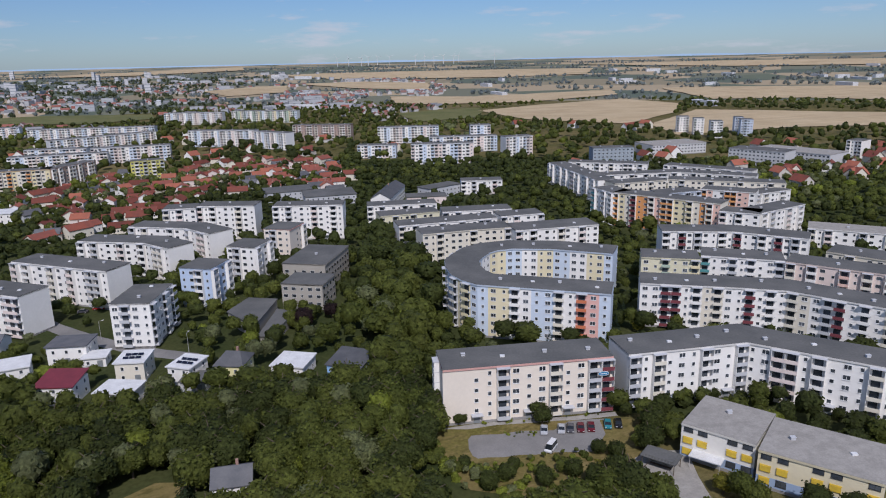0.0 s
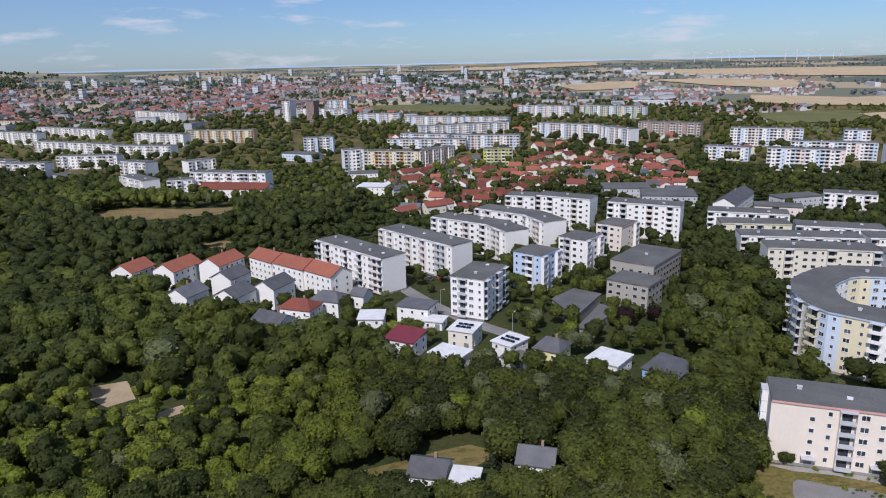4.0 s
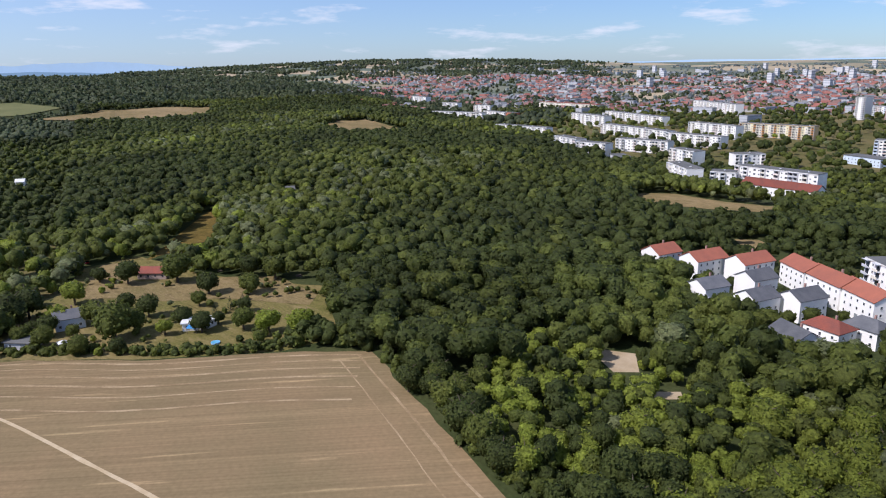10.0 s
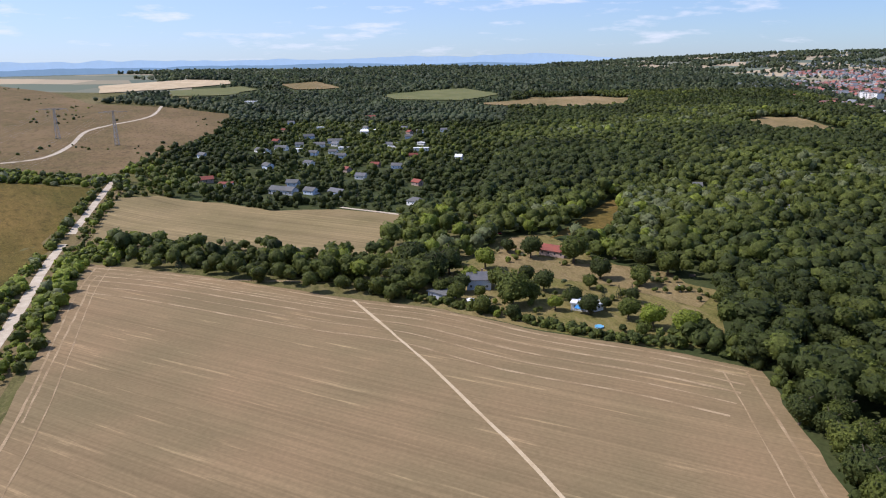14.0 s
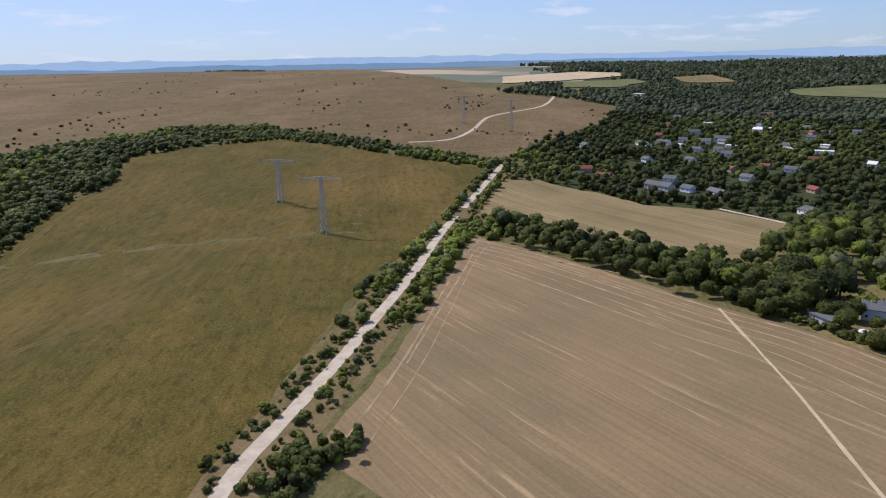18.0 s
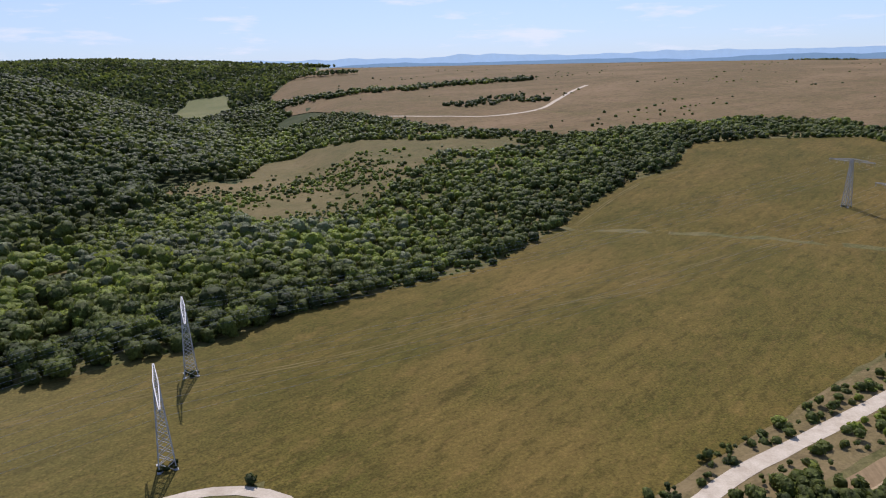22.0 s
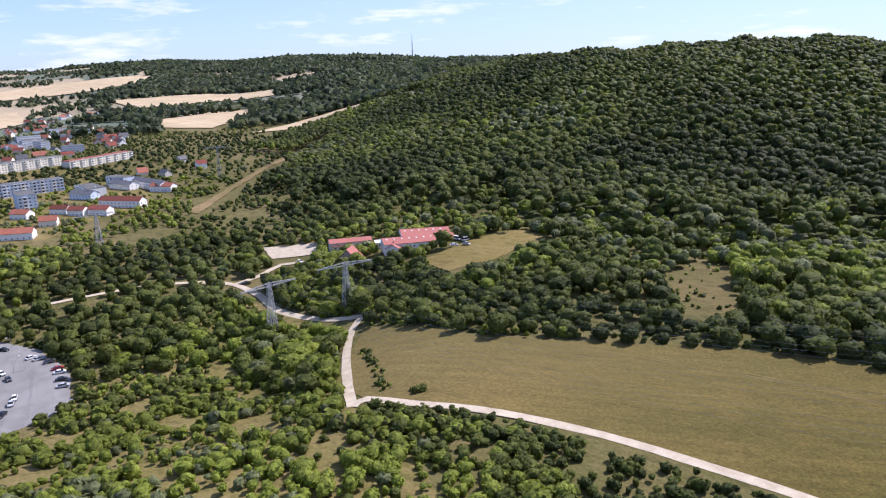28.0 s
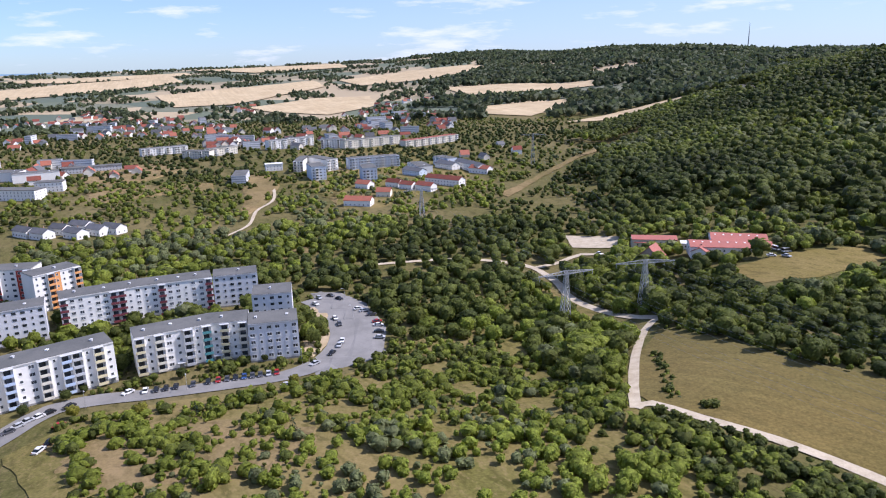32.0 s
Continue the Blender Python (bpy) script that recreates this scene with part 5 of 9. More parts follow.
block([(-954.2, 615.3), (-807.5, 609.9)], 4, 12, "white", "white 4-storey apartment block with flat grey roof", seed=63)
block([(-397.4, 343.1), (-384.9, 354.4)], 4, 12, "white", "white 4-storey apartment block with flat grey roof", seed=64)
block([(-433.7, 335.1), (-398.6, 323.9)], 5, 12, "white", "white 5-storey apartment block with flat grey roof", seed=65)
block([(-521.6, 404.2), (-490.1, 404.6)], 4, 12, "white", "white 4-storey apartment block with flat grey roof", seed=66)
block([(-397.5, 365.1), (-340.6, 380.5)], 5, 12, "white", "white 5-storey apartment block with flat grey roof", seed=67)
block([(-461.1, 422.2), (-452.9, 445.5)], 4, 12, "white", "white 4-storey apartment block with flat grey roof", seed=68)
block([(-668.5, 368.9), (-623.4, 368.5)], 4, 12, "white", "white 4-storey apartment block with flat grey roof", seed=69)
block([(-605.9, 358.5), (-575.0, 372.2)], 4, 12, "white", "white 4-storey apartment block with flat grey roof", seed=70)
block([(-857.7, 385.5), (-776.4, 416.8)], 3, 12, "white", "white 3-storey apartment block with flat grey roof", seed=71)
block([(-611.8, 407.7), (-561.1, 431.8)], 4, 12, "white", "white 4-storey apartment block with flat grey roof", seed=72)
block([(-1454.4, 455.7), (-1391.5, 468.0)], 4, 12, "white", "white 4-storey apartment block with flat grey roof", seed=73)
block([(-1305.3, 473.1), (-1268.6, 489.9)], 4, 12, "white", "white 4-storey apartment block with flat grey roof", seed=74)
block([(-1224.4, 505.5), (-1188.5, 522.1)], 4, 12, "white", "white 4-storey apartment block with flat grey roof", seed=75)
block([(-1109.0, 475.6), (-1044.9, 486.4)], 3, 12, "white", "white 3-storey apartment block with flat grey roof", seed=76)
block([(-1044.0, 486.8), (-1027.6, 495.1)], 3, 12, "red", "red 3-storey apartment block with flat grey roof", seed=77)
block([(-1142.0, 394.4), (-1054.6, 449.3)], 3, 12, "white", "white 3-storey apartment block with flat grey roof", seed=78)
block([(-1026.8, 839.2), (-893.3, 810.4)], 6, 14, "white", "white 6-storey apartment block with flat grey roof", seed=79)
block([(-1284.3, 671.1), (-1130.3, 706.9)], 3, 20, "redroof", "cream red-roofed 3-storey apartment block with flat grey roof", roof=TILE, seed=80)
block([(74.6, 502.6), (92.7, 423.9)], 5, 12, "white", "white 5-storey apartment block with flat grey roof", seed=81)
block([(91.0, 522.2), (145.2, 502.7)], 4, 12, "white", "white 4-storey apartment block with flat grey roof", seed=82)
block([(100.3, 459.0), (118.3, 461.1), (156.9, 465.2), (196.7, 441.6)], 4, 12, "white", "white 4-storey apartment block with flat grey roof", seed=83)
block([(155.7, 498.4), (202.9, 461.2)], 4, 12, "white", "white 4-storey apartment block with flat grey roof", seed=84)
block([(100.0, 411.2), (133.6, 420.6)], 5, 12, "cream", "cream 5-storey apartment block with flat grey roof", seed=85)
block([(134.9, 422.5), (196.6, 400.9)], 5, 12, "cream", "cream 5-storey apartment block with flat grey roof", seed=86)
block([(82.2, 386.7), (89.1, 369.1)], 6, 12, "green", "white and teal 6-storey apartment block with flat grey roof", seed=87)
block([(89.7, 370.6), (133.1, 334.6)], 6, 12, "rainbow", "yellow, orange and cream 6-storey apartment block with flat grey roof", seed=88)
block([(117.9, 377.2), (141.3, 384.4)], 5, 12, "bluew", "blue-grey 5-storey apartment block with flat grey roof", seed=89)
block([(143.4, 389.4), (167.5, 374.7)], 5, 12, "orange2", "white and orange 5-storey apartment block with flat grey roof", seed=90)
block([(131.8, 332.1), (147.5, 323.0)], 5, 12, "white", "white 5-storey apartment block with flat grey roof", seed=91)
block([(149.0, 325.3), (178.7, 343.3)], 5, 12, "white", "white 5-storey apartment block with flat grey roof", seed=92)
block([(171.4, 384.0), (197.3, 396.3)], 4, 12, "white", "white 4-storey apartment block with flat grey roof", seed=93)
block([(167.7, 317.2), (195.2, 302.9), (209.0, 296.7)], 3, 14, "white", "white 3-storey apartment block with flat grey roof", roof=PAVING, name='school_building', seed=94)
block([(155.1, 277.0), (170.8, 262.6), (178.8, 257.4)], 3, 14, "cream", "cream 3-storey apartment block with flat grey roof", name='school_building', seed=95)
block([(121.1, 575.0), (154.7, 576.5)], 5, 14, "glass", "glazed grey 5-storey office building with flat grey roof", name='office_building', seed=96)
block([(185.2, 628.5), (238.6, 644.1)], 3, 30, "hall", "grey 3-storey factory hall with flat grey roof", roof=PAVING, name='factory_hall', seed=97)
block([(234.3, 581.2), (265.0, 547.5)], 4, 20, "hall", "grey 4-storey factory hall with flat grey roof", name='factory_hall', seed=98)
block([(260.6, 599.0), (299.8, 546.3)], 3, 30, "hall", "grey 3-storey factory hall with flat grey roof", roof=PAVING, name='factory_hall', seed=99)
block([(266.1, 815.2), (279.1, 811.7)], 6, 16, "tower", "white 6-storey apartment block with flat grey roof", seed=100)
block([(276.6, 789.5), (287.5, 786.7)], 6, 16, "tower", "white 6-storey apartment block with flat grey roof", seed=101)
block([(281.9, 752.8), (293.9, 749.8)], 6, 16, "tower", "white 6-storey apartment block with flat grey roof", seed=102)
block([(323.3, 792.0), (332.3, 789.6)], 6, 16, "bluew", "blue-grey 6-storey apartment block with flat grey roof", seed=103)
block([(318.7, 764.0), (330.7, 760.9)], 6, 16, "bluew", "blue-grey 6-storey apartment block with flat grey roof", seed=104)
block([(338.3, 593.5), (345.2, 583.9)], 5, 16, "tower", "white 5-storey apartment block with flat grey roof", seed=105)
block([(193.9, 161.8), (215.4, 137.9), (236.2, 110.3)], 5, 12, "mixed2", "white with coloured balconies 5-storey apartment block with flat grey roof", near=1, seed=106)
block([(239.0, 104.2), (251.3, 80.4), (253.6, 67.2)], 5, 12, "mixed3", "white with mixed balconies 5-storey apartment block with flat grey roof", near=1, seed=107)
block([(248.7, 65.9), (252.3, 47.8)], 5, 13, "greyw", "light grey 5-storey apartment block with flat grey roof", near=1, seed=108)
block([(286.7, 153.8), (302.1, 125.0), (312.6, 96.8)], 5, 12, "white2", "white 5-storey apartment block with flat grey roof", near=2, seed=110)
block([(312.6, 96.5), (317.6, 77.2)], 5, 12, "greyw", "light grey 5-storey apartment block with flat grey roof", seed=111)
block([(283.5, 72.2), (286.3, 55.9)], 5, 14, "greyw", "light grey 5-storey apartment block with flat grey roof", seed=112)
block([(263.0, 190.5), (279.8, 156.3)], 5, 12, "greyw", "light grey 5-storey apartment block with flat grey roof", seed=113)
block([(323.5, 205.9), (325.8, 185.0)], 6, 12, "redw", "white and red 6-storey apartment block with flat grey roof", seed=114)
block([(312.4, 177.5), (329.2, 164.1)], 6, 12, "orangew", "white and orange 6-storey apartment block with flat grey roof", seed=115)
block([(718.8, 443.8), (719.4, 406.2)], 3, 20, "plain", "plain white 3-storey apartment block with flat grey roof", name='school_building', seed=116)
block([(704.1, 402.3), (723.2, 364.8)], 3, 14, "plain", "plain white 3-storey apartment block with flat grey roof", name='school_building', seed=117)
block([(899.4, 348.4), (931.5, 300.7)], 3, 12, "white", "white 3-storey apartment block with flat grey roof", seed=118)
block([(869.1, 288.1), (861.6, 253.2)], 3, 12, "cream", "cream 3-storey apartment block with flat grey roof", seed=119)
block([(879.6, 258.3), (909.3, 231.0)], 3, 12, "cream", "cream 3-storey apartment block with flat grey roof", seed=120)
block([(934.6, 196.4), (950.0, 174.8)], 4, 12, "white", "white 4-storey apartment block with flat grey roof", seed=121)
block([(957.3, 175.3), (978.6, 143.6)], 4, 12, "white", "white 4-storey apartment block with flat grey roof", seed=122)
block([(931.5, 127.4), (930.8, 96.3)], 4, 12, "white", "white 4-storey apartment block with flat grey roof", seed=123)
block([(910.0, 94.3), (963.4, 24.5)], 4, 12, "cream", "cream 4-storey apartment block with flat grey roof", seed=124)
block([(917.0, 16.3), (986.2, -55.2)], 3, 12, "redroofb", "cream red-roofed 3-storey apartment block with flat grey roof", roof=TILE, seed=125)
block([(727.6, 129.3), (727.6, 119.6)], 4, 42, "white", "white 4-storey apartment block with flat grey roof", seed=126)
block([(671.1, 102.7), (675.6, 89.2)], 4.5, 28, "bluew", "blue-grey 4-storey apartment block with flat grey roof", seed=127)
block([(730.0, 95.7), (738.7, 84.8)], 4, 42, "white", "white 4-storey apartment block with flat grey roof", seed=128)
block([(653.6, 52.9), (656.2, 39.3)], 4.5, 26, "bluew", "blue-grey 4-storey apartment block with flat grey roof", seed=129)
block([(735.1, 72.7), (745.7, 46.3), (753.2, 21.1)], 4, 12, "bluew", "blue-grey 4-storey apartment block with flat grey roof", seed=130)
block([(718.2, 10.8), (682.8, 0.2)], 3, 14, "white", "white 3-storey apartment block with flat grey roof", seed=131)
block([(759.7, -15.4), (735.5, -30.2)], 3, 12, "bluew", "blue-grey 3-storey apartment block with flat grey roof", seed=132)
HORSESHOE = [(65.9, 262), (43.7, 270.8), (24.8, 273.3), (13.2, 269.8), (6.3, 263.5), (1.8, 254.2), (-0.8, 246.8), (-0.4, 237.5), (1.5, 228.8), (5.2, 222.2), (9.6, 217.8), (30, 211.8), (50.4, 205.6)]
block(HORSESHOE, 6, 12, "horseshoe", "horseshoe-shaped 6-storey apartment block in pastel colours with grey roof", near=2, both=True)

# ---- houses, cabins and barns ----
WHITE_ROOF = mat("white_roof_sheet", (0.74, 0.74, 0.73), (0.62, 0.62, 0.61), rough=0.6, scale=0.4)
WINE_ROOF = mat("dark_red_sheet", (0.20, 0.035, 0.045), rough=0.5, scale=0.4)
PANEL = mat("solar_panel", (0.015, 0.018, 0.035), rough=0.2, scale=0.6)
BARN_ROOF = mat("barn_roof_tiles", (0.40, 0.13, 0.10), (0.34, 0.115, 0.09), scale=0.15, fine=1.5, rough=0.8)


def roof_shape(kind, w, d, e, over=0.45, pitch=0.55):
    """A roof over w by d metres whose eaves are at height e."""
    sh = Shape()
    x0, x1, y0, y1 = -over, w + over, -over, d + over
    t = 0.22
    if kind == "flat":
        return sh.box(x0, x1, y0, y1, e + 0.003, e + 0.35)
    if kind == "mono":
        rise = d * 0.14
        return sh.add([(x0, y0, e), (x1, y0, e), (x1, y1, e + rise), (x0, y1, e + rise), (x0, y0, e + t), (x1, y0, e + t), (x1, y1, e + rise + t), (x0, y1, e + rise + t)],
                      [(3, 2, 1, 0), (4, 5, 6, 7), (0, 1, 5, 4), (1, 2, 6, 5), (2, 3, 7, 6), (3, 0, 4, 7)])
    rise = (d / 2 + over) * pitch
    ym, inset = d / 2, (w * 0.3 if kind == "hip" else 0.0)
    lo = e - over * pitch * 0.5
    for k in (0, t):
        sh.add([(x0, y0, lo + k), (x1, y0, lo + k), (x1 - inset, ym, lo + rise + k), (x0 + inset, ym, lo + rise + k), (x1, y1, lo + k), (x0, y1, lo + k)],
               [(0, 1, 2, 3), (4, 5, 3, 2), (1, 4, 2), (5, 0, 3)] if kind == "hip" else [(0, 1, 2, 3), (4, 5, 3, 2)])
    rim = [(x0, y0), (x1, y0), (x1, y1), (x0, y1)]
    for (ax, ay), (bx, by) in zip(rim, rim[1:] + rim[:1]):
        if kind == "hip" or ay == by:
            sh.add([(ax, ay, lo), (bx, by, lo), (bx, by, lo + t), (ax, ay, lo + t)], [(0, 1, 2, 3)])
        else:
            sh.add([(ax, ay, lo), (ax, ym, lo + rise), (ax, by, lo), (ax, by, lo + t), (ax, ym, lo + rise + t), (ax, ay, lo + t)], [(0, 1, 4, 5), (1, 2, 3, 4)])
    return sh


def house(x, y, turn, w, d, e, kind, wall, roof, label, name="house", group="", panels=False, windows=True, base=None, chimney=True):
    """A small building: its front runs from (x, y) along the turn, its depth lies to the left of it."""
    m = pose(x, y, 0, 0, 0, turn)
    c = m @ Vector((w / 2, d / 2, 0))
    zg = float(height(c.x, c.y)) if base is None else base
    ob = thing(name, pose(x, y, zg, 0, 0, turn), label, name.replace("_", " "), group)
    FOOT.append([tuple((m @ Vector(q))[:2]) for q in ((-3, -4.5, 0), (w + 3, -4.5, 0), (w + 3, d + 2, 0), (-3, d + 2, 0))])
    walls = Shape().box(0, w, 0, d, -2.5, e)
    slope = {"low": 0.24, "steep": 1.0}.get(kind, 0.55)
    kind = "gable" if kind in ("low", "steep") else kind
    if kind == "gable":
        g = (d / 2) * slope
        walls.add([(0, 0, e), (0, d, e), (0, d / 2, e + g), (w, 0, e), (w, d, e), (w, d / 2, e + g)], [(0, 2, 1), (3, 4, 5)])
    part("wall", walls, paint(wall), ob)
    part("roof", roof_shape(kind, w, d, e, pitch=slope), roof, ob)
    clear = 5.5 if math.hypot(x, y) < 330 else 4.0 + math.hypot(x, y) * 0.02
    clear = 20.0 if name == "cabin" and math.hypot(x, y) > 380 else clear
    FOOT[-1][0], FOOT[-1][1] = tuple((m @ Vector((-3, -clear, 0)))[:2]), tuple((m @ Vector((w + 3, -clear, 0)))[:2])
    if windows and math.hypot(x, y) > 300:
        holes = []
        for s in range(max(1, int(e / 2.7))):
            n = max(1, int(w / 3.2))
            holes += [pose((k + 0.5) * w / n, -0.02, 0.1 + 2.7 * s) for k in range(n)]
            n = max(1, int(d / 4.5))
            holes += [pose(w + 0.02, (k + 0.5) * d / n, 0.1 + 2.7 * s, 0, 0, 90) for k in range(n)] + [pose(-0.02, (k + 0.5) * d / n, 0.1 + 2.7 * s, 0, 0, -90) for k in range(n)]
        joined([(UNIT["w"][1], q) for q in holes], "window_row", GLASS, ob)
    elif windows:
        for s in range(max(1, int(e / 2.7))):
            n = max(1, int(w / 3.2))
            for k in range(n):
                at = pose((k + 0.5) * w / n, -0.02, 0.1 + 2.7 * s)
                if s == 0 and k == n // 2 and n > 1:
                    part("door", UNIT["door"], None, ob, m=at)
                else:
                    part("pane", UNIT["w"][1], None, part("window", UNIT["w"][0], None, ob, m=at))
            for k in range(max(1, int(d / 4.5))):
                at = pose(w + 0.02, (k + 0.5) * d / max(1, int(d / 4.5)), 0.1 + 2.7 * s, 0, 0, 90)
                part("pane", UNIT["w"][1], None, part("window", UNIT["w"][0], None, ob, m=at))
    if kind in ("gable", "hip") and chimney and e > 3 and name != "barn":
        part("chimney", Shape().box(w * 0.6, w * 0.6 + 0.6, d * 0.55, d * 0.55 + 0.6, e + 0.5, e + d * 0.275 + 1.3), paint((0.35, 0.22, 0.18)), ob)
    if name == "barn" and w > 24:
        for k in range(int(w / 4)):  # skylights near the ridge
            z = e + d * 0.36 * slope + 0.26
            part("skylight", Shape().box(-0.4, 0.4, -0.5, 0.5, 0, 0.08, pose(2 + 4 * k, d * 0.36, z, math.degrees(math.atan(slope)))), FRAME, ob)
    if panels:
        for k in range(3):
            for j in range(2):
                sh = Shape().box(0, 1.6, 0, 1.0, 0, 0.06, pose(w * 0.2 + 1.8 * k, d * 0.25 + j * 2.4, e + 0.5, 20))
                part("solar_panel", sh, PANEL, ob, "black solar panel")
    return ob


house(-130.3, 184.9, 26.5, 8.4, 9, 5.5, "flat", W, WHITE_ROOF, "white detached house with white sheet roof", group="houses")
house(-124.6, 201.1, 5.6, 11.9, 9, 6, "flat", W, SLATE, "white detached house with dark tiled roof", group="houses")
house(-112.7, 198.6, 10.6, 6.9, 6, 3, "flat", W, WHITE_ROOF, "white garage with white sheet roof", name="garage", group="garages")
house(-113.3, 174.4, 0.3, 10.4, 9, 5.5, "mono", W, WINE_ROOF, "white detached house with dark red sheet roof", group="houses")
house(-97.5, 188.1, 4.3, 8.3, 9, 6, "flat", CREAM, WHITE_ROOF, "cream detached house with solar panels with white sheet roof", panels=True, group="houses")
house(-96.7, 173.4, -5.7, 10.4, 8, 4, "flat", W, WHITE_ROOF, "white detached house with white sheet roof", group="houses")
house(-81.4, 186.4, -15.2, 7.2, 9, 5.5, "flat", W, WHITE_ROOF, "white detached house with solar panels with white sheet roof", panels=True, group="houses")
house(-76.2, 181.2, -0.5, 7.2, 7, 3, "flat", GREY, ROOFING, "grey garage with grey felt roof", name="garage", group="garages")
house(-67.5, 185.6, -5.2, 8.2, 9, 6, "hip", (0.76, 0.70, 0.38), SLATE, "pale yellow detached house with dark tiled roof", group="houses")
house(-52.2, 189.0, -11.4, 9.8, 10, 4, "flat", W, WHITE_ROOF, "white detached house with white sheet roof", group="houses")
house(-35.3, 185.8, -20.1, 10.5, 10, 5.5, "mono", (0.30, 0.50, 0.78), SLATE, "light blue detached house with dark tiled roof", group="houses")
house(-70.2, 115.0, 13.1, 8.0, 8, 3.2, "gable", W, SLATE, "white detached house with dark tiled roof", group="houses")
house(-61.0, 116.8, 15.3, 5.8, 6, 3, "flat", W, WHITE_ROOF, "white garden shed with white sheet roof", name="shed", group="sheds")
house(-50.2, 128.3, 11.8, 7.9, 8, 4, "gable", W, SLATE, "white detached house with dark tiled roof", group="houses")
house(-162.4, 182.2, 7.9, 12.6, 9, 6, "hip", W, TILE, "white detached house with red tiled roof", group="houses")
house(-157.6, 194.0, 7.2, 11.6, 9, 6, "hip", W, SLATE, "white detached house with dark tiled roof", group="houses")
house(-162.9, 168.8, -5.2, 12.5, 9, 6, "gable", W, SLATE, "white detached house with dark tiled roof", group="houses")
house(-148.8, 207.0, 2.2, 5.8, 7, 5, "gable", W, SLATE, "white detached house with dark tiled roof", group="houses")
house(-240.9, 184.7, 97.4, 13.1, 11, 8.5, "gable", W, TILE_ORANGE, "white detached house with orange tiled roof", group="houses")
house(-225.7, 192.6, 95.1, 16.6, 11, 8.5, "gable", W, TILE_ORANGE, "white detached house with orange tiled roof", group="houses")
house(-214.5, 206.6, 93.3, 16.1, 11, 8.5, "gable", W, TILE_ORANGE, "white detached house with orange tiled roof", group="houses")
house(-212.4, 222.6, -14.5, 16.1, 11, 9, "gable", W, TILE_ORANGE, "white row house with orange tiled roof", name="row_house", group="row houses")
house(-197.3, 219.4, -11.9, 20.0, 11, 9, "gable", W, TILE_ORANGE, "white row house with orange tiled roof", name="row_house", group="row houses")
house(-180.1, 216.7, -14.4, 19.7, 11, 9, "gable", W, TILE_ORANGE, "white row house with orange tiled roof", name="row_house", group="row houses")
house(-196.7, 172.2, 93.4, 11.5, 10, 8, "gable", W, SLATE, "white detached house with dark tiled roof", group="houses")
house(-179.5, 179.1, 94.8, 11.8, 10, 8, "gable", W, SLATE, "white detached house with dark tiled roof", group="houses")
house(-197.5, 195.5, 93.6, 12.0, 10, 8, "gable", W, SLATE, "white detached house with dark tiled roof", group="houses")
house(-173.3, 192.6, 91.9, 12.8, 10, 8, "gable", W, SLATE, "white detached house with dark tiled roof", group="houses")
house(-265.7, -50.5, 100.5, 9.7, 8, 4.2, "gable", LIGHTB, SLATE, "light blue allotment cabin with dark tiled roof", name="cabin", group="cabins")
house(-249.2, -8.4, 80.5, 6.4, 6, 2.8, "flat", W, WHITE_ROOF, "white allotment cabin with white sheet roof", name="cabin", group="cabins")
house(-251.3, -1.9, 40.5, 3.3, 4, 2.6, "flat", W, WHITE_ROOF, "white garden shed with white sheet roof", name="shed", group="sheds")
house(-430.5, -121.3, 61.2, 11.1, 7, 3, "hip", W, ROOFING, "white allotment cabin with grey felt roof", name="cabin", group="cabins")
house(-454.6, -229.7, 78.2, 20.1, 8, 3.2, "gable", GREY, ROOFING, "grey allotment cabin with grey felt roof", name="cabin", group="cabins")
house(-455.5, -185.4, 62.6, 13.1, 7, 3, "gable", LIGHTB, SLATE, "light blue allotment cabin with dark tiled roof", name="cabin", group="cabins")
house(-479.6, -299.7, 128.0, 11.2, 7, 2.8, "gable", BROWN, TILE, "brown allotment cabin with red tiled roof", name="cabin", group="cabins")
house(-472.2, -279.9, 101.9, 10.4, 6, 2.6, "mono", W, TILE, "white allotment cabin with red tiled roof", name="cabin", group="cabins")
house(-655.0, -342.9, 53.7, 21.9, 7, 3, "gable", W, ROOFING, "white allotment cabin with grey felt roof", name="cabin", group="cabins")
house(-676.3, -331.6, 87.5, 13.1, 7, 3, "gable", W, ROOFING, "white allotment cabin with grey felt roof", name="cabin", group="cabins")
house(-712.5, -303.2, 109.9, 12.4, 8, 3, "gable", W, ROOFING, "white allotment cabin with grey felt roof", name="cabin", group="cabins")
house(-746.1, -300.0, 105.9, 16.0, 8, 3, "gable", LIGHTB, ROOFING, "light blue allotment cabin with grey felt roof", name="cabin", group="cabins")
house(-772.2, -342.8, 131.8, 16.1, 8, 3, "gable", LIGHTB, ROOFING, "light blue allotment cabin with grey felt roof", name="cabin", group="cabins")
house(-733.1, -230.1, 69.2, 16.2, 7, 3, "gable", W, ROOFING, "white allotment cabin with grey felt roof", name="cabin", group="cabins")
house(-701.0, -188.1, 104.7, 15.3, 7, 3, "flat", W, WHITE_ROOF, "white allotment cabin with white sheet roof", name="cabin", group="cabins")
house(-864.5, -298.8, 85.6, 18.6, 8, 3, "flat", W, WHITE_ROOF, "white allotment cabin with white sheet roof", name="cabin", group="cabins")
house(-1013.1, -346.1, 120.4, 16.5, 9, 3, "gable", BROWN, TILE, "brown allotment cabin with red tiled roof", name="cabin", group="cabins")
house(-641.4, -132.7, 87.9, 6.4, 7, 3, "gable", W, WHITE_ROOF, "white allotment cabin with white sheet roof", name="cabin", group="cabins")
house(-560.0, 150.2, 69.6, 8.8, 7, 3, "gable", W, ROOFING, "white allotment cabin with grey felt roof", name="cabin", group="cabins")
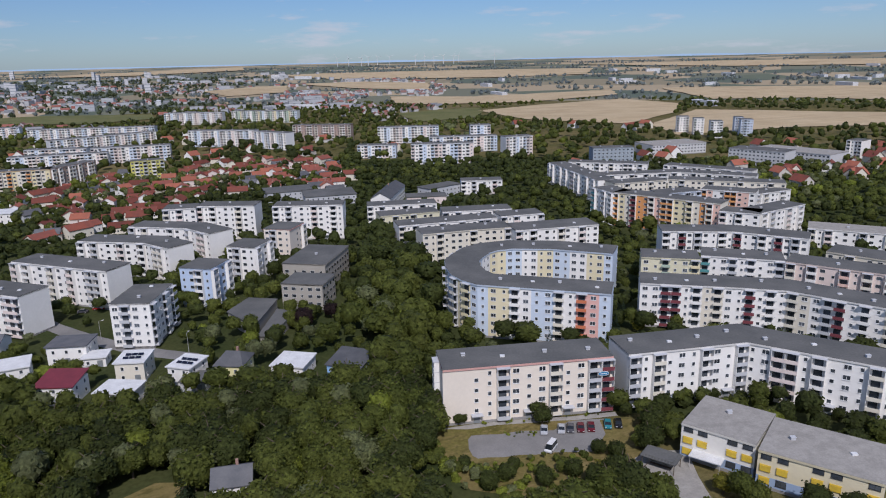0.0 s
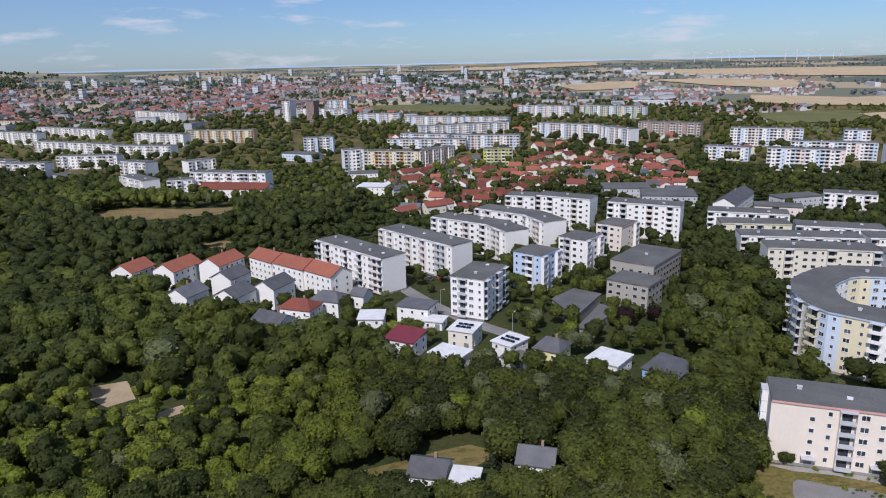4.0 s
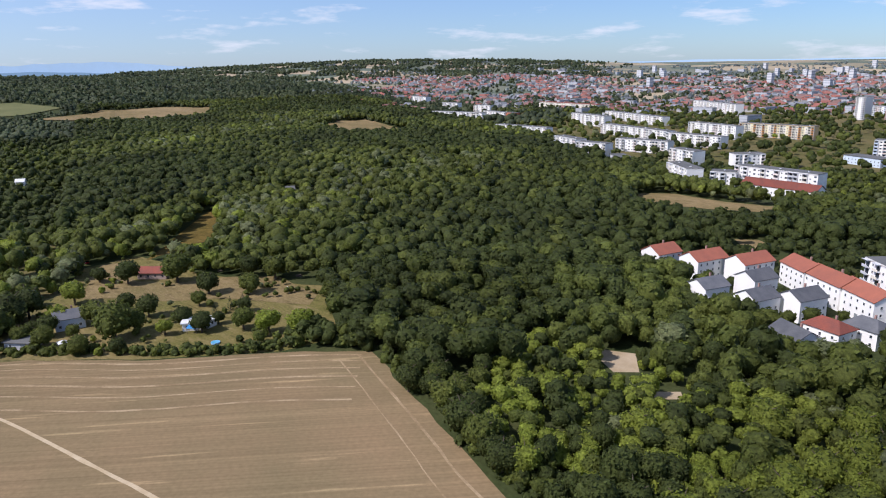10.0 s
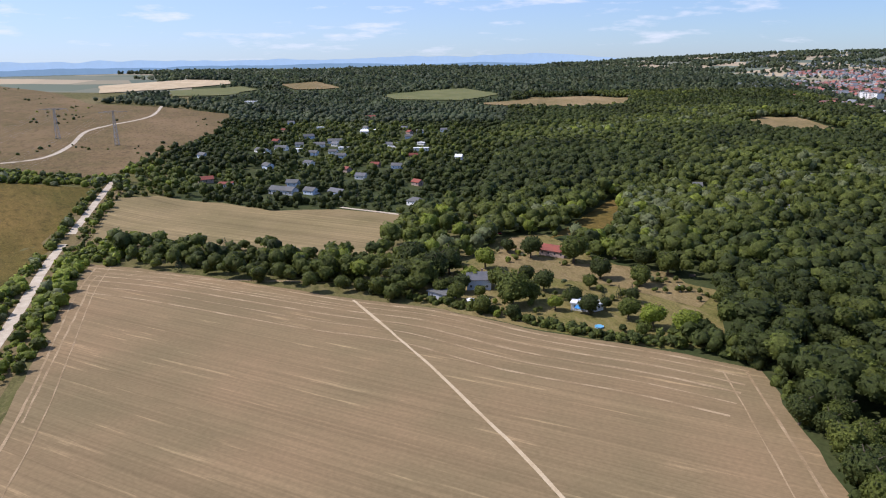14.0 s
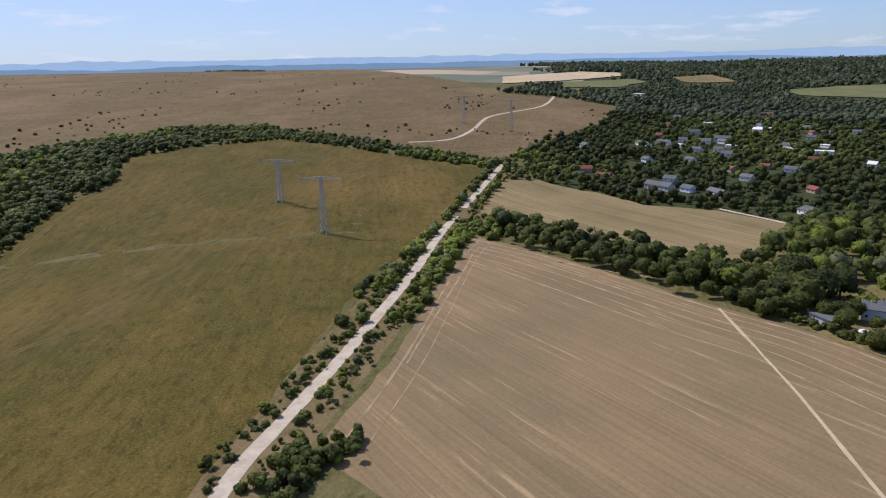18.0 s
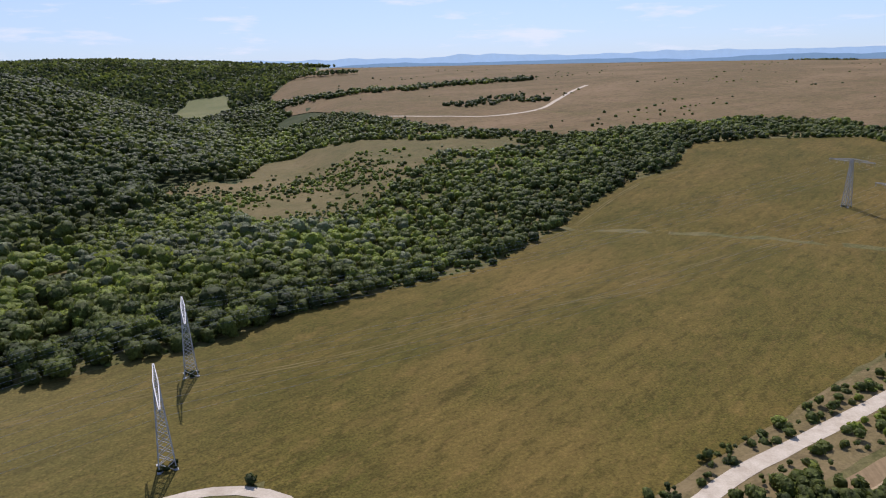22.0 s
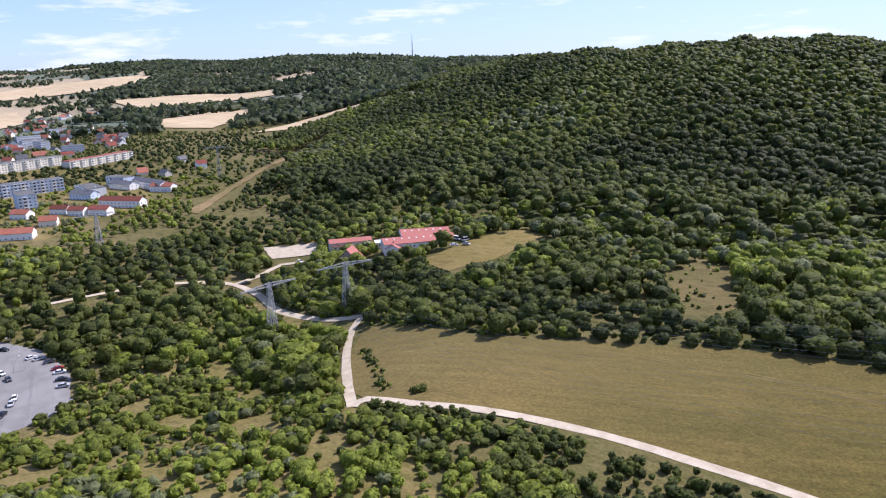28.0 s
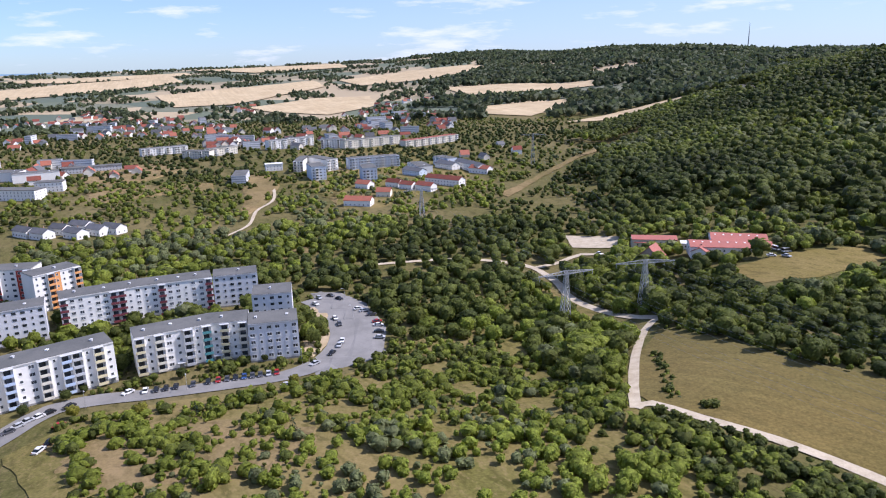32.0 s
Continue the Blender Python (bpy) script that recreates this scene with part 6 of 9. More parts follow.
house(-559.5, 44.2, 88.7, 11.1, 8, 3, "gable", BROWN, TILE_ORANGE, "brown allotment cabin with orange tiled roof", name="cabin", group="cabins")
house(-431.0, 106.2, 54.4, 6.0, 7, 4, "gable", GREY, ROOFING, "grey allotment cabin with grey felt roof", name="cabin", group="cabins")
house(-254.5, -64.1, 61.2, 9.2, 6, 2.6, "flat", GREY, ROOFING, "grey garden shed with grey felt roof", name="shed", group="sheds")
house(-846.3, -296.2, 85.8, 10.9, 7, 3, "gable", W, WHITE_ROOF, "white allotment cabin with white sheet roof", name="cabin", group="cabins")
house(-323.8, -26.6, 67.6, 12.8, 7, 2.8, "gable", BROWN, TILE, "brown allotment cabin with red tiled roof", name="cabin", group="cabins")
house(-508.8, 63.4, 89.3, 6.4, 7, 3, "gable", LIGHTB, ROOFING, "light blue allotment cabin with grey felt roof", name="cabin", group="cabins")
house(-1151.8, -614.6, 79.9, 21.9, 12, 4, "flat", W, WHITE_ROOF, "white allotment cabin with white sheet roof", name="cabin", group="cabins")
house(-614.2, 234.1, 57.2, 6.6, 7, 3, "gable", W, WHITE_ROOF, "white allotment cabin with white sheet roof", name="cabin", group="cabins")
house(-659.0, 218.2, 87.6, 5.9, 7, 3, "gable", W, WHITE_ROOF, "white allotment cabin with white sheet roof", name="cabin", group="cabins")
# more cabins of the same kinds between the orchard trees
cabin_rng = random.Random(12)
kinds_of_cabin = [house(-590.0, -262.0, 75, 8.5, 6.5, 2.9, "gable", W, SLATE, "white allotment cabin with dark tiled roof", name="cabin", group="cabins"),
                  house(-640.0, -250.0, 95, 9.0, 7, 2.8, "gable", LIGHTB, ROOFING, "light blue allotment cabin with grey felt roof", name="cabin", group="cabins"),
                  house(-560.0, -215.0, 60, 8.0, 6, 2.7, "gable", BROWN, TILE, "brown allotment cabin with red tiled roof", name="cabin", group="cabins"),
                  house(-700.0, -270.0, 85, 9.5, 6, 2.6, "flat", W, WHITE_ROOF, "white allotment cabin with white sheet roof", name="cabin", group="cabins")]
for k in range(27):
    r, a = cabin_rng.uniform(500, 1010), radians(cabin_rng.uniform(101, 122))
    x, y = -r * math.sin(a), r * math.cos(a)
    if any(inside(q, np.array([x]), np.array([y]))[0] for q in OPEN + FOOT):
        continue
    copy_thing(kinds_of_cabin[cabin_rng.choice((0, 0, 1, 1, 2, 3))], pose(x, y, float(height(x, y)), 0, 0, cabin_rng.uniform(50, 110)))
    FOOT.append([(x - 9, y - 8), (x + 34, y - 2), (x + 34, y + 12), (x - 9, y + 10)])
house(544.5, 60.0, -104.6, 21.8, 10, 5, "gable", W, TILE_ORANGE, "white detached house with orange tiled roof", group="houses")
house(623.4, 57.7, -124.2, 14.0, 10, 5, "gable", W, TILE_ORANGE, "white detached house with orange tiled roof", group="houses")
house(577.8, 36.6, -99.0, 11.9, 10, 5, "gable", CREAM, TILE_ORANGE, "cream detached house with orange tiled roof", group="houses")
house(627.9, 30.7, -124.3, 14.4, 9, 5, "gable", W, TILE, "white detached house with red tiled roof", group="houses")
house(613.8, 18.2, -124.9, 13.4, 9, 5, "gable", W, TILE, "white detached house with red tiled roof", group="houses")
house(608.4, 3.8, -129.4, 17.0, 9, 5, "gable", W, TILE, "white detached house with red tiled roof", group="houses")
house(637.9, -5.0, -129.0, 38.1, 10, 6.5, "gable", W, TILE, "white row house with red tiled roof", name="row_house", group="row houses")
house(737.4, -37.8, -155.5, 49.6, 10, 7, "gable", W, SLATE, "white row house with dark tiled roof", name="row_house", group="row houses")
house(699.8, -49.9, -131.0, 22.2, 10, 5, "gable", W, TILE_ORANGE, "white detached house with orange tiled roof", group="houses")
house(735.8, -16.9, -145.2, 29.2, 10, 6, "gable", W, SLATE, "white row house with dark tiled roof", name="row_house", group="row houses")
house(694.0, 16.7, -136.9, 24.4, 10, 6, "gable", LIGHTB, SLATE, "light blue detached house with dark tiled roof", group="houses")
house(473.7, 277.3, -121.0, 16.1, 9, 4.5, "gable", W, SLATE, "white detached house with dark tiled roof", group="houses")
house(465.1, 261.6, -117.0, 14.0, 9, 4.5, "gable", W, SLATE, "white detached house with dark tiled roof", group="houses")
house(477.4, 254.7, -112.5, 12.8, 9, 4.5, "gable", W, SLATE, "white detached house with dark tiled roof", group="houses")
house(465.5, 239.5, -121.7, 15.3, 9, 4.5, "gable", W, SLATE, "white detached house with dark tiled roof", group="houses")
house(486.5, 245.7, -110.9, 15.0, 9, 4.5, "gable", W, SLATE, "white detached house with dark tiled roof", group="houses")
house(473.9, 228.4, -122.5, 15.5, 9, 4.5, "gable", W, SLATE, "white detached house with dark tiled roof", group="houses")
house(476.0, 218.7, -117.4, 14.7, 9, 4.5, "gable", W, SLATE, "white detached house with dark tiled roof", group="houses")
house(761.9, 382.3, -66.6, 59.2, 14, 6, "flat", GREY, ROOFING, "grey school wing with grey felt roof", name="school_wing", group="school wings")
house(615.5, 378.1, -99.1, 47.8, 16, 9, "flat", W, ROOFING, "white school wing with grey felt roof", name="school_wing", group="school wings")
house(649.1, 352.1, -76.4, 23.4, 14, 9, "flat", W, ROOFING, "white school wing with grey felt roof", name="school_wing", group="school wings")
house(746.5, 162.0, -72.8, 17.6, 10, 7, "flat", W, WHITE_ROOF, "white detached house with white sheet roof", group="houses")
house(-33.9, 417.8, 81.9, 46.2, 12, 8, "gable", W, SLATE, "white hall with dark tiled roof", name="hall", group="halls")
house(-24.1, 425.3, 6.3, 24.5, 12, 7, "flat", PINKISH, ROOFING, "pink detached house with grey felt roof", group="houses")
house(-10.7, 452.4, 41.9, 27.9, 12, 7, "flat", GREY, ROOFING, "grey detached house with grey felt roof", group="houses")
house(153.7, 366.0, 30.8, 4.6, 8, 4, "gable", W, SLATE, "white detached house with dark tiled roof", group="houses")
house(-370.8, 346.5, 16.7, 49.7, 13, 8, "gable", W, TILE, "white row house with red tiled roof", name="row_house", group="row houses")
house(-278.1, 402.0, 14.3, 20.5, 16, 6, "flat", W, WHITE_ROOF, "white hall with white sheet roof", name="hall", group="halls")
house(-315.8, 448.6, 32.8, 21.8, 14, 6, "flat", W, ROOFING, "white hall with grey felt roof", name="hall", group="halls")
house(-449.7, 528.2, 0.4, 35.1, 16, 7, "flat", LIGHTB, ROOFING, "light blue hall with grey felt roof", name="hall", group="halls")
house(-560.4, 367.7, -15.9, 51.7, 12, 5, "flat", GREY, ROOFING, "grey hall with grey felt roof", name="hall", group="halls")
house(-117.3, 453.6, 20.8, 30.2, 22, 6, "flat", GREY, ROOFING, "grey greenhouse with grey felt roof", name="greenhouse", group="greenhouses")
house(-89.1, 437.9, 15.6, 32.5, 26, 6, "flat", GREY, ROOFING, "grey greenhouse with grey felt roof", name="greenhouse", group="greenhouses")
house(331.0, -133.1, -102.7, 38.4, 14, 3.4, "low", W, BARN_ROOF, "white long farm barn with pale red tiled roof", name="barn", group="barns")
house(339.2, -146.8, -106.8, 26.3, 16, 3.8, "low", W, BARN_ROOF, "white long farm barn with pale red tiled roof", name="barn", group="barns")
house(375.8, -117.7, -101.6, 23.8, 10, 3.5, "low", CREAM, BARN_ROOF, "cream long farm barn with pale red tiled roof", name="barn", group="barns")
house(374.9, -118.7, -104.2, 10.0, 6, 2.8, "low", CREAM, BARN_ROOF, "cream garden shed with pale red tiled roof", name="shed", group="sheds")
house(335.9, -119.2, -37.4, 9.7, 11, 3.2, "steep", BROWN, BARN_ROOF, "brown farmhouse with pale red tiled roof", name="farmhouse", group="farmhouses")
house(325.4, -139.5, -39.1, 6.2, 8, 3.6, "gable", W, BARN_ROOF, "white farmhouse with pale red tiled roof", name="farmhouse", group="farmhouses")
house(353.4, -136.8, -108.0, 4.3, 6, 3, "flat", W, WHITE_ROOF, "white garden shed with white sheet roof", name="shed", group="sheds")
# low school hall with a stepped roof beside the concrete school
for ring, h in (([(-78.1, 234.0), (-65.0, 219.7), (-63.5, 246.2), (-74.5, 248.2)], 4.5), ([(-62.2, 212.7), (-57.2, 212.3), (-55.0, 235.5), (-61.5, 237.6)], 3.6)):
    hall = thing("sports_hall", pose(ring[0][0], ring[0][1], 0), "low flat sports hall with grey felt roof", "sports hall", "school halls")
    loc = [(x - ring[0][0], y - ring[0][1]) for x, y in ring]
    part("wall", Shape().prism(loc, -1, h), paint((0.36, 0.34, 0.31)), hall)
    mid = (sum(p[0] for p in loc) / 4, sum(p[1] for p in loc) / 4)
    part("roof", Shape().prism([(mid[0] + (x - mid[0]) * 1.04, mid[1] + (y - mid[1]) * 1.04) for x, y in loc], h + 0.003, h + 0.4), ROOFING, hall)
    FOOT.append([(mid[0] + ring[0][0] + (x - mid[0]) * 1.2, mid[1] + ring[0][1] + (y - mid[1]) * 1.2) for x, y in loc])

# the old village: red tiled houses, six patterns repeated
PATTERNS = ((11, 8, 4.2, W, TILE), (13, 9, 4.8, CREAM, TILE), (9, 8, 5.2, W, TILE_ORANGE), (16, 8, 3.6, CREAM, TILE), (10, 9, 4.6, PINKISH, TILE_ORANGE), (12, 8, 4.0, GREY, SLATE))
village_rng = random.Random(5)
VILLAGE = [(-284, 461), (-295, 551), (-278, 583), (-233, 542), (-227, 613), (-218, 663), (-95, 626), (-66, 509), (-72, 467), (-122, 483), (-166, 449), (-172, 401), (-187, 351), (-218, 348)]
vx, vy = np.meshgrid(np.arange(-300, -60, 17.0), np.arange(345, 670, 16.0))
vx, vy = vx.ravel() + rng.uniform(-4, 4, vx.size), vy.ravel() + rng.uniform(-4, 4, vy.size)
ok = inside(VILLAGE, vx, vy)
for q in FOOT:
    ok &= ~inside(q, vx, vy)
SPOTS = list(zip(vx[ok], vy[ok]))
first = {}
for x, y in SPOTS:
    if village_rng.random() < 0.2:
        continue
    k = village_rng.choice((0, 0, 1, 1, 2, 3, 3, 4, 5))
    w, d, e, wall, roof = PATTERNS[k]
    turn = village_rng.choice((12, 16, 100, 106, 20, 60)) + village_rng.uniform(-6, 6)
    if k in first:
        ob = copy_thing(first[k], pose(x, y, 0, 0, 0, turn))
        FOOT.append([(x - 3, y - 3), (x + 8, y - 3), (x + 8, y + 8), (x - 3, y + 8)])
    else:
        first[k] = house(x, y, turn, w, d, e, "gable", wall, roof, "village house with steep %s roof" % ("dark" if roof is SLATE else "red tiled"), group="village houses")


def quarter(name, label, x, y, walls, roofs, big=(9, 16), tall=(4, 7)):
    """Distant houses with pitched roofs, too far off to tell apart: one mesh of walls and one of roofs."""
    n = len(x)
    a = rng.choice(np.radians([10, 25, 100, 115, 60]), n) + rng.uniform(-0.1, 0.1, n)
    w, d, h = rng.uniform(*big, n) / 2, rng.uniform(8, 11, n) / 2, rng.uniform(*tall, n)
    z = height(x, y) - 1
    co, si = np.cos(a), np.sin(a)

    def at(u, v, up):
        return np.stack([x + u * w * co - v * d * si, y + u * w * si + v * d * co, z + up], -1)
    rise = h + d * 0.9
    wq, rq = [], []
    for u0, v0, u1, v1 in ((-1, -1, 1, -1), (1, -1, 1, 1), (1, 1, -1, 1), (-1, 1, -1, -1)):
        wq.append(np.stack([at(u0, v0, 0 * h), at(u1, v1, 0 * h), at(u1, v1, h), at(u0, v0, h)], 1))
    for u in (-1, 1):
        wq.append(np.stack([at(u, -1, h), at(u, 1, h), at(u, 0.01, rise), at(u, -0.01, rise)], 1))
    rq.append(np.stack([at(-1.08, -1.1, h), at(1.08, -1.1, h), at(1.08, 0, rise + 0.2), at(-1.08, 0, rise + 0.2)], 1))
    rq.append(np.stack([at(1.08, 1.1, h), at(-1.08, 1.1, h), at(-1.08, 0, rise + 0.2), at(1.08, 0, rise + 0.2)], 1))
    for k, mt in enumerate(walls):
        sel = np.arange(n) % len(walls) == k
        tagged(new(name, grid_mesh(name, np.concatenate([q[sel] for q in wq]), mt)), label, "houses", "", "stuff")
    for k, mt in enumerate(roofs):
        sel = np.arange(n) % len(roofs) == k
        tagged(new(name + "_roofs", grid_mesh(name, np.concatenate([q[sel] for q in rq]), mt)), label, "houses", "", "stuff")


def boxes(name, label, x, y, mt, roof, big, tall):
    """Distant flat-roofed slabs with rows of windows as dark bands."""
    n = len(x)
    a = rng.choice(np.radians([8, 20, 98, 110]), n)
    w, d, h = rng.uniform(*big, n) / 2, rng.uniform(9, 14, n) / 2, rng.uniform(*tall, n)
    z = height(x, y)
    co, si = np.cos(a), np.sin(a)

    def at(u, v, up):
        return np.stack([x + u * w * co - v * d * si, y + u * w * si + v * d * co, z + up], -1)
    wq, gq = [], []
    for u0, v0, u1, v1 in ((-1, -1, 1, -1), (1, -1, 1, 1), (1, 1, -1, 1), (-1, 1, -1, -1)):
        wq.append(np.stack([at(u0, v0, -3 + 0 * h), at(u1, v1, -3 + 0 * h), at(u1, v1, h), at(u0, v0, h)], 1))
        for s in range(4):
            lo = h * (s + 0.35) / 4
            k = 1.004
            gq.append(np.stack([at(u0 * k, v0 * k, lo), at(u1 * k, v1 * k, lo), at(u1 * k, v1 * k, lo + h * 0.08), at(u0 * k, v0 * k, lo + h * 0.08)], 1))
    tagged(new(name, grid_mesh(name, np.concatenate(wq), mt)), label, "buildings", "", "stuff")
    tagged(new(name + "_windows", grid_mesh(name, np.concatenate(gq), paint((0.34, 0.36, 0.39)))), label, "buildings", "", "stuff")
    tagged(new(name + "_roofs", grid_mesh(name, np.stack([at(-1, -1, h + 0.05), at(1, -1, h + 0.05), at(1, 1, h + 0.05), at(-1, 1, h + 0.05)], 1), roof)), label, "buildings", "", "stuff")


def sector(n, a0, a1, r0, r1, clump=None):
    """Places in a sector, thinned to quarters of a town."""
    r = np.sqrt(rng.uniform(r0 ** 2, r1 ** 2, n))
    a = np.radians(rng.uniform(a0, a1, n))
    x, y = -r * np.sin(a), r * np.cos(a)
    if clump is not None:
        v = np.sin(x * 0.011 + 2 * np.sin(y * 0.007)) + np.sin(y * 0.012 + 2 * np.sin(x * 0.006))
        x, y = x[v > clump], y[v > clump]
    ok = np.ones(len(x), bool)
    for poly in OPEN + FOOT:
        ok &= ~inside(poly, x, y)
    return x[ok], y[ok]


PALE = [paint(W), paint(CREAM), paint((0.6, 0.56, 0.5))]
# far quarters: greyed walls and paled roofs carry the haze in their colour
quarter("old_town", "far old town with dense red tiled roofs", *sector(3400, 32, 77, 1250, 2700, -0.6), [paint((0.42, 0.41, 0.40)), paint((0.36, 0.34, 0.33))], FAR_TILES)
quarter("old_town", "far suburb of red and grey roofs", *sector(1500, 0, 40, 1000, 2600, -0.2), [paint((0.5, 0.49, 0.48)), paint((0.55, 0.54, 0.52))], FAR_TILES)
quarter("suburb", "suburban houses with red roofs between trees", *sector(240, -35, 36, 520, 1000, 0.4), PALE, [TILE, TILE_ORANGE])
quarter("western_village", "western village of red roofs", *sector(560, 267, 302, 980, 1900, -0.2), PALE, [TILE, TILE, TILE_ORANGE, SLATE])
quarter("western_village", "western hamlet of red roofs", *sector(110, 262, 300, 780, 1050, 0.2), PALE, [TILE, TILE_ORANGE, SLATE])
boxes("far_blocks", "far pale apartment and office slabs", *sector(420, 5, 64, 1050, 3200, -0.2), paint((0.48, 0.49, 0.51)), ROOFING, (14, 44), (8, 13))
boxes("far_towers", "far pale tower blocks", *sector(34, 22, 55, 2000, 3400), paint((0.60, 0.60, 0.61)), ROOFING, (14, 20), (22, 34))
boxes("far_works", "far white industrial halls", *sector(130, -34, 30, 1000, 3000, -0.2), paint((0.72, 0.72, 0.72)), WHITE_ROOF, (20, 70), (6, 11))
boxes("far_blocks", "far pale buildings in the west", *sector(60, 270, 302, 700, 1500, 0.0), paint((0.66, 0.67, 0.68)), ROOFING, (20, 40), (8, 13))


# ---- pylons and cables ----
PYLON_SHRUBS = []  # rough growth that the mowers leave between the feet


def pylon(x, y, tall, turn, label):
    ob = thing("pylon", pose(x, y, float(height(x, y)) - 0.2, 0, 0, turn), label, "pylon", "high-voltage pylons")
    foot, neck = 1.9, 0.55

    def corner(k, z):
        s = foot + (neck - foot) * min(1.0, z / (tall * 0.86))
        return Vector((s * (1 if k in (0, 3) else -1), s * (1 if k in (0, 1) else -1), z))
    for k in range(4):
        part("leg", Shape().bar(corner(k, 0), corner(k, tall), 0.22), METAL, ob)
    levels = [tall * (1 - (1 - i / 11) ** 1.25) for i in range(12)]
    for k in range(4):
        sh = Shape()
        for a, b in zip(levels[:-1], levels[1:]):
            sh.bar(corner(k, a), corner((k + 1) % 4, b), 0.12).bar(corner((k + 1) % 4, a), corner(k, b), 0.12)
        part("lattice", sh, METAL, ob)
    arm = Shape()
    half, z = 13.0, tall - 1.2
    for s in (-1, 1):
        for side in (-0.55, 0.55):
            arm.bar((0, side, z), (s * half, side * 0.25, z + 0.25), 0.15).bar((0, side, z + 1.5), (s * half, side * 0.25, z + 0.4), 0.15)
        for i in range(9):
            u, v = i / 9, (i + 1) / 9
            for side in (-0.55, 0.55):
                arm.bar((s * half * u, side * (1 - 0.75 * u), z + 0.25 * u), (s * half * v, side * (1 - 0.75 * v), z + 1.5 - 1.1 * v), 0.09)
            arm.bar((s * half * u, -0.55 * (1 - 0.75 * u), z + 0.25 * u), (s * half * v, 0.55 * (1 - 0.75 * v), z + 0.25 * v), 0.09)
    part("crossarm", arm, METAL, ob)
    for u in (-12.6, -8.4, -4.2, 4.2, 8.4, 12.6):
        part("insulator", Shape().tube((u, 0, z + 0.2), (u, 0, z - 1.5), 0.1, 0.1, 6), paint((0.35, 0.36, 0.36)), ob)
    for fx_ in (-1.9, 1.9):
        for fy_ in (-1.9, 1.9):
            part("footing", Shape().box(fx_ - 0.45, fx_ + 0.45, fy_ - 0.45, fy_ + 0.45, -0.6, 0.4), paint((0.42, 0.41, 0.39)), ob)
    sx_, sy_ = x + rng.uniform(-2.2, 2.2, 9), y + rng.uniform(-2.2, 2.2, 9)
    PYLON_SHRUBS.append((sx_, sy_))
    return ob, [ob.matrix_basis @ Vector((u, 0, z - 1.5)) for u in (-12.6, -8.4, -4.2, 4.2, 8.4, 12.6)]


def power_line(places):
    """A row of pylons with sagging cables between them."""
    ends = []
    for i, (x, y, tall) in enumerate(places):
        a, b = places[max(i - 1, 0)], places[min(i + 1, len(places) - 1)]
        turn = math.degrees(math.atan2(b[1] - a[1], b[0] - a[0])) + 90
        if abs(x - 60) < 8:  # these two stand square to the meadow path
            turn = math.degrees(math.atan2(y, x))
        ends.append(pylon(x, y, tall, turn, "grey steel lattice pylon with one wide crossarm")[1])
    for a, b in zip(ends[:-1], ends[1:]):
        for p, q in zip(a, b):
            pts = [p.lerp(q, k / 14) - Vector((0, 0, 4 * 5.5 * (k / 14) * (1 - k / 14))) for k in range(15)]
            side = (q - p).cross(Vector((0, 0, 1))).normalized() * 0.016
            sh = Shape().add([c + o for c in pts for o in (side, Vector((0, 0, 0.028)), -side)], [(3 * k + j, 3 * k + (j + 1) % 3, 3 * k + 3 + (j + 1) % 3, 3 * k + 3 + j) for k in range(14) for j in range(3)])
            tagged(new("cable", sh.mesh("cable", METAL)), "thin sagging steel power cable between pylons", "cable", "power cables")


power_line([(492, -1, 22), (277.6, -59.8, 23), (56.8, -148.8, 22), (-227.6, -301, 31), (-607, -464, 34)])
power_line([(730, -119, 34), (277.4, -92.8, 21), (65.5, -200, 22), (-249.8, -373.2, 27), (-612, -535, 31)])


# ---- cars ----
TYRE = mat("tyre", (0.02, 0.02, 0.02), rough=0.9)
CAR_GLASS = mat("car_glass", (0.02, 0.025, 0.03), rough=0.08)
LAMP = mat("car_lamp", (0.6, 0.6, 0.58), rough=0.2)
TAIL = mat("tail_lamp", (0.3, 0.01, 0.01), rough=0.3)
CAR_MESH = {}
for k in range(2):
    top = 1.45 if k == 0 else 2.1
    lower, cabin, roofp = Shape(), Shape(), Shape()
    side = [(-2.1, 0.35), (-2.15, 0.7), (-1.3 if k == 0 else -1.75, 0.92), (1.5, 0.95), (2.1, 0.85), (2.12, 0.35)]
    n = len(side)
    lower.add([(x, -0.86, z) for x, z in side] + [(x, 0.86, z) for x, z in side],
              [tuple(range(n)), tuple(range(2 * n - 1, n - 1, -1))] + [(i, n + i, n + (i + 1) % n, (i + 1) % n) for i in range(n)])
    f0, f1, r0, r1 = (-1.2, -0.5, 1.0, 1.75) if k == 0 else (-1.7, -1.25, 1.9, 2.0)
    cabin.add([(f0, -0.8, 0.9), (r1, -0.8, 0.9), (r1, 0.8, 0.9), (f0, 0.8, 0.9), (f1, -0.66, top - 0.05), (r0, -0.66, top - 0.05), (r0, 0.66, top - 0.05), (f1, 0.66, top - 0.05)],
              [(4, 5, 6, 7), (0, 1, 5, 4), (1, 2, 6, 5), (2, 3, 7, 6), (3, 0, 4, 7)])
    roofp.box(f1, r0, -0.67, 0.67, top - 0.05, top + 0.02)
    CAR_MESH[k] = (lower, cabin.mesh("cabin", CAR_GLASS), roofp)
WHEEL = Shape().tube((0, -0.1, 0), (0, 0.1, 0), 0.32, 0.32, 12).mesh("wheel", TYRE)
HUB = Shape().tube((0, -0.11, 0), (0, 0.11, 0), 0.17, 0.17, 8).mesh("rim", METAL)
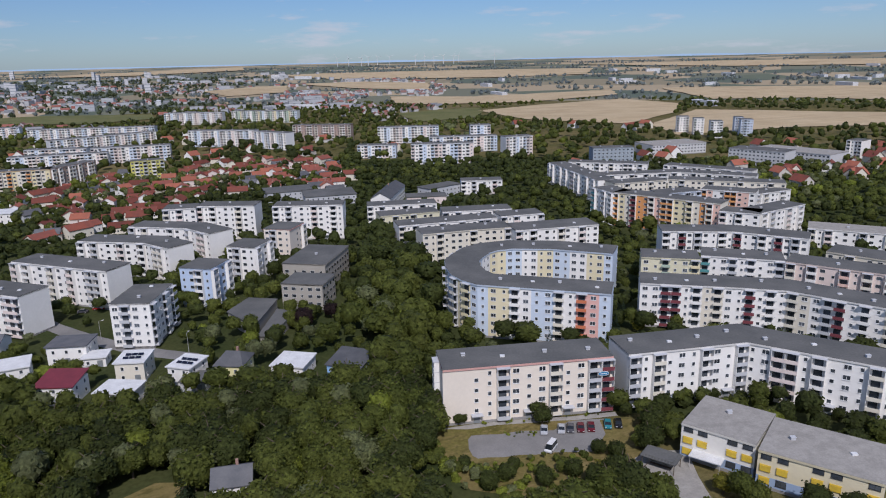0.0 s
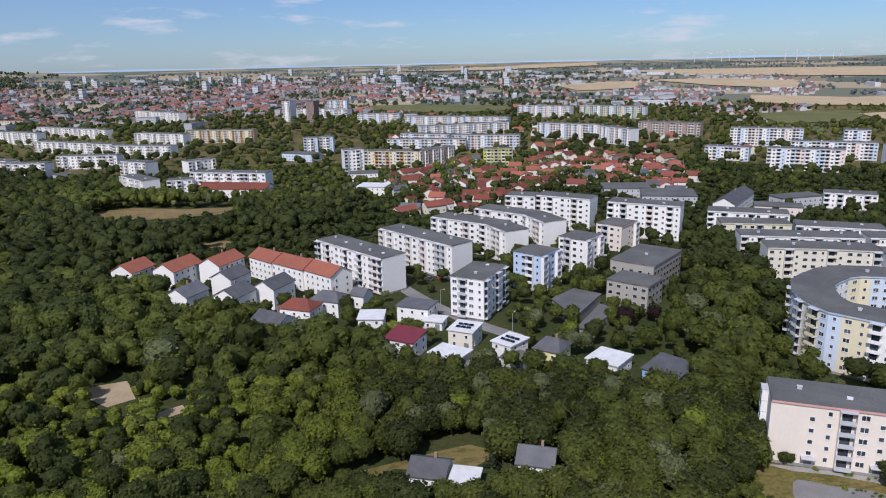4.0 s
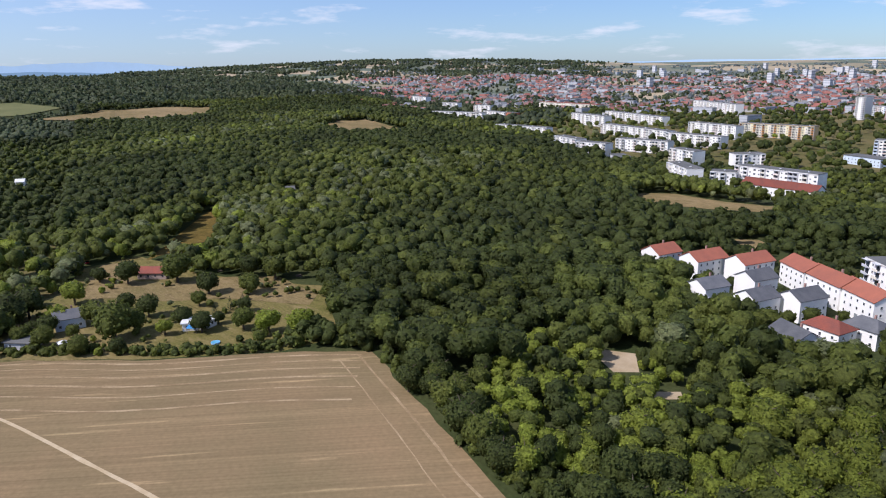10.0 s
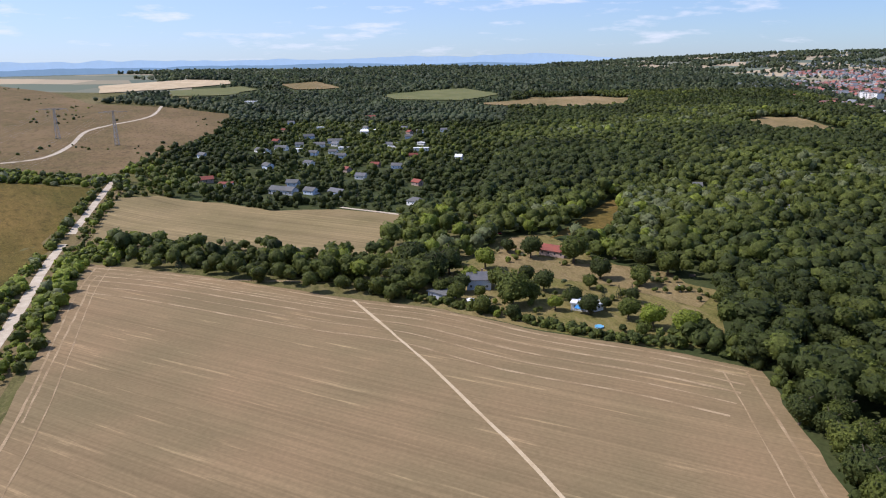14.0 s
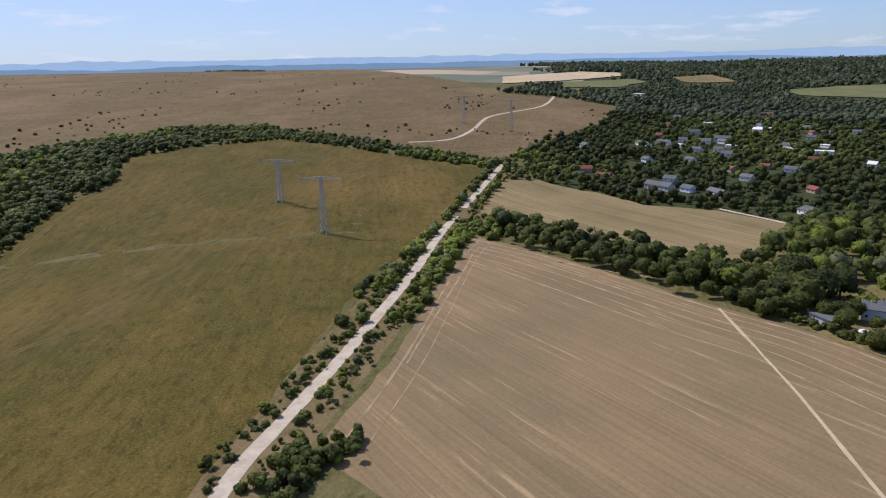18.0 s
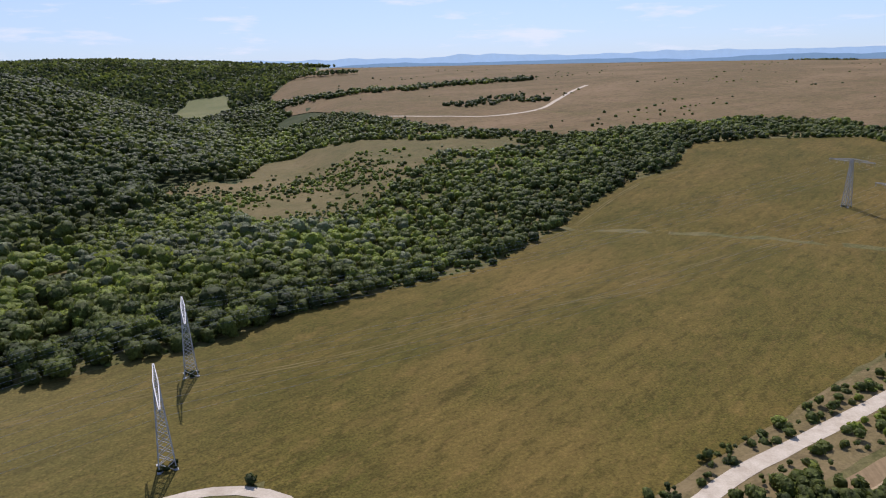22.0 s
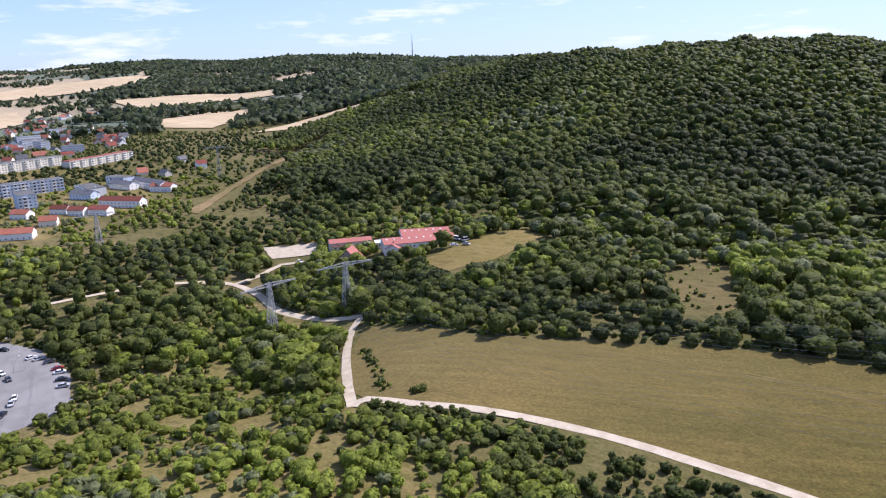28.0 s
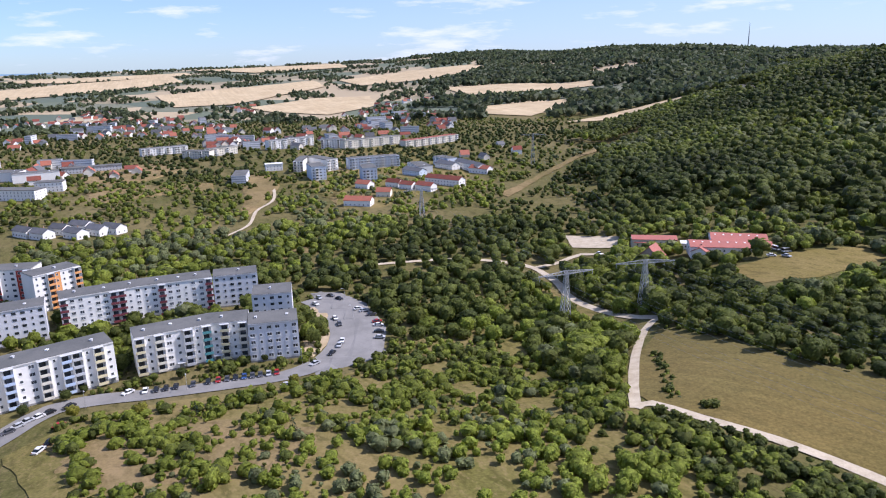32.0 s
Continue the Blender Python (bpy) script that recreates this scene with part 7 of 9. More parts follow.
LAMPS = (Shape().box(-2.16, -2.05, -0.75, -0.4, 0.6, 0.75).mesh("headlight", LAMP), Shape().box(2.02, 2.14, -0.78, -0.5, 0.65, 0.82).mesh("tail_light", TAIL))
COLOURS = {"white": (0.7, 0.7, 0.7), "silver": (0.42, 0.43, 0.45), "black": (0.015, 0.015, 0.018), "dark grey": (0.07, 0.07, 0.08), "red": (0.32, 0.02, 0.02), "blue": (0.03, 0.07, 0.2), "dark red": (0.12, 0.012, 0.02), "turquoise": (0.03, 0.2, 0.24)}
CAR_PAINT, CAR_BODY = {k: mat("car_paint", v, tuple(0.95 * c for c in v), rough=0.25, scale=0.5) for k, v in COLOURS.items()}, {}


def car(x, y, turn, colour, van=False):
    ob = thing("van" if van else "car", pose(x, y, float(height(x, y)) + 0.12 + float(lift_over(x, y)), 0, 0, turn), "%s %s parked on the asphalt" % (colour, "delivery van" if van else "passenger car"), "van" if van else "car", "parked cars")
    key = (colour, van)
    if key not in CAR_BODY:
        lo, cab, rf = CAR_MESH[int(van)]
        CAR_BODY[key] = (lo.mesh("body", CAR_PAINT[colour]), rf.mesh("roof", CAR_PAINT[colour]))
    part("body", CAR_BODY[key][0], None, ob)
    part("cabin", CAR_MESH[int(van)][1], None, ob, "dark car windows")
    part("roof", CAR_BODY[key][1], None, ob)
    for wx_ in (-1.35, 1.3):
        for wy_ in (-0.8, 0.8):
            part("rim", HUB, None, part("wheel", WHEEL, None, ob, m=pose(wx_, wy_, 0.32)))
    for s in (1, -1):
        part("headlight", LAMPS[0], None, ob, m=Matrix.Diagonal((1, s, 1, 1)))
        part("tail_light", LAMPS[1], None, ob, m=Matrix.Diagonal((1, s, 1, 1)))


LOT = ["silver", "silver", "dark grey", "dark red", "dark red", "turquoise", "black"]
for (x, y), c in zip([(23.0, 155.5), (27.3, 155.9), (29.6, 156.2), (32.2, 156.4), (34.8, 156.6), (39.2, 157.8), (41.9, 158.1)], LOT):
    car(x, y, 82, c)
car(23.5, 147.3, 60, "white", True)
ROW = ["dark grey", "silver", "silver", "white", "black", "black", "white", "white", "black", "black", "black", "dark grey", "black", "red", "dark grey", "black", "blue", "dark grey", "dark grey", "silver", "red"]
for (x, y), c in zip([(197, 127.6), (201.4, 127.2), (205, 126.2), (208, 124.3), (211, 122.4), (215.1, 117.8), (224.2, 102.2), (224.6, 96.5), (224.9, 92.9), (225.8, 89.8), (226.6, 86.7), (228.0, 81.2), (229.6, 76.4), (230.6, 73.2), (231.4, 70.3), (232.1, 67.5), (232.6, 64.6), (233.2, 61.8), (233.8, 59.1), (234.5, 56.3), (235.1, 53.5)], ROW):
    car(x, y, 12 if y < 100 else -35, c)
CURVE = ["silver", "black", "silver", "white", "dark grey", "white", "white", "silver", "white", "silver", "dark grey", "red", "white", "black", "silver"]
for (x, y), t, c in zip([(243.0, 41.0), (253.5, 35.9), (261.4, 33.9), (265.8, 33.2), (285.0, 36.3), (292.1, 39.0), (311.9, 50.3), (320.8, 49.8), (303.7, 29.8), (300.7, 27.0), (295.8, 23.2), (286.5, 20.2), (282.2, 19.4), (274.7, 18.8), (268.3, 18.2)],
                        (-40, -20, -5, 0, 15, 25, 40, 30, 120, 115, 110, 100, 95, 92, 90), CURVE):
    car(x, y, t, c)
for x, y, t, c in ((219.7, 47.0, 120, "silver"), (219.3, 38.5, 130, "black"), (323.3, 44.6, 60, "dark grey"), (318.6, 40.0, 50, "black"), (198, 112.5, 160, "red"), (183.3, 107.3, 170, "black"), (176.5, 106.9, 170, "white"),
                   (-137.7, 248.7, 10, "dark grey"), (-133, 252.1, 10, "red"), (-129.5, 267.1, 0, "dark grey"), (-122.9, 265.5, 0, "red"), (-117.5, 259.9, 0, "white"), (-106.0, 240.9, 5, "black"), (-108.0, 236.6, 5, "silver")):
    car(x, y, t, c)


# ---- wind turbines and mast on the skyline ----
def turbine(x, y, tall):
    z = float(height(x, y))
    ob = thing("wind_turbine", pose(x, y, z), "white wind turbine on the far plain", "wind turbine", "wind farm")
    part("tower", Shape().tube((0, 0, -2), (0, 0, tall), 1.5, 0.9, 8), FRAME, ob)
    part("nacelle", Shape().box(-1, 1, -3, 2, tall, tall + 2), FRAME, ob)
    spin = (x * 0.37) % 2
    for k in range(3):
        a = spin + k * 2 * PI / 3
        part("blade", Shape().tube((0, -3, tall + 1), (26 * math.cos(a), -3, tall + 1 + 26 * math.sin(a)), 0.9, 0.3, 5), FRAME, ob)


turbine(-562, 3859, 42)
turbine(-503, 3867, 42)
turbine(-435, 3876, 42)
turbine(-399, 3880, 42)
turbine(-351, 3884, 42)
turbine(-285, 3890, 42)
turbine(-149, 3897, 42)
turbine(-98, 3899, 42)
turbine(-49, 3900, 42)
turbine(2, 3900, 42)
turbine(57, 3900, 42)
turbine(84, 3899, 42)
turbine(274, 3890, 42)
mast = thing("radio_mast", pose(2783, -1286, float(height(2783, -1286))), "tall slim radio mast on the wooded hill", "radio mast")
part("tower", Shape().tube((0, 0, 0), (0, 0, 75), 3.0, 1.6, 8), METAL, mast)
part("antenna", Shape().tube((0, 0, 75), (0, 0, 105), 1.2, 0.5, 6), METAL, mast)

# ---- blue ranges beyond the rim ----
def ridge(name, a0, a1, r, low, rise, mt, seed, label):
    """A far range of hills along the rim."""
    v, f = [], []
    n = int((a1 - a0) * 4)
    for i in range(n + 1):
        a = a0 + (a1 - a0) * i / n
        fade = max(0.0, min(1, (a - a0) / 8, (a1 - a) / 8))
        e = low + rise * fade * (0.75 + 0.45 * noise.noise((a * 0.13, seed, 0)) + 0.15 * noise.noise((a * 0.7, seed, 3)))
        x, y = -r * math.sin(radians(a)), r * math.cos(radians(a))
        v += [(x, y, 90 + r * math.tan(radians(low - 1.2))), (x, y, 90 + r * math.tan(radians(e)))]
        if i:
            f.append((2 * i, 2 * i - 2, 2 * i - 1, 2 * i + 1))
    me = bpy.data.meshes.new(name)
    me.from_pydata(v, [], f)
    me.materials.append(mt)
    tagged(new("backdrop", me), label, "mountain range", "", "structure")




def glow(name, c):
    """Plain backdrop of far hills: haze put into its colour and a weak glow."""
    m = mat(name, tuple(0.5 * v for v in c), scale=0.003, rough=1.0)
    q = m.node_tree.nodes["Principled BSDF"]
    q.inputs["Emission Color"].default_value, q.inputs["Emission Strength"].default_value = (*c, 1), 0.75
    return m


# pale blue of the air painted on, with emission to brighten the backdrop
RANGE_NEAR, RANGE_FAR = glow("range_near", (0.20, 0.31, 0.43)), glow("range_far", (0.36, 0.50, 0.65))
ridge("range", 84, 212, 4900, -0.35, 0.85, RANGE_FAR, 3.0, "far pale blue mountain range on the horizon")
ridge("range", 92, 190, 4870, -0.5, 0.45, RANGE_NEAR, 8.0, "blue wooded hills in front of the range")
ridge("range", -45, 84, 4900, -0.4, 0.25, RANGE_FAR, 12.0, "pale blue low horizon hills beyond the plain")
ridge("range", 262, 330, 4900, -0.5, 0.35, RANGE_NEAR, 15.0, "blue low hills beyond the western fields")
# ---- trees, bushes and woods ----
def lumpy(k, cen, g, low):
    """The solid heart of a crown: a cube-sphere swollen to the lobes, open below."""
    t = np.linspace(-1, 1, k + 1)
    quads = []
    for axis in range(3):
        for sign in (-1, 1):
            if axis == 2 and sign < 0:
                continue
            u, v = np.meshgrid(t, t, indexing="ij")
            p = np.stack([u, v, np.full_like(u, sign)], -1)
            p = np.roll(p, axis + 1, -1)
            q = np.stack([p[:-1, :-1], p[1:, :-1], p[1:, 1:], p[:-1, 1:]], -2).reshape(-1, 4, 3)
            quads.append(q)
    q = np.concatenate(quads)
    d = q / np.linalg.norm(q, axis=-1, keepdims=True)
    reach = np.full(d.shape[:2], 0.45)
    for cx, cy, cz, cr in cen:  # where the ray leaves each lobe
        c = np.array([cx, cy, cz])
        b = d @ c
        disc = cr * cr - (c @ c - b * b)
        reach = np.maximum(reach, np.where(disc > 0, b + np.sqrt(np.maximum(disc, 0)), 0))
    pts = d * (reach * 0.84)[..., None]
    wob = 1.4 * np.sin(pts[..., 0] * 9 + cen[0, 3] * 40) * np.sin(pts[..., 1] * 8 + 1) * np.sin(pts[..., 2] * 10 + 2)
    pts *= (1 + 0.1 * wob)[..., None]
    pts[..., 2] = np.maximum(pts[..., 2], low - 0.1)
    return pts


def outward(quads):
    """The same faces, all wound so that they look away from the middle."""
    flat = np.cross(quads[:, 2] - quads[:, 0], quads[:, 3] - quads[:, 1])
    return np.where(((flat * quads.mean(1)).sum(-1) < 0)[:, None, None], quads[:, ::-1], quads)


def rounded(quads):
    """Normals shared by the faces that meet in a corner."""
    flat = np.cross(quads[:, 2] - quads[:, 0], quads[:, 3] - quads[:, 1])
    flat *= np.sign((flat * quads.mean(1)).sum(-1, keepdims=True)) + 1e-9
    key = np.round(quads.reshape(-1, 3), 4)
    _, back = np.unique(key, axis=0, return_inverse=True)
    total = np.zeros((back.max() + 1, 3))
    np.add.at(total, back.ravel(), np.repeat(flat, 4, 0))
    out = total[back.ravel()]
    return (out / (np.linalg.norm(out, axis=1)[:, None] + 1e-9)).reshape(-1, 4, 3)


def crown(seed, n, size, lobes, low=-0.8, k=4):
    """A crown in units of its radius, with its middle at the origin: boughs heaped into a dome, and leaf clumps all over it."""
    g = np.random.default_rng(seed)
    cen = [(0, 0, 0.25, 0.62)]
    for j in range(lobes):
        up = -0.45 + 1.25 * (j + 0.5) / lobes
        a, rr = 2.4 * j + g.uniform(-0.4, 0.4), g.uniform(0.42, 0.62)
        flat = math.sqrt(max(0.05, 1 - up * up))
        cen.append((rr * flat * math.cos(a), rr * flat * math.sin(a), rr * up + 0.1, g.uniform(0.30, 0.46)))
    cen = np.array(cen)
    heart = outward(lumpy(k, cen, g, low))
    face = heart[g.integers(0, len(heart), n)]
    w = g.dirichlet((1, 1, 1, 1), n)
    c = np.einsum("nk,nkd->nd", w, face) * g.uniform(0.98, 1.2, (n, 1))
    d = c / np.linalg.norm(c, axis=1)[:, None]
    nor = d * 1.0 + np.array([0, 0, 0.3]) + g.normal(size=(n, 3)) * 0.75
    nor /= np.linalg.norm(nor, axis=1)[:, None]
    t = np.cross(nor, g.normal(size=(n, 3)))
    t /= np.linalg.norm(t, axis=1)[:, None]
    b = np.cross(nor, t)
    s = size * g.uniform(0.55, 1.3, (n, 1))
    leaves = np.stack([c + (-t - b * 0.8) * s, c + (t * 0.9 - b) * s, c + (t + b * 0.7) * s, c + (-t * 0.7 + b) * s], 1)
    blend = nor * 0.85 + d * 0.15
    blend /= np.linalg.norm(blend, axis=1)[:, None]
    return np.concatenate([np.concatenate([heart, rounded(heart)], -1), np.concatenate([leaves, np.repeat(blend[:, None], 4, 1)], -1)])


def spire(seed, n, size):
    """A conifer: drooping sprays on a cone."""
    g = np.random.default_rng(seed)
    h = g.uniform(0.06, 1, n) ** 0.85
    a = g.uniform(0, 2 * PI, n)
    r = (1.02 - h) * g.uniform(0.55, 1.0, n)
    c = np.stack([r * np.cos(a), r * np.sin(a), h * 3.4 - 2.4], 1)
    out = np.stack([np.cos(a), np.sin(a), np.full(n, -0.18)], 1)
    side = np.stack([-np.sin(a), np.cos(a), g.normal(size=n) * 0.25], 1)
    s = size * (1.15 - h)[:, None] * g.uniform(0.7, 1.3, (n, 1))
    quads = np.stack([c - side * s * 0.7, c + out * s - side * s * 0.2, c + out * s + side * s * 0.3, c + side * s * 0.7 + np.array([0, 0, 0.1])], 1)
    up = out + np.array([0, 0, 0.75])
    flat = np.cross(quads[:, 2] - quads[:, 0], quads[:, 3] - quads[:, 1])
    quads = np.where(((flat * up).sum(-1) < 0)[:, None, None], quads[:, ::-1], quads)
    return np.concatenate([quads, np.repeat((up / np.linalg.norm(up, axis=1)[:, None])[:, None], 4, 1)], -1)


CROWNS = [[crown(11 + j, 560, 0.058, 13, k=5) for j in range(6)], [crown(31 + j, 125, 0.092, 12, k=3) for j in range(6)],
          [crown(51 + j, 30, 0.155, 10, k=2) for j in range(6)], [crown(71 + j, 5, 0.28, 7, k=2) for j in range(6)], [crown(81 + j, 6, 0.34, 5, k=1) for j in range(6)]]
SPIRES = [[spire(91 + k, 240, 0.2) for k in range(3)]]
BUSHES = [[crown(111 + j, 90, 0.12, 6, -0.6, k=3) for j in range(5)], [crown(121 + j, 24, 0.2, 6, -0.6, k=2) for j in range(5)], [crown(131 + j, 9, 0.28, 5, -0.6, k=2) for j in range(5)], [crown(141 + j, 4, 0.4, 4, -0.6, k=2) for j in range(5)]]
BUSHES.append(BUSHES[3])


def level(r):
    return np.digitize(r, (150, 300, 640, 1250))


def plant(name, label, mats, kits, x, y, radius, tall, species, category="trees"):
    """Fill the places with crowns as woods: one mesh for each kind of leaf."""
    z = height(x, y)
    lev = level(np.hypot(x, y))
    turn = rng.uniform(0, 2 * PI, len(x))
    wide, deep, rise = rng.uniform(0.82, 1.2, len(x)), rng.uniform(0.82, 1.2, len(x)), rng.uniform(0.8, 1.25, len(x))
    for sp, mt in enumerate(mats):
        chunks, softs = [], []
        for L in range(5):
            for k, unit in enumerate(kits[L]):
                sel = np.nonzero((species == sp) & (lev == L) & (np.arange(len(x)) % len(kits[L]) == k))[0]
                if len(sel) == 0:
                    continue
                c, s = np.cos(turn[sel])[:, None, None], np.sin(turn[sel])[:, None, None]
                R, H = radius[sel][:, None, None], tall[sel][:, None, None]
                ux, uy, uz = unit[None, :, :, 0] * wide[sel][:, None, None], unit[None, :, :, 1] * deep[sel][:, None, None], unit[None, :, :, 2] * rise[sel][:, None, None]
                q = np.stack([x[sel][:, None, None] + R * (ux * c - uy * s), y[sel][:, None, None] + R * (ux * s + uy * c), z[sel][:, None, None] + H - R * 0.92 + R * uz], -1)
                nx, ny, nz = unit[None, :, :, 3] / wide[sel][:, None, None], unit[None, :, :, 4] / deep[sel][:, None, None], unit[None, :, :, 5] / rise[sel][:, None, None]
                nq = np.stack([nx * c - ny * s, nx * s + ny * c, nz], -1)
                chunks.append(q.reshape(-1, 4, 3))
                softs.append((nq / np.linalg.norm(nq, axis=-1, keepdims=True)).reshape(-1, 4, 3))
        if chunks:
            tagged(new(name, grid_mesh(name, np.concatenate(chunks), mt, np.concatenate(softs))), label, category, "", "stuff")


def free(x, y, feet=True):
    ok = np.ones(len(x), bool)
    for poly in OPEN + (FOOT if feet else []):
        ok &= ~inside(poly, x, y)
    return ok


def scatter(spacing, a0, a1, r0, r1, chance=1.0, clump=0.0, clump_size=0.02, feet=True):
    """Jittered places in a sector of the plan, off the open ground and the buildings."""
    k = np.arange(-r1, r1, spacing)
    x, y = np.meshgrid(k, k)
    x, y = x.ravel() + rng.uniform(-0.45, 0.45, x.size) * spacing, y.ravel() + rng.uniform(-0.45, 0.45, y.size) * spacing
    r = np.hypot(x, y)
    wander = 1.6 * np.sin(r * 0.013 + 1.3 * np.sin(r * 0.031)) + 1.1 * np.sin(x * 0.021 + y * 0.017)  # no straight edges
    a = (np.degrees(np.arctan2(-x, y)) + (wander if a1 - a0 < 360 else 0) - a0) % 360
    ok = (a < a1 - a0) & (r > r0) & (r < r1) & (rng.random(len(x)) < chance)
    x, y = x[ok], y[ok]
    if clump:
        v = np.sin(x * clump_size * 6.3 + 2.1 * np.sin(y * clump_size * 4.1)) + np.sin(y * clump_size * 7.1 + 1.7 * np.sin(x * clump_size * 3.3)) + rng.normal(size=len(x)) * 0.5
        ok = v > clump
        x, y = x[ok], y[ok]
    ok = free(x, y, feet)
    return x[ok], y[ok]


def kinds(x, y, shares, size=0.012):
    """A kind for each tree, in groves of like trees."""
    v = 0.5 + 0.22 * np.sin(x * size + 1.9 * np.sin(y * size * 0.8)) + 0.18 * np.sin(y * size * 1.3 + 1.4 * np.sin(x * size * 1.1)) + rng.normal(size=len(x)) * 0.16
    return np.digitize(v, np.cumsum(shares)[:-1])


def wood(name, label, pts, radius, tall, shares, mats=None, kits=None, category="woodland"):
    x, y = pts
    if len(x) == 0:
        return
    wave = np.sin(x * 0.085 + 2.2 * np.sin(y * 0.06)) * np.sin(y * 0.093 + 1.9 * np.sin(x * 0.055))
    u = np.clip(rng.beta(1.6, 1.9, len(x)) + 0.25 * wave, 0, 1.15)
    r = radius[0] + (radius[1] - radius[0]) * u
    h = tall[0] + (tall[1] - tall[0]) * np.clip(0.65 * u + 0.35 * rng.random(len(x)) + 0.12 * wave, 0, 1.2)
    plant(name, label, mats or LEAF, kits or CROWNS, x, y, r, np.maximum(h, r * 1.3), kinds(x, y, shares), category)


GRAVEL_LINE = [(-49, -117), (-57, -122), (-72, -133), (-92, -144), (-121, -160), (-165, -186), (-208, -212), (-277, -257), (-357, -302), (-454, -355)]
HEDGE_A = [(-287, -248), (-291, -212), (-290, -165), (-287, -133), (-285, -105), (-279, -180), (-275, -140), (-269, -108), (-275, -98)]
HEDGE_B = [(-258, -92), (-251, -70), (-247, -52), (-238, -29), (-229, -10), (-224, 7), (-221, 22)]
HEDGE_C = [(-255, -587), (-319, -624), (-366, -617), (-399, -586), (-425, -495), (-428, -431), (-440, -373)]
LIGHT_GROVE = [(-164, 67), (-198, 107), (-157, 124), (-134, 126), (-125, 155), (-105, 138), (-94, 102), (-115, 64), (-137, 63)]
BELT_A = [(283, -1024), (255, -1120), (209, -1150), (106, -1066), (5, -1059), (-70, -1105), (-223, -1201)]
BELT_B = [(-60, -845), (-95, -860), (-150, -930), (-172, -870)]
BELT_D = [(388, -1548), (300, -1600), (167, -1441), (85, -1490)]
BELT_C = [(-992, -1778), (-1058, -1767), (-1073, -1645)]
SCRUB_DENSE = [(82, -230), (55, -241), (16, -263), (-32, -304), (-65, -339), (-113, -415), (-162, -472), (-202, -495), (-216, -544), (-307, -590), (-383, -572), (-416, -633), (-316, -684), (-181, -639), (-146, -571), (-54, -478), (-6, -406), (48, -387), (117, -452), (150, -463), (200, -445), (112, -231)]
STUBBLE_EDGE = [(-89, -119), (-136, -148), (-216, -196), (-261, -221), (-263, -191), (-265, -150), (-267, -98), (-258, -167), (-241, -91), (-236, -54), (-221, -16), (-212, 21), (-202, 46), (-188, 48), (-174, 48), (-154, 50), (-137, 52)]
WEST_COURTS = [(664, 123), (638, 104), (578, 76), (537, 59), (534, 33), (598, -6), (609, -36), (681, -51), (840, -31), (962, 22), (965, 94), (843, 156)]
# woods round the flight, the allotments, the hill, the valley and the town
wx, wy = scatter(6.6, 0, 360, 90, 1500)
sel = inside(WOOD_NEAR, wx, wy)
sel &= ~(inside(LIGHT_GROVE, wx, wy) & (rng.random(len(wx)) < 0.88))
wx, wy = wx[sel], wy[sel]
gx_, gy_ = scatter(4.6, 20, 110, 95, 260)
sel = inside(LIGHT_GROVE, gx_, gy_)
wood("young_grove", "bright yellow-green young trees and shrubs", (gx_[sel], gy_[sel]), (1.8, 3.8), (3, 8), (0.03, 0.17, 0.76, 0.04))
order = np.argsort(np.hypot(wx, wy))
near_trees = order[:240]
rest = order[240:]
wood("near_wood", "dense mixed deciduous woodland with dark green crowns", (wx[rest], wy[rest]), (3.4, 6.8), (7, 15), (0.52, 0.42, 0.04, 0.02))
TREES = []
for L, (mt, nm) in enumerate(zip(LEAF, ("dark green", "green", "light green", "grey-green"))):
    for k in range(2):
        TREES.append((CROWNS[0][(2 * L + k) % 6], mt, nm))


def tree(x, y, radius, which, label, group="", leaf=None, kit=None):
    """A single tree: tapered trunk with limbs, and a crown of leaf clumps."""
    unit, mt, _ = TREES[which % len(TREES)]
    ob = thing("tree", pose(x, y, float(height(x, y)) - 0.1, 0, 0, (which * 77 + x * 31) % 360) @ Matrix.Diagonal((radius, radius, radius, 1)), label, "tree", group)
    key = (which % len(TREES), None if leaf is None else leaf.name, kit is not None)
    if key not in TREE_MESH:
        sh = Shape().tube((0, 0, 0), (0.03, 0.02, 1.5), 0.075, 0.045, 6)
        for j in range(0 if kit is not None else 5):
            a = j * 1.7
            sh.tube((0.02, 0.01, 0.8 + 0.14 * j), (0.55 * math.cos(a), 0.55 * math.sin(a), 1.35 + 0.1 * j), 0.035, 0.01, 5)
        shape = kit if kit is not None else unit
        TREE_MESH[key] = (sh.mesh("trunk", BARK), grid_mesh("crown", shape[..., :3] + np.array([0, 0, 2.4 if kit is not None else 0.88]), leaf or mt, shape[..., 3:]))
    part("trunk", TREE_MESH[key][0], None, ob)
    part("crown", TREE_MESH[key][1], None, ob)
    return ob


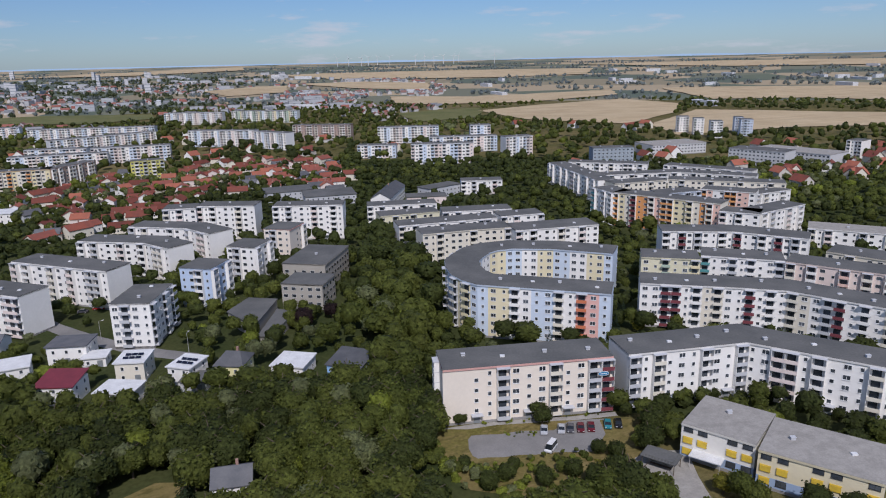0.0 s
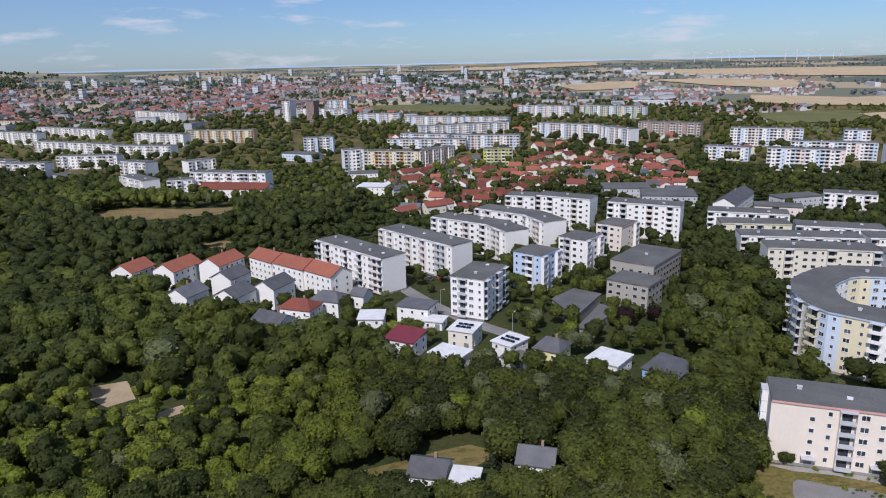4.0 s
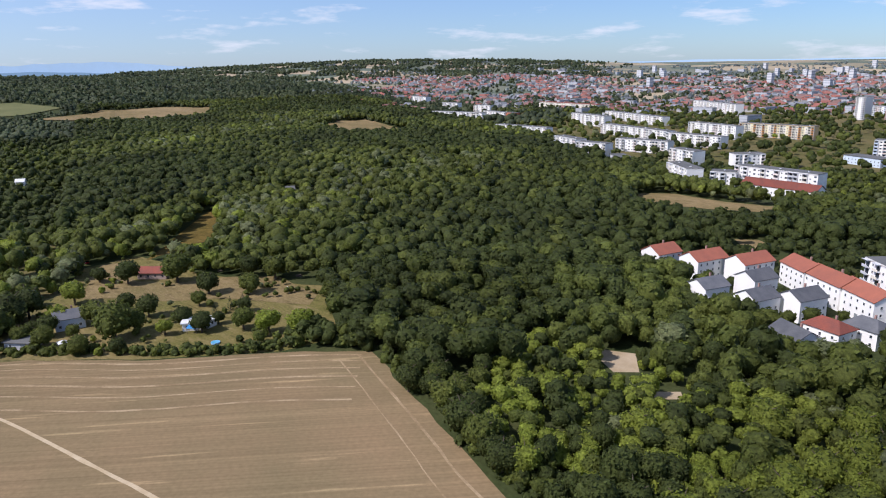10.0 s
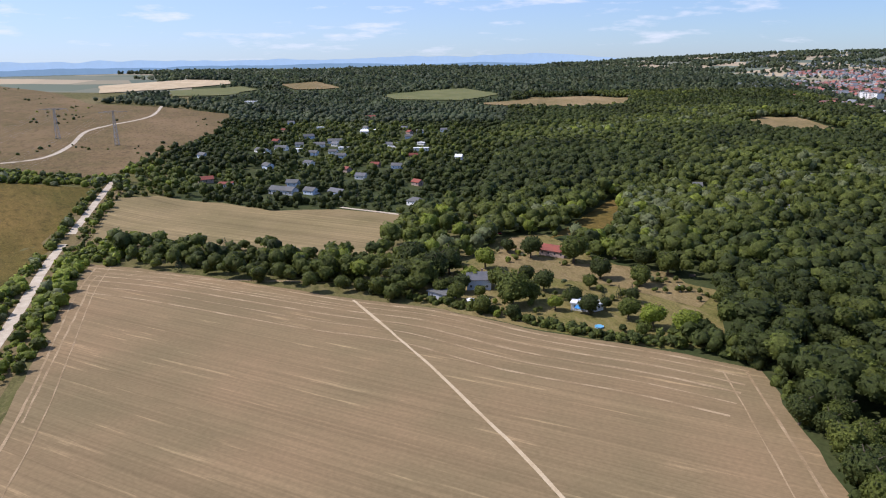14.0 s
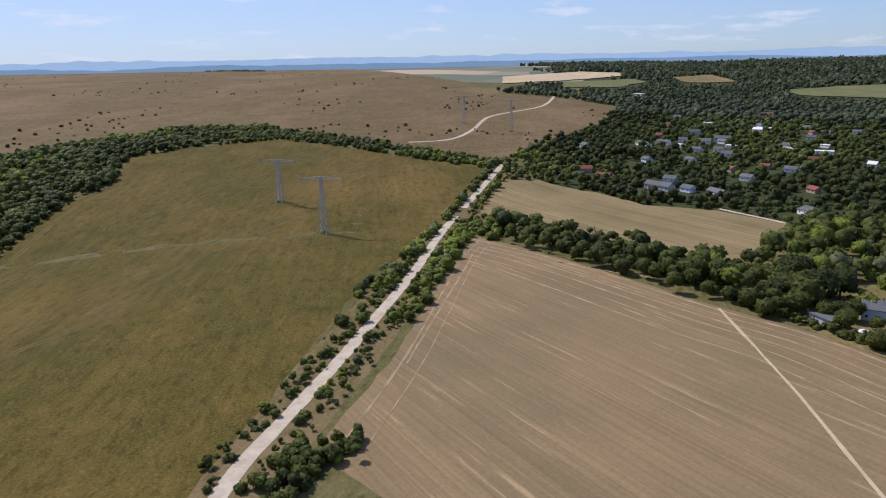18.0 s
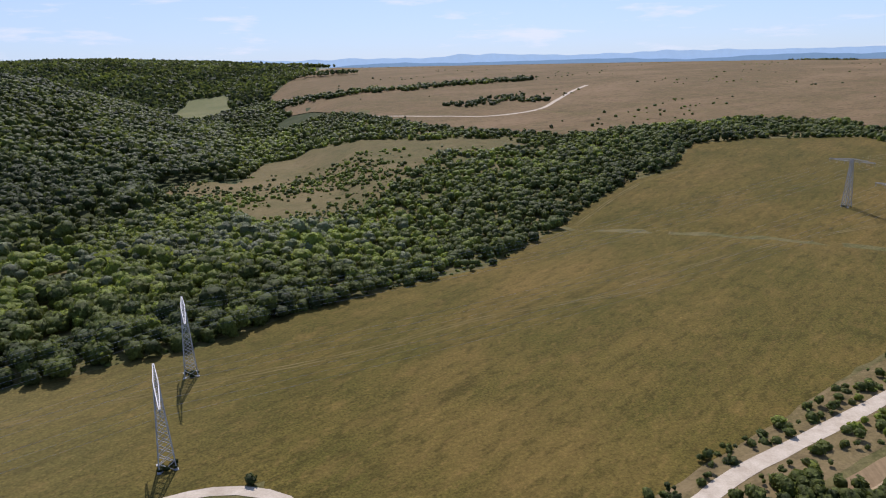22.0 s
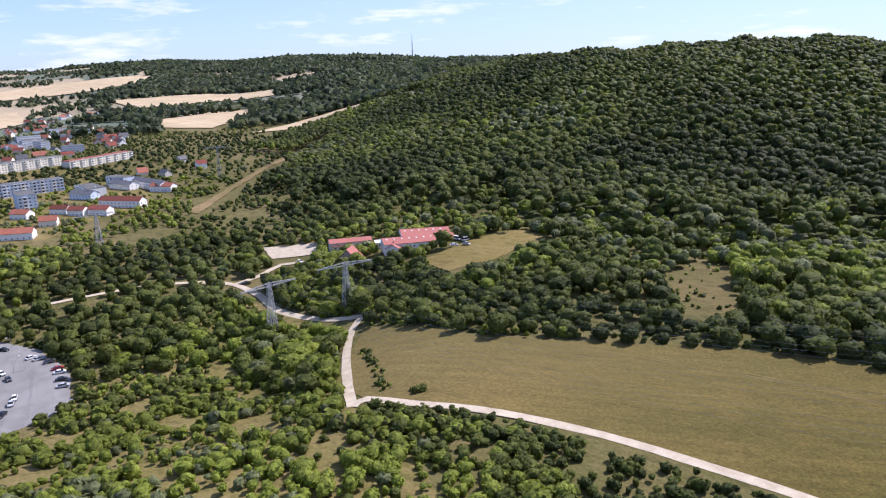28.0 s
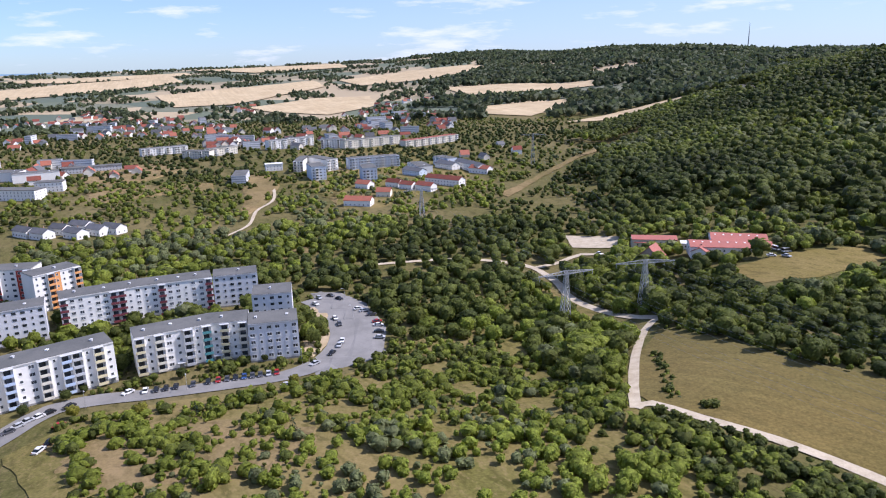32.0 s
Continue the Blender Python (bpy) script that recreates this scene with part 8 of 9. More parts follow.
TREE_MESH = {}
for x, y, r, w in ((-262, -52, 3.6, 1), (-268, -38, 3.2, 2), (-250, -30, 4.6, 2), (-255, -24, 4.0, 3), (-276, -66, 4.4, 0), (-262, -78, 4.6, 1), (-285, -62, 4.2, 0), (-296, -48, 3.4, 4), (-246, -2, 2.6, 0), (-252, 4, 2.2, 1),
                   (-243, 12, 2.8, 2), (-236, 20, 3.0, 4), (-230, 30, 3.2, 4), (-240, 34, 2.6, 5), (-262, 14, 2.0, 0), (-228, 16, 2.2, 3), (-318, -30, 3.6, 0), (-312, -10, 4.4, 2), (-325, -42, 3.2, 1), (-300, 30, 4.8, 3), (-308, 20, 4.4, 1), (-290, -80, 4.5, 0), (-252, -52, 2.6, 2), (-258, -60, 3.0, 3), (-266, -58, 2.4, 1), (-272, -50, 2.8, 4), (-258, -44, 2.2, 3), (-240, -40, 2.4, 2), (-236, -28, 2.6, 1), (-270, -20, 3.0, 0), (-280, -28, 3.4, 1), (-276, -2, 2.8, 3), (-290, 2, 3.2, 0), (-284, 18, 3.0, 2), (-248, -14, 2.0, 4), (-256, -8, 2.4, 0)):
    tree(x, y, r * (1.75 if w % 2 == 0 else 1.3), w, "garden tree with a %s crown in the allotments" % TREES[w][2], "garden trees")
for i in near_trees:
    w = int(rng.integers(0, 8))
    w = w if w < 4 else int(rng.integers(0, 4))
    if inside([(-150, 60), (-200, 107), (-157, 128), (-125, 155), (-100, 140), (-80, 110), (-85, 75), (-110, 62)], wx[i:i + 1], wy[i:i + 1])[0]:
        w = 4 + w % 2 if rng.random() < 0.75 else w
    tree(float(wx[i]), float(wy[i]), float(rng.uniform(3.8, 5.8)), w, "broad-crowned %s deciduous tree in dense woodland" % TREES[w][2], "woodland trees")

wood("allotment_trees", "trees and orchard bushes among allotment gardens", scatter(6.6, 84, 128, 235, 420, 0.95), (2.4, 6.4), (4, 13), (0.38, 0.44, 0.14, 0.04))
wood("allotment_trees", "low orchard trees and hedges among allotment cabins", scatter(7.0, 93, 128, 420, 1000, 0.95, -1.4, 0.02), (1.8, 4.6), (2.4, 6.0), (0.45, 0.42, 0.10, 0.03))
wood("allotment_trees", "tall trees standing among the allotments", scatter(12.5, 93, 128, 420, 1000, 0.8), (3.0, 6.0), (6, 11), (0.6, 0.34, 0.03, 0.03))
wood("allotment_trees", "taller wood beside the allotments", scatter(8.2, 84, 93, 420, 1000, 0.95), (3, 5.6), (6, 12), (0.42, 0.40, 0.10, 0.08))
fx, fy = scatter(12.5, 68, 126, 1000, 1600, 0.95)
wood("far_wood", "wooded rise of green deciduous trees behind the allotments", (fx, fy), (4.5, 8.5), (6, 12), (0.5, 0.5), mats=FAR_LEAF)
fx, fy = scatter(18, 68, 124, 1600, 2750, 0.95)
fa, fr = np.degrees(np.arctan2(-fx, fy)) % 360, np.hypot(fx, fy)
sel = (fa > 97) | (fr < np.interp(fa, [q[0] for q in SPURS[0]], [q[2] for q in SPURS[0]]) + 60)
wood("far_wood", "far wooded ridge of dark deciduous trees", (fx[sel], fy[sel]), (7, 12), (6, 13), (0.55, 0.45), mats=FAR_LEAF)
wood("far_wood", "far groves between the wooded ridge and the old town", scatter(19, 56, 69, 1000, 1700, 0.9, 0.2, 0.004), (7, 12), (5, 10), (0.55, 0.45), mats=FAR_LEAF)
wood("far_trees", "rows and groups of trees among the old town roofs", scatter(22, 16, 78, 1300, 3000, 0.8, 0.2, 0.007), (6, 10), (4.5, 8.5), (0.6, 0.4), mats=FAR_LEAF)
hx, hy = scatter(7.4, 188, 256, 362, 1250)
ha, hr = np.degrees(np.arctan2(-hx, hy)) % 360, np.hypot(hx, hy)
foot_line = np.interp(ha, [q[0] for q in SPURS[1]], [q[1] for q in SPURS[1]]) - 20 + 45 * np.sin(ha * 0.9 + 1.4 * np.sin(ha * 2.3)) + 22 * np.sin(hx * 0.05) * np.sin(hy * 0.043)
sel = (hr > foot_line) & (ha > 193)
wood("hill_forest", "beech forest covering the whole hillside", (hx[sel], hy[sel]), (3.9, 7.2), (11, 17), (0.38, 0.54, 0.05, 0.03))
sel = ~sel
wood("valley_scrub", "light green scrub and young trees on the valley floor", (hx[sel] + rng.uniform(-3, 3, sel.sum()), hy[sel] + rng.uniform(-3, 3, sel.sum())), (2.4, 6.0), (3.5, 9), (0.18, 0.48, 0.28, 0.06))
wood("hill_forest", "beech forest on the far hill crest", scatter(14, 187, 250, 1250, 2600), (6.5, 11), (10, 15), (0.42, 0.53, 0.03, 0.02))
vx_, vy_ = scatter(5.5, 186, 258, 150, 384, 0.97)
low_side = (np.hypot(vx_, vy_) < 200) & ((np.degrees(np.arctan2(-vx_, vy_)) % 360) > 214)
shady = ~low_side & ((np.degrees(np.arctan2(-vx_, vy_)) % 360) > 222) & ((np.degrees(np.arctan2(-vx_, vy_)) % 360) < 250)
sunny = ~low_side & ~shady
wood("valley_scrub", "light and dark scrub trees filling the valley", (vx_[sunny], vy_[sunny]), (1.8, 6.6), (2.5, 11), (0.22, 0.34, 0.32, 0.12))
wood("valley_scrub", "darker trees and scrub between meadow and farm", (vx_[shady], vy_[shady]), (1.8, 6.0), (2.5, 10), (0.46, 0.42, 0.08, 0.04))
wood("scrub", "low bushes beside the gravel path", (vx_[low_side], vy_[low_side]), (0.9, 2.4), (1.2, 3.0), (0.3, 0.5, 0.18, 0.02), kits=BUSHES, category="bushes")
dx, dy = scatter(4.3, 128, 205, 200, 900, 0.95, -1.35, 0.03)
sel = inside(SCRUB_DENSE, dx, dy)
wood("scrub_belt", "dense belt of shrubs and small trees along the meadow", (dx[sel], dy[sel]), (1.8, 5.4), (2.2, 8), (0.20, 0.46, 0.26, 0.08))
dx, dy = scatter(4.8, 128, 190, 235, 900, 0.95, -1.0, 0.02)
sel = ~inside(SCRUB_DENSE, dx, dy)
wood("scrub_belt", "belt of bushes between meadow and steppe", (dx[sel], dy[sel]), (2.2, 4.6), (2.4, 6), (0.20, 0.46, 0.28, 0.06), kits=BUSHES, category="bushes")
k = 15000
a_, r_ = np.radians(rng.uniform(150, 205, k)), rng.uniform(220, 600, k)
cx_, cy_ = -r_ * np.sin(a_), r_ * np.cos(a_)
sel = inside(LAND["scrub_clearing"], cx_, cy_) & (np.sin(cx_ * 0.05 + 1.6 * np.sin(cy_ * 0.037)) + np.sin(cy_ * 0.045 + 1.4 * np.sin(cx_ * 0.04)) + rng.normal(size=k) * 1.1 > -0.1)
wood("scrub_bushes", "small scattered shrubs in a dry clearing", (cx_[sel], cy_[sel]), (0.4, 2.8), (0.5, 2.8), (0.05, 0.40, 0.45, 0.10), kits=BUSHES, category="bushes")
wood("scrub", "young scrub bushes on a dry slope", scatter(3.1, 232, 300, 92, 330, 0.9, -0.75, 0.03), (0.7, 3.6), (1.0, 5.0), (0.12, 0.40, 0.46, 0.02), kits=BUSHES, category="bushes")
wood("west_trees", "large trees and grey willows between estate and valley", scatter(7.0, 250, 302, 262, 480, 0.9), (3.0, 6.0), (4, 9.5), (0.10, 0.38, 0.28, 0.24))
wood("west_trees", "light green young trees below the western estate", scatter(6.8, 250, 302, 480, 760, 0.8, -0.7, 0.012), (1.6, 4.2), (2.4, 6.0), (0.18, 0.36, 0.34, 0.12))
wood("town_trees", "town trees among the western houses", scatter(10, 256, 304, 760, 1500, 0.6), (2.6, 4.8), (3.5, 6.5), (0.5, 0.4, 0.06, 0.04))
wood("town_trees", "green town trees between apartment blocks", scatter(6.9, -36, 62, 120, 620, 0.9), (2.2, 4.8), (4, 11), (0.58, 0.35, 0.04, 0.03))
wood("town_trees", "green town trees among distant quarters", scatter(14, -36, 64, 620, 1450, 0.6), (4.0, 6.5), (8, 13), (0.5, 0.4, 0.05, 0.05))
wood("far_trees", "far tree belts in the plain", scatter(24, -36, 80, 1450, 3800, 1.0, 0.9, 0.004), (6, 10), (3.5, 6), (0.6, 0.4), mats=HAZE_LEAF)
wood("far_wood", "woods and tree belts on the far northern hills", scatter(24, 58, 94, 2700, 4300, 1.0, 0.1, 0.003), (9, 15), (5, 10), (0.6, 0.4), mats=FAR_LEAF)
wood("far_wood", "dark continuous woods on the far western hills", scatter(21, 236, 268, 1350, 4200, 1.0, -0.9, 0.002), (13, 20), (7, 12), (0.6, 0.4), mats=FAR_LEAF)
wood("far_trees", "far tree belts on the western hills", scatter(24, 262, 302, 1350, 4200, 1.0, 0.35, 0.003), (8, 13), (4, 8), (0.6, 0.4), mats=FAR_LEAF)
k = 420
sx, sy = rng.uniform(-1500, 250, k * 12), rng.uniform(-1950, -380, k * 12)
v = np.sin(sx * 0.02 + 2 * np.sin(sy * 0.013)) + np.sin(sy * 0.023 + 2 * np.sin(sx * 0.011)) + rng.normal(size=len(sx)) * 0.5
sel = inside(LAND["steppe"], sx, sy) & (v > 1.1)
wood("steppe_bushes", "scattered low bushes on dry steppe", (sx[sel], sy[sel]), (1.2, 3.2), (1.4, 4.2), (0.5, 0.4, 0.1, 0.0), kits=BUSHES, category="bushes")
wood("scrub", "bushes and young trees below the gravel path", scatter(3.1, 190, 240, 85, 172, 0.92, -1.0, 0.03), (0.8, 2.6), (1.1, 3.2), (0.34, 0.46, 0.18, 0.02), kits=BUSHES, category="bushes")


def hedge(line, width, step, radius, tall, shares, label, chance=1.0):
    """Bushes along a line, in a band of that width."""
    p = [Vector(q) for q in line]
    xs, ys = [], []
    for a, b in zip(p[:-1], p[1:]):
        d = b - a
        n = max(1, int(d.length * max(1, width / step) / step))
        for k in range(n):
            if rng.random() > chance:
                continue
            q = a + d * rng.random() + Vector((-d.y, d.x)).normalized() * rng.uniform(-0.5, 0.5) * width
            xs.append(q.x)
            ys.append(q.y)
    x, y = np.array(xs), np.array(ys)
    plant("hedge", label, LEAF, BUSHES, x, y, rng.uniform(*radius, len(x)), rng.uniform(*tall, len(x)), kinds(x, y, shares), "hedge")


for side, wide, chance in ((6.0, 6.0, 0.74), (-5.4, 4.0, 0.66)):
    hedge(offset(GRAVEL_LINE, side), wide, 2.6, (0.7, 2.5), (1.0, 3.4), (0.2, 0.55, 0.25, 0.0), "row of green bushes along the gravel road", chance)
hedge(offset(GRAVEL_LINE, -8.5), 6.0, 3.4, (0.8, 1.7), (1.0, 2.4), (0.2, 0.5, 0.3, 0.0), "low bushes on the verge of the stubble field", 0.6)
hedge(HEDGE_A, 8.0, 2.0, (1.2, 2.7), (1.8, 4.2), (0.45, 0.45, 0.05, 0.05), "thick hedge of shrubs between two fields")
hedge([(-226, 26), (-219, 44), (-210, 52)], 12.0, 2.8, (2.2, 4.2), (4.0, 8.0), (0.5, 0.45, 0.05, 0.0), "tall shrubs where garden, wood and field meet")
hedge(HEDGE_B, 5.0, 1.7, (1.2, 2.4), (1.8, 3.6), (0.4, 0.5, 0.1, 0.0), "hedge of shrubs along the garden fence")
hedge([(-209, 54), (-178, 57), (-135, 60), (-100, 67), (-66, 83)], 8.0, 2.4, (1.4, 3.2), (2.2, 5.2), (0.35, 0.45, 0.2, 0.0), "shrubs at the foot of the wood along the stubble field")
hedge([(249, -93), (197, -115), (176, -139), (149, -173), (122, -196), (88, -216), (69, -224), (42, -253), (0, -283), (-38, -304), (-107, -405), (-163, -474)], 6.0, 3.0, (0.5, 1.7), (0.7, 2.2), (0.2, 0.4, 0.3, 0.1), "low shrubs along the rim of the meadow", 0.7)
for x, y, r in ((222, -240, 3.2), (212, -247, 3.8), (226, -226, 2.8), (196, -250, 3.0), (184, -222, 2.4), (230, -212, 3.0)):
    tree(x, y, r, 6, "pale grey-green willow beside a dry clearing", "willows")
hedge(HEDGE_C, 6.0, 3.0, (1.6, 2.8), (2.2, 4.0), (0.35, 0.5, 0.1, 0.05), "row of shrubs along the meadow")


def belt(line, width, step, radius, tall, label):
    """A belt of trees along a line."""
    p = [Vector(q) for q in line]
    xs, ys = [], []
    for a, b in zip(p[:-1], p[1:]):
        d = b - a
        for k in range(max(1, int(d.length * width / (step * step)))):
            q = a + d * rng.random() + Vector((-d.y, d.x)).normalized() * rng.uniform(-0.5, 0.5) * width
            xs.append(q.x)
            ys.append(q.y)
    wood("tree_belt", label, (np.array(xs), np.array(ys)), radius, tall, (0.5, 0.4, 0.06, 0.04))


belt(BELT_A, 44, 8, (3.6, 6.5), (6, 9), "dark belt of trees across the steppe")
belt(BELT_B, 40, 8, (2.6, 5), (3.5, 7), "scrubby trees beside the steppe track")
belt(BELT_D, 70, 9, (4, 6), (9, 14), "dark spruces and beeches at the head of the valley")
belt(BELT_C, 40, 9, (3, 5), (5, 8), "small copse on the skyline of the steppe")
road("swath", SWATH, offset(STUBBLE_EDGE, -3.5)[1:9], 0.7, "pale line of mown straw along the field edge", "straw", 0.07, False)
wc = np.array(WEST_COURTS)
qx, qy = rng.uniform(wc[:, 0].min(), wc[:, 0].max(), 420), rng.uniform(wc[:, 1].min(), wc[:, 1].max(), 420)
sel = inside(WEST_COURTS, qx, qy)
for q in FOOT:
    sel &= ~inside(q, qx, qy)
wood("court_trees", "small trees between the western blocks", (qx[sel], qy[sel]), (1.6, 3.4), (3.0, 6.0), (0.4, 0.45, 0.1, 0.05))
wood("pylon_shrubs", "rough shrubs between the feet of the pylons", (np.concatenate([q[0] for q in PYLON_SHRUBS]), np.concatenate([q[1] for q in PYLON_SHRUBS])), (0.5, 1.1), (0.8, 1.7), (0.6, 0.3, 0.05, 0.05), kits=BUSHES, category="bushes")
mx_, my_ = rng.uniform(60, 190, 26), rng.uniform(-190, -90, 26)
sel = inside(LAND["meadow"], mx_, my_)
cl = rng.uniform(0, 1, (60, 2)) * np.array([52, 58]) + np.array([166, -246])
in_clearing = inside([(216, -217), (218, -239), (202, -245), (182, -216), (169, -209), (165, -190), (181, -189)], cl[:, 0], cl[:, 1])
wood("clearing_shrubs", "small shrubs in the dry clearing", (cl[in_clearing, 0], cl[in_clearing, 1]), (0.4, 1.5), (0.6, 1.8), (0.1, 0.4, 0.3, 0.2), kits=BUSHES, category="bushes")
wood("meadow_shrubs", "few small shrubs on the dry meadow", (mx_[sel], my_[sel]), (0.5, 1.3), (0.8, 1.9), (0.2, 0.5, 0.2, 0.1), kits=BUSHES, category="bushes")
ga = np.array(LAND["garden_ground"])
qx, qy = rng.uniform(ga[:, 0].min(), ga[:, 0].max(), 330), rng.uniform(ga[:, 1].min(), ga[:, 1].max(), 330)
sel = inside(LAND["garden_ground"], qx, qy) & (np.sin(qx * 0.11 + 1.5 * np.sin(qy * 0.07)) + rng.normal(size=330) * 0.5 > 0.1)
for q in FOOT:
    sel &= ~inside(q, qx, qy)
wood("garden_shrubs", "fruit bushes and small trees in the allotment garden", (qx[sel], qy[sel]), (0.9, 2.4), (1.4, 4.2), (0.35, 0.45, 0.18, 0.02), kits=BUSHES, category="bushes")


# ---- single trees that stand out ----
def conifer(x, y, r, label="dark green spruce with a pointed crown"):
    return tree(x, y, r, int(abs(x)) % 3, label, "conifers", CONIFER, SPIRES[0][int(abs(x)) % 3])


for x, y, r in ((54, 213, 2.6), (-47, 250, 2.8), (25, 209, 1.6), (39, 206, 1.5), (32, 208, 1.7), (61, 232, 2.2), (-152, 146, 3.2), (-146, 148, 3.4), (-159, 143, 3.0), (-96, 127, 2.8), (-96, 134, 3.0), (-189, 113, 2.6), (-42, 139, 2.4), (-57, 130, 2.4),
                (-361, -10, 2.6), (-402, 96, 3.2), (-418, 106, 3.4), (-306, -73, 2.4), (-288, -83, 2.6), (-360, -73, 2.8), (-262, 3, 1.5), (-266, 9, 1.7), (-270, 14, 1.6), (184, 48, 1.5), (171, 36, 1.4), (196, 70, 1.4)):
    conifer(x, y, r)
ca, cr = rng.uniform(96, 125, 34), rng.uniform(280, 520, 34)
cx_, cy_ = -cr * np.sin(np.radians(ca)), cr * np.cos(np.radians(ca))
sel = free(cx_, cy_)
for x, y in zip(cx_[sel][:22], cy_[sel][:22]):
    conifer(float(x), float(y), float(rng.uniform(2.2, 3.4)), "tall dark spruce among the allotment gardens")
for x, y, r in ((-50, 229, 4.4), (-42, 238, 3.4)):
    tree(x, y, r, 1, "copper beech with dark purple leaves beside the school hall", "copper beeches", COPPER)
for x, y, r in ((33, 134, 3.1), (57, 129, 2.8), (199, 88, 3.0), (222, 45, 2.2), (368, 164, 3.0), (63, 219, 2.6), (206, 112, 2.6), (-352, -66, 2.8)):
    tree(x, y, r, 5, "young tree with bright golden-green leaves", "golden trees", GOLD)
for x, y, r in ((49, 153, 4.2), (46, 146, 4.0), (51, 158, 3.6), (38, 143, 2.6), (34, 145, 2.3), (12, 135, 2.6), (3, 140, 2.0), (14, 139, 2.0), (22, 162.5, 2.9), (3, 160.5, 1.9), (27, 136, 2.6), (31, 132, 3.4), (20, 135, 2.2), (8, 132, 2.8), (-9, 150, 3.2), (-8, 158, 3.0), (20, 133, 2.4), (2, 160, 2.0), (23, 159, 3.0), (-4, 160, 2.6), (59, 170, 1.9), (63, 169, 2.0), (70, 170, 2.1), (77, 169, 2.0), (83, 167, 2.0), (92, 163, 2.2), (97, 158, 2.1), (103, 152, 2.2), (49, 167, 1.5),
                (222, 122, 2.4), (228, 119, 1.8), (237, 88, 2.4), (246, 67, 1.8), (250, 61, 1.8), (212, 131, 2.2), (337, 28, 3.6), (346, 37, 3.8), (332, 18, 3.4)):
    tree(x, y, r, 1, "small round dark green tree in front of flats", "trees by the flats")
for line in ([(231, 99), (233, 92)], [(236, 84), (238, 78)], [(239, 75), (241, 68)], [(243, 62), (245, 54)], [(246, 50), (248, 40)], [(226, 113), (229, 104)]):
    hedge(line, 1.8, 1.3, (0.7, 1.0), (1.1, 1.5), (0.4, 0.6, 0.0, 0.0), "clipped green hedge before the flats")
hedge([(166, -57), (155, -66), (143, -77), (131, -85), (118, -95)], 9.0, 2.0, (1.1, 2.6), (1.8, 3.6), (0.5, 0.44, 0.05, 0.01), "dense dark bushes along the lower side of the meadow path")
hedge([(150, -55), (138, -64), (126, -74), (112, -86)], 14.0, 2.8, (1.0, 2.6), (1.6, 3.8), (0.45, 0.45, 0.08, 0.02), "dense dark bushes below the meadow path", 0.8)
hedge([(112, -99), (96, -108), (82, -115)], 7.0, 2.2, (0.7, 2.0), (1.0, 2.6), (0.35, 0.5, 0.13, 0.02), "rough bushes along the lower side of the meadow path", 0.8)
hedge([(70, -119), (56, -126), (42, -130)], 6.0, 2.4, (0.6, 1.8), (0.9, 2.4), (0.35, 0.5, 0.13, 0.02), "rough bushes along the lower side of the meadow path", 0.7)
hedge([(218, -78), (193, -73), (176, -69)], 3.5, 1.6, (0.6, 1.5), (0.8, 1.9), (0.25, 0.5, 0.2, 0.05), "small bushes on the upper side of the meadow path", 0.7)
hedge([(168, -74), (172, -78)], 5.0, 1.8, (0.8, 1.8), (1.0, 2.4), (0.3, 0.5, 0.15, 0.05), "small bushes on the upper side of the meadow path", 0.9)
hedge([(-70, -118), (-88, -124), (-96, -118)], 12.0, 2.8, (1.8, 3.0), (2.6, 4.6), (0.2, 0.5, 0.3, 0.0), "clump of bushes at the field corner")

hedge([(13, 155.3), (16.5, 154.2), (21, 154.6)], 2.4, 1.0, (0.35, 0.7), (0.5, 0.9), (0.2, 0.5, 0.2, 0.1), "low shrubs on the island of the parking lot")
hedge([(3, 139), (12, 140), (20, 142.3), (29, 143.5), (38, 146)], 3.0, 1.5, (0.6, 1.5), (0.9, 2.2), (0.3, 0.5, 0.18, 0.02), "rough bushes along the edge of the parking lot", 0.8)
hedge([(-1, 141), (8, 133), (20, 133), (33, 138)], 9.0, 2.2, (0.6, 2.2), (0.9, 3.4), (0.35, 0.45, 0.18, 0.02), "rough bushes on the dry lawn", 0.7)
hedge([(-5, 152), (-4, 144), (0, 138)], 4.0, 1.6, (0.9, 2.4), (1.6, 4.0), (0.4, 0.5, 0.1, 0.0), "bushes at the edge of the wood")
hedge([(6, 159.2), (20, 161.2), (40, 164)], 1.6, 1.2, (0.35, 0.75), (0.5, 1.1), (0.3, 0.4, 0.2, 0.1), "low shrubs in the beds before the flats", 0.6)
hedge([(60, 178), (64, 160), (90, 141), (110, 128)], 12.0, 4.0, (1.6, 3.4), (3.0, 6.0), (0.35, 0.5, 0.15, 0.0), "trees and bushes between school and flats")

# ---- the school yard ----
gazebo = thing("pavilion", pose(47, 139.5, 0, 0, 0, -36), "open grey-roofed pavilion in the school yard", "pavilion")
part("roof", Shape().box(-4, 4, -2.6, 2.6, 2.9, 3.1).box(-3.2, 3.2, -2.0, 2.0, 3.1, 3.25), ROOFING, gazebo)
for px_ in (-3.6, 3.6):
    for py_ in (-2.2, 2.2):
        part("post", Shape().tube((px_, py_, 0), (px_, py_, 2.9), 0.09, 0.09, 6), BARK, gazebo)
part("bench", Shape().box(-2.5, 2.5, -0.3, 0.3, 0.4, 0.48).box(-2.3, -2.2, -0.25, 0.25, 0, 0.4).box(2.2, 2.3, -0.25, 0.25, 0, 0.4), BARK, gazebo)
entry = thing("entrance_canopy", pose(57.5, 139.5, 0, 0, 0, -36), "white flat canopy over the school entrance", "canopy")
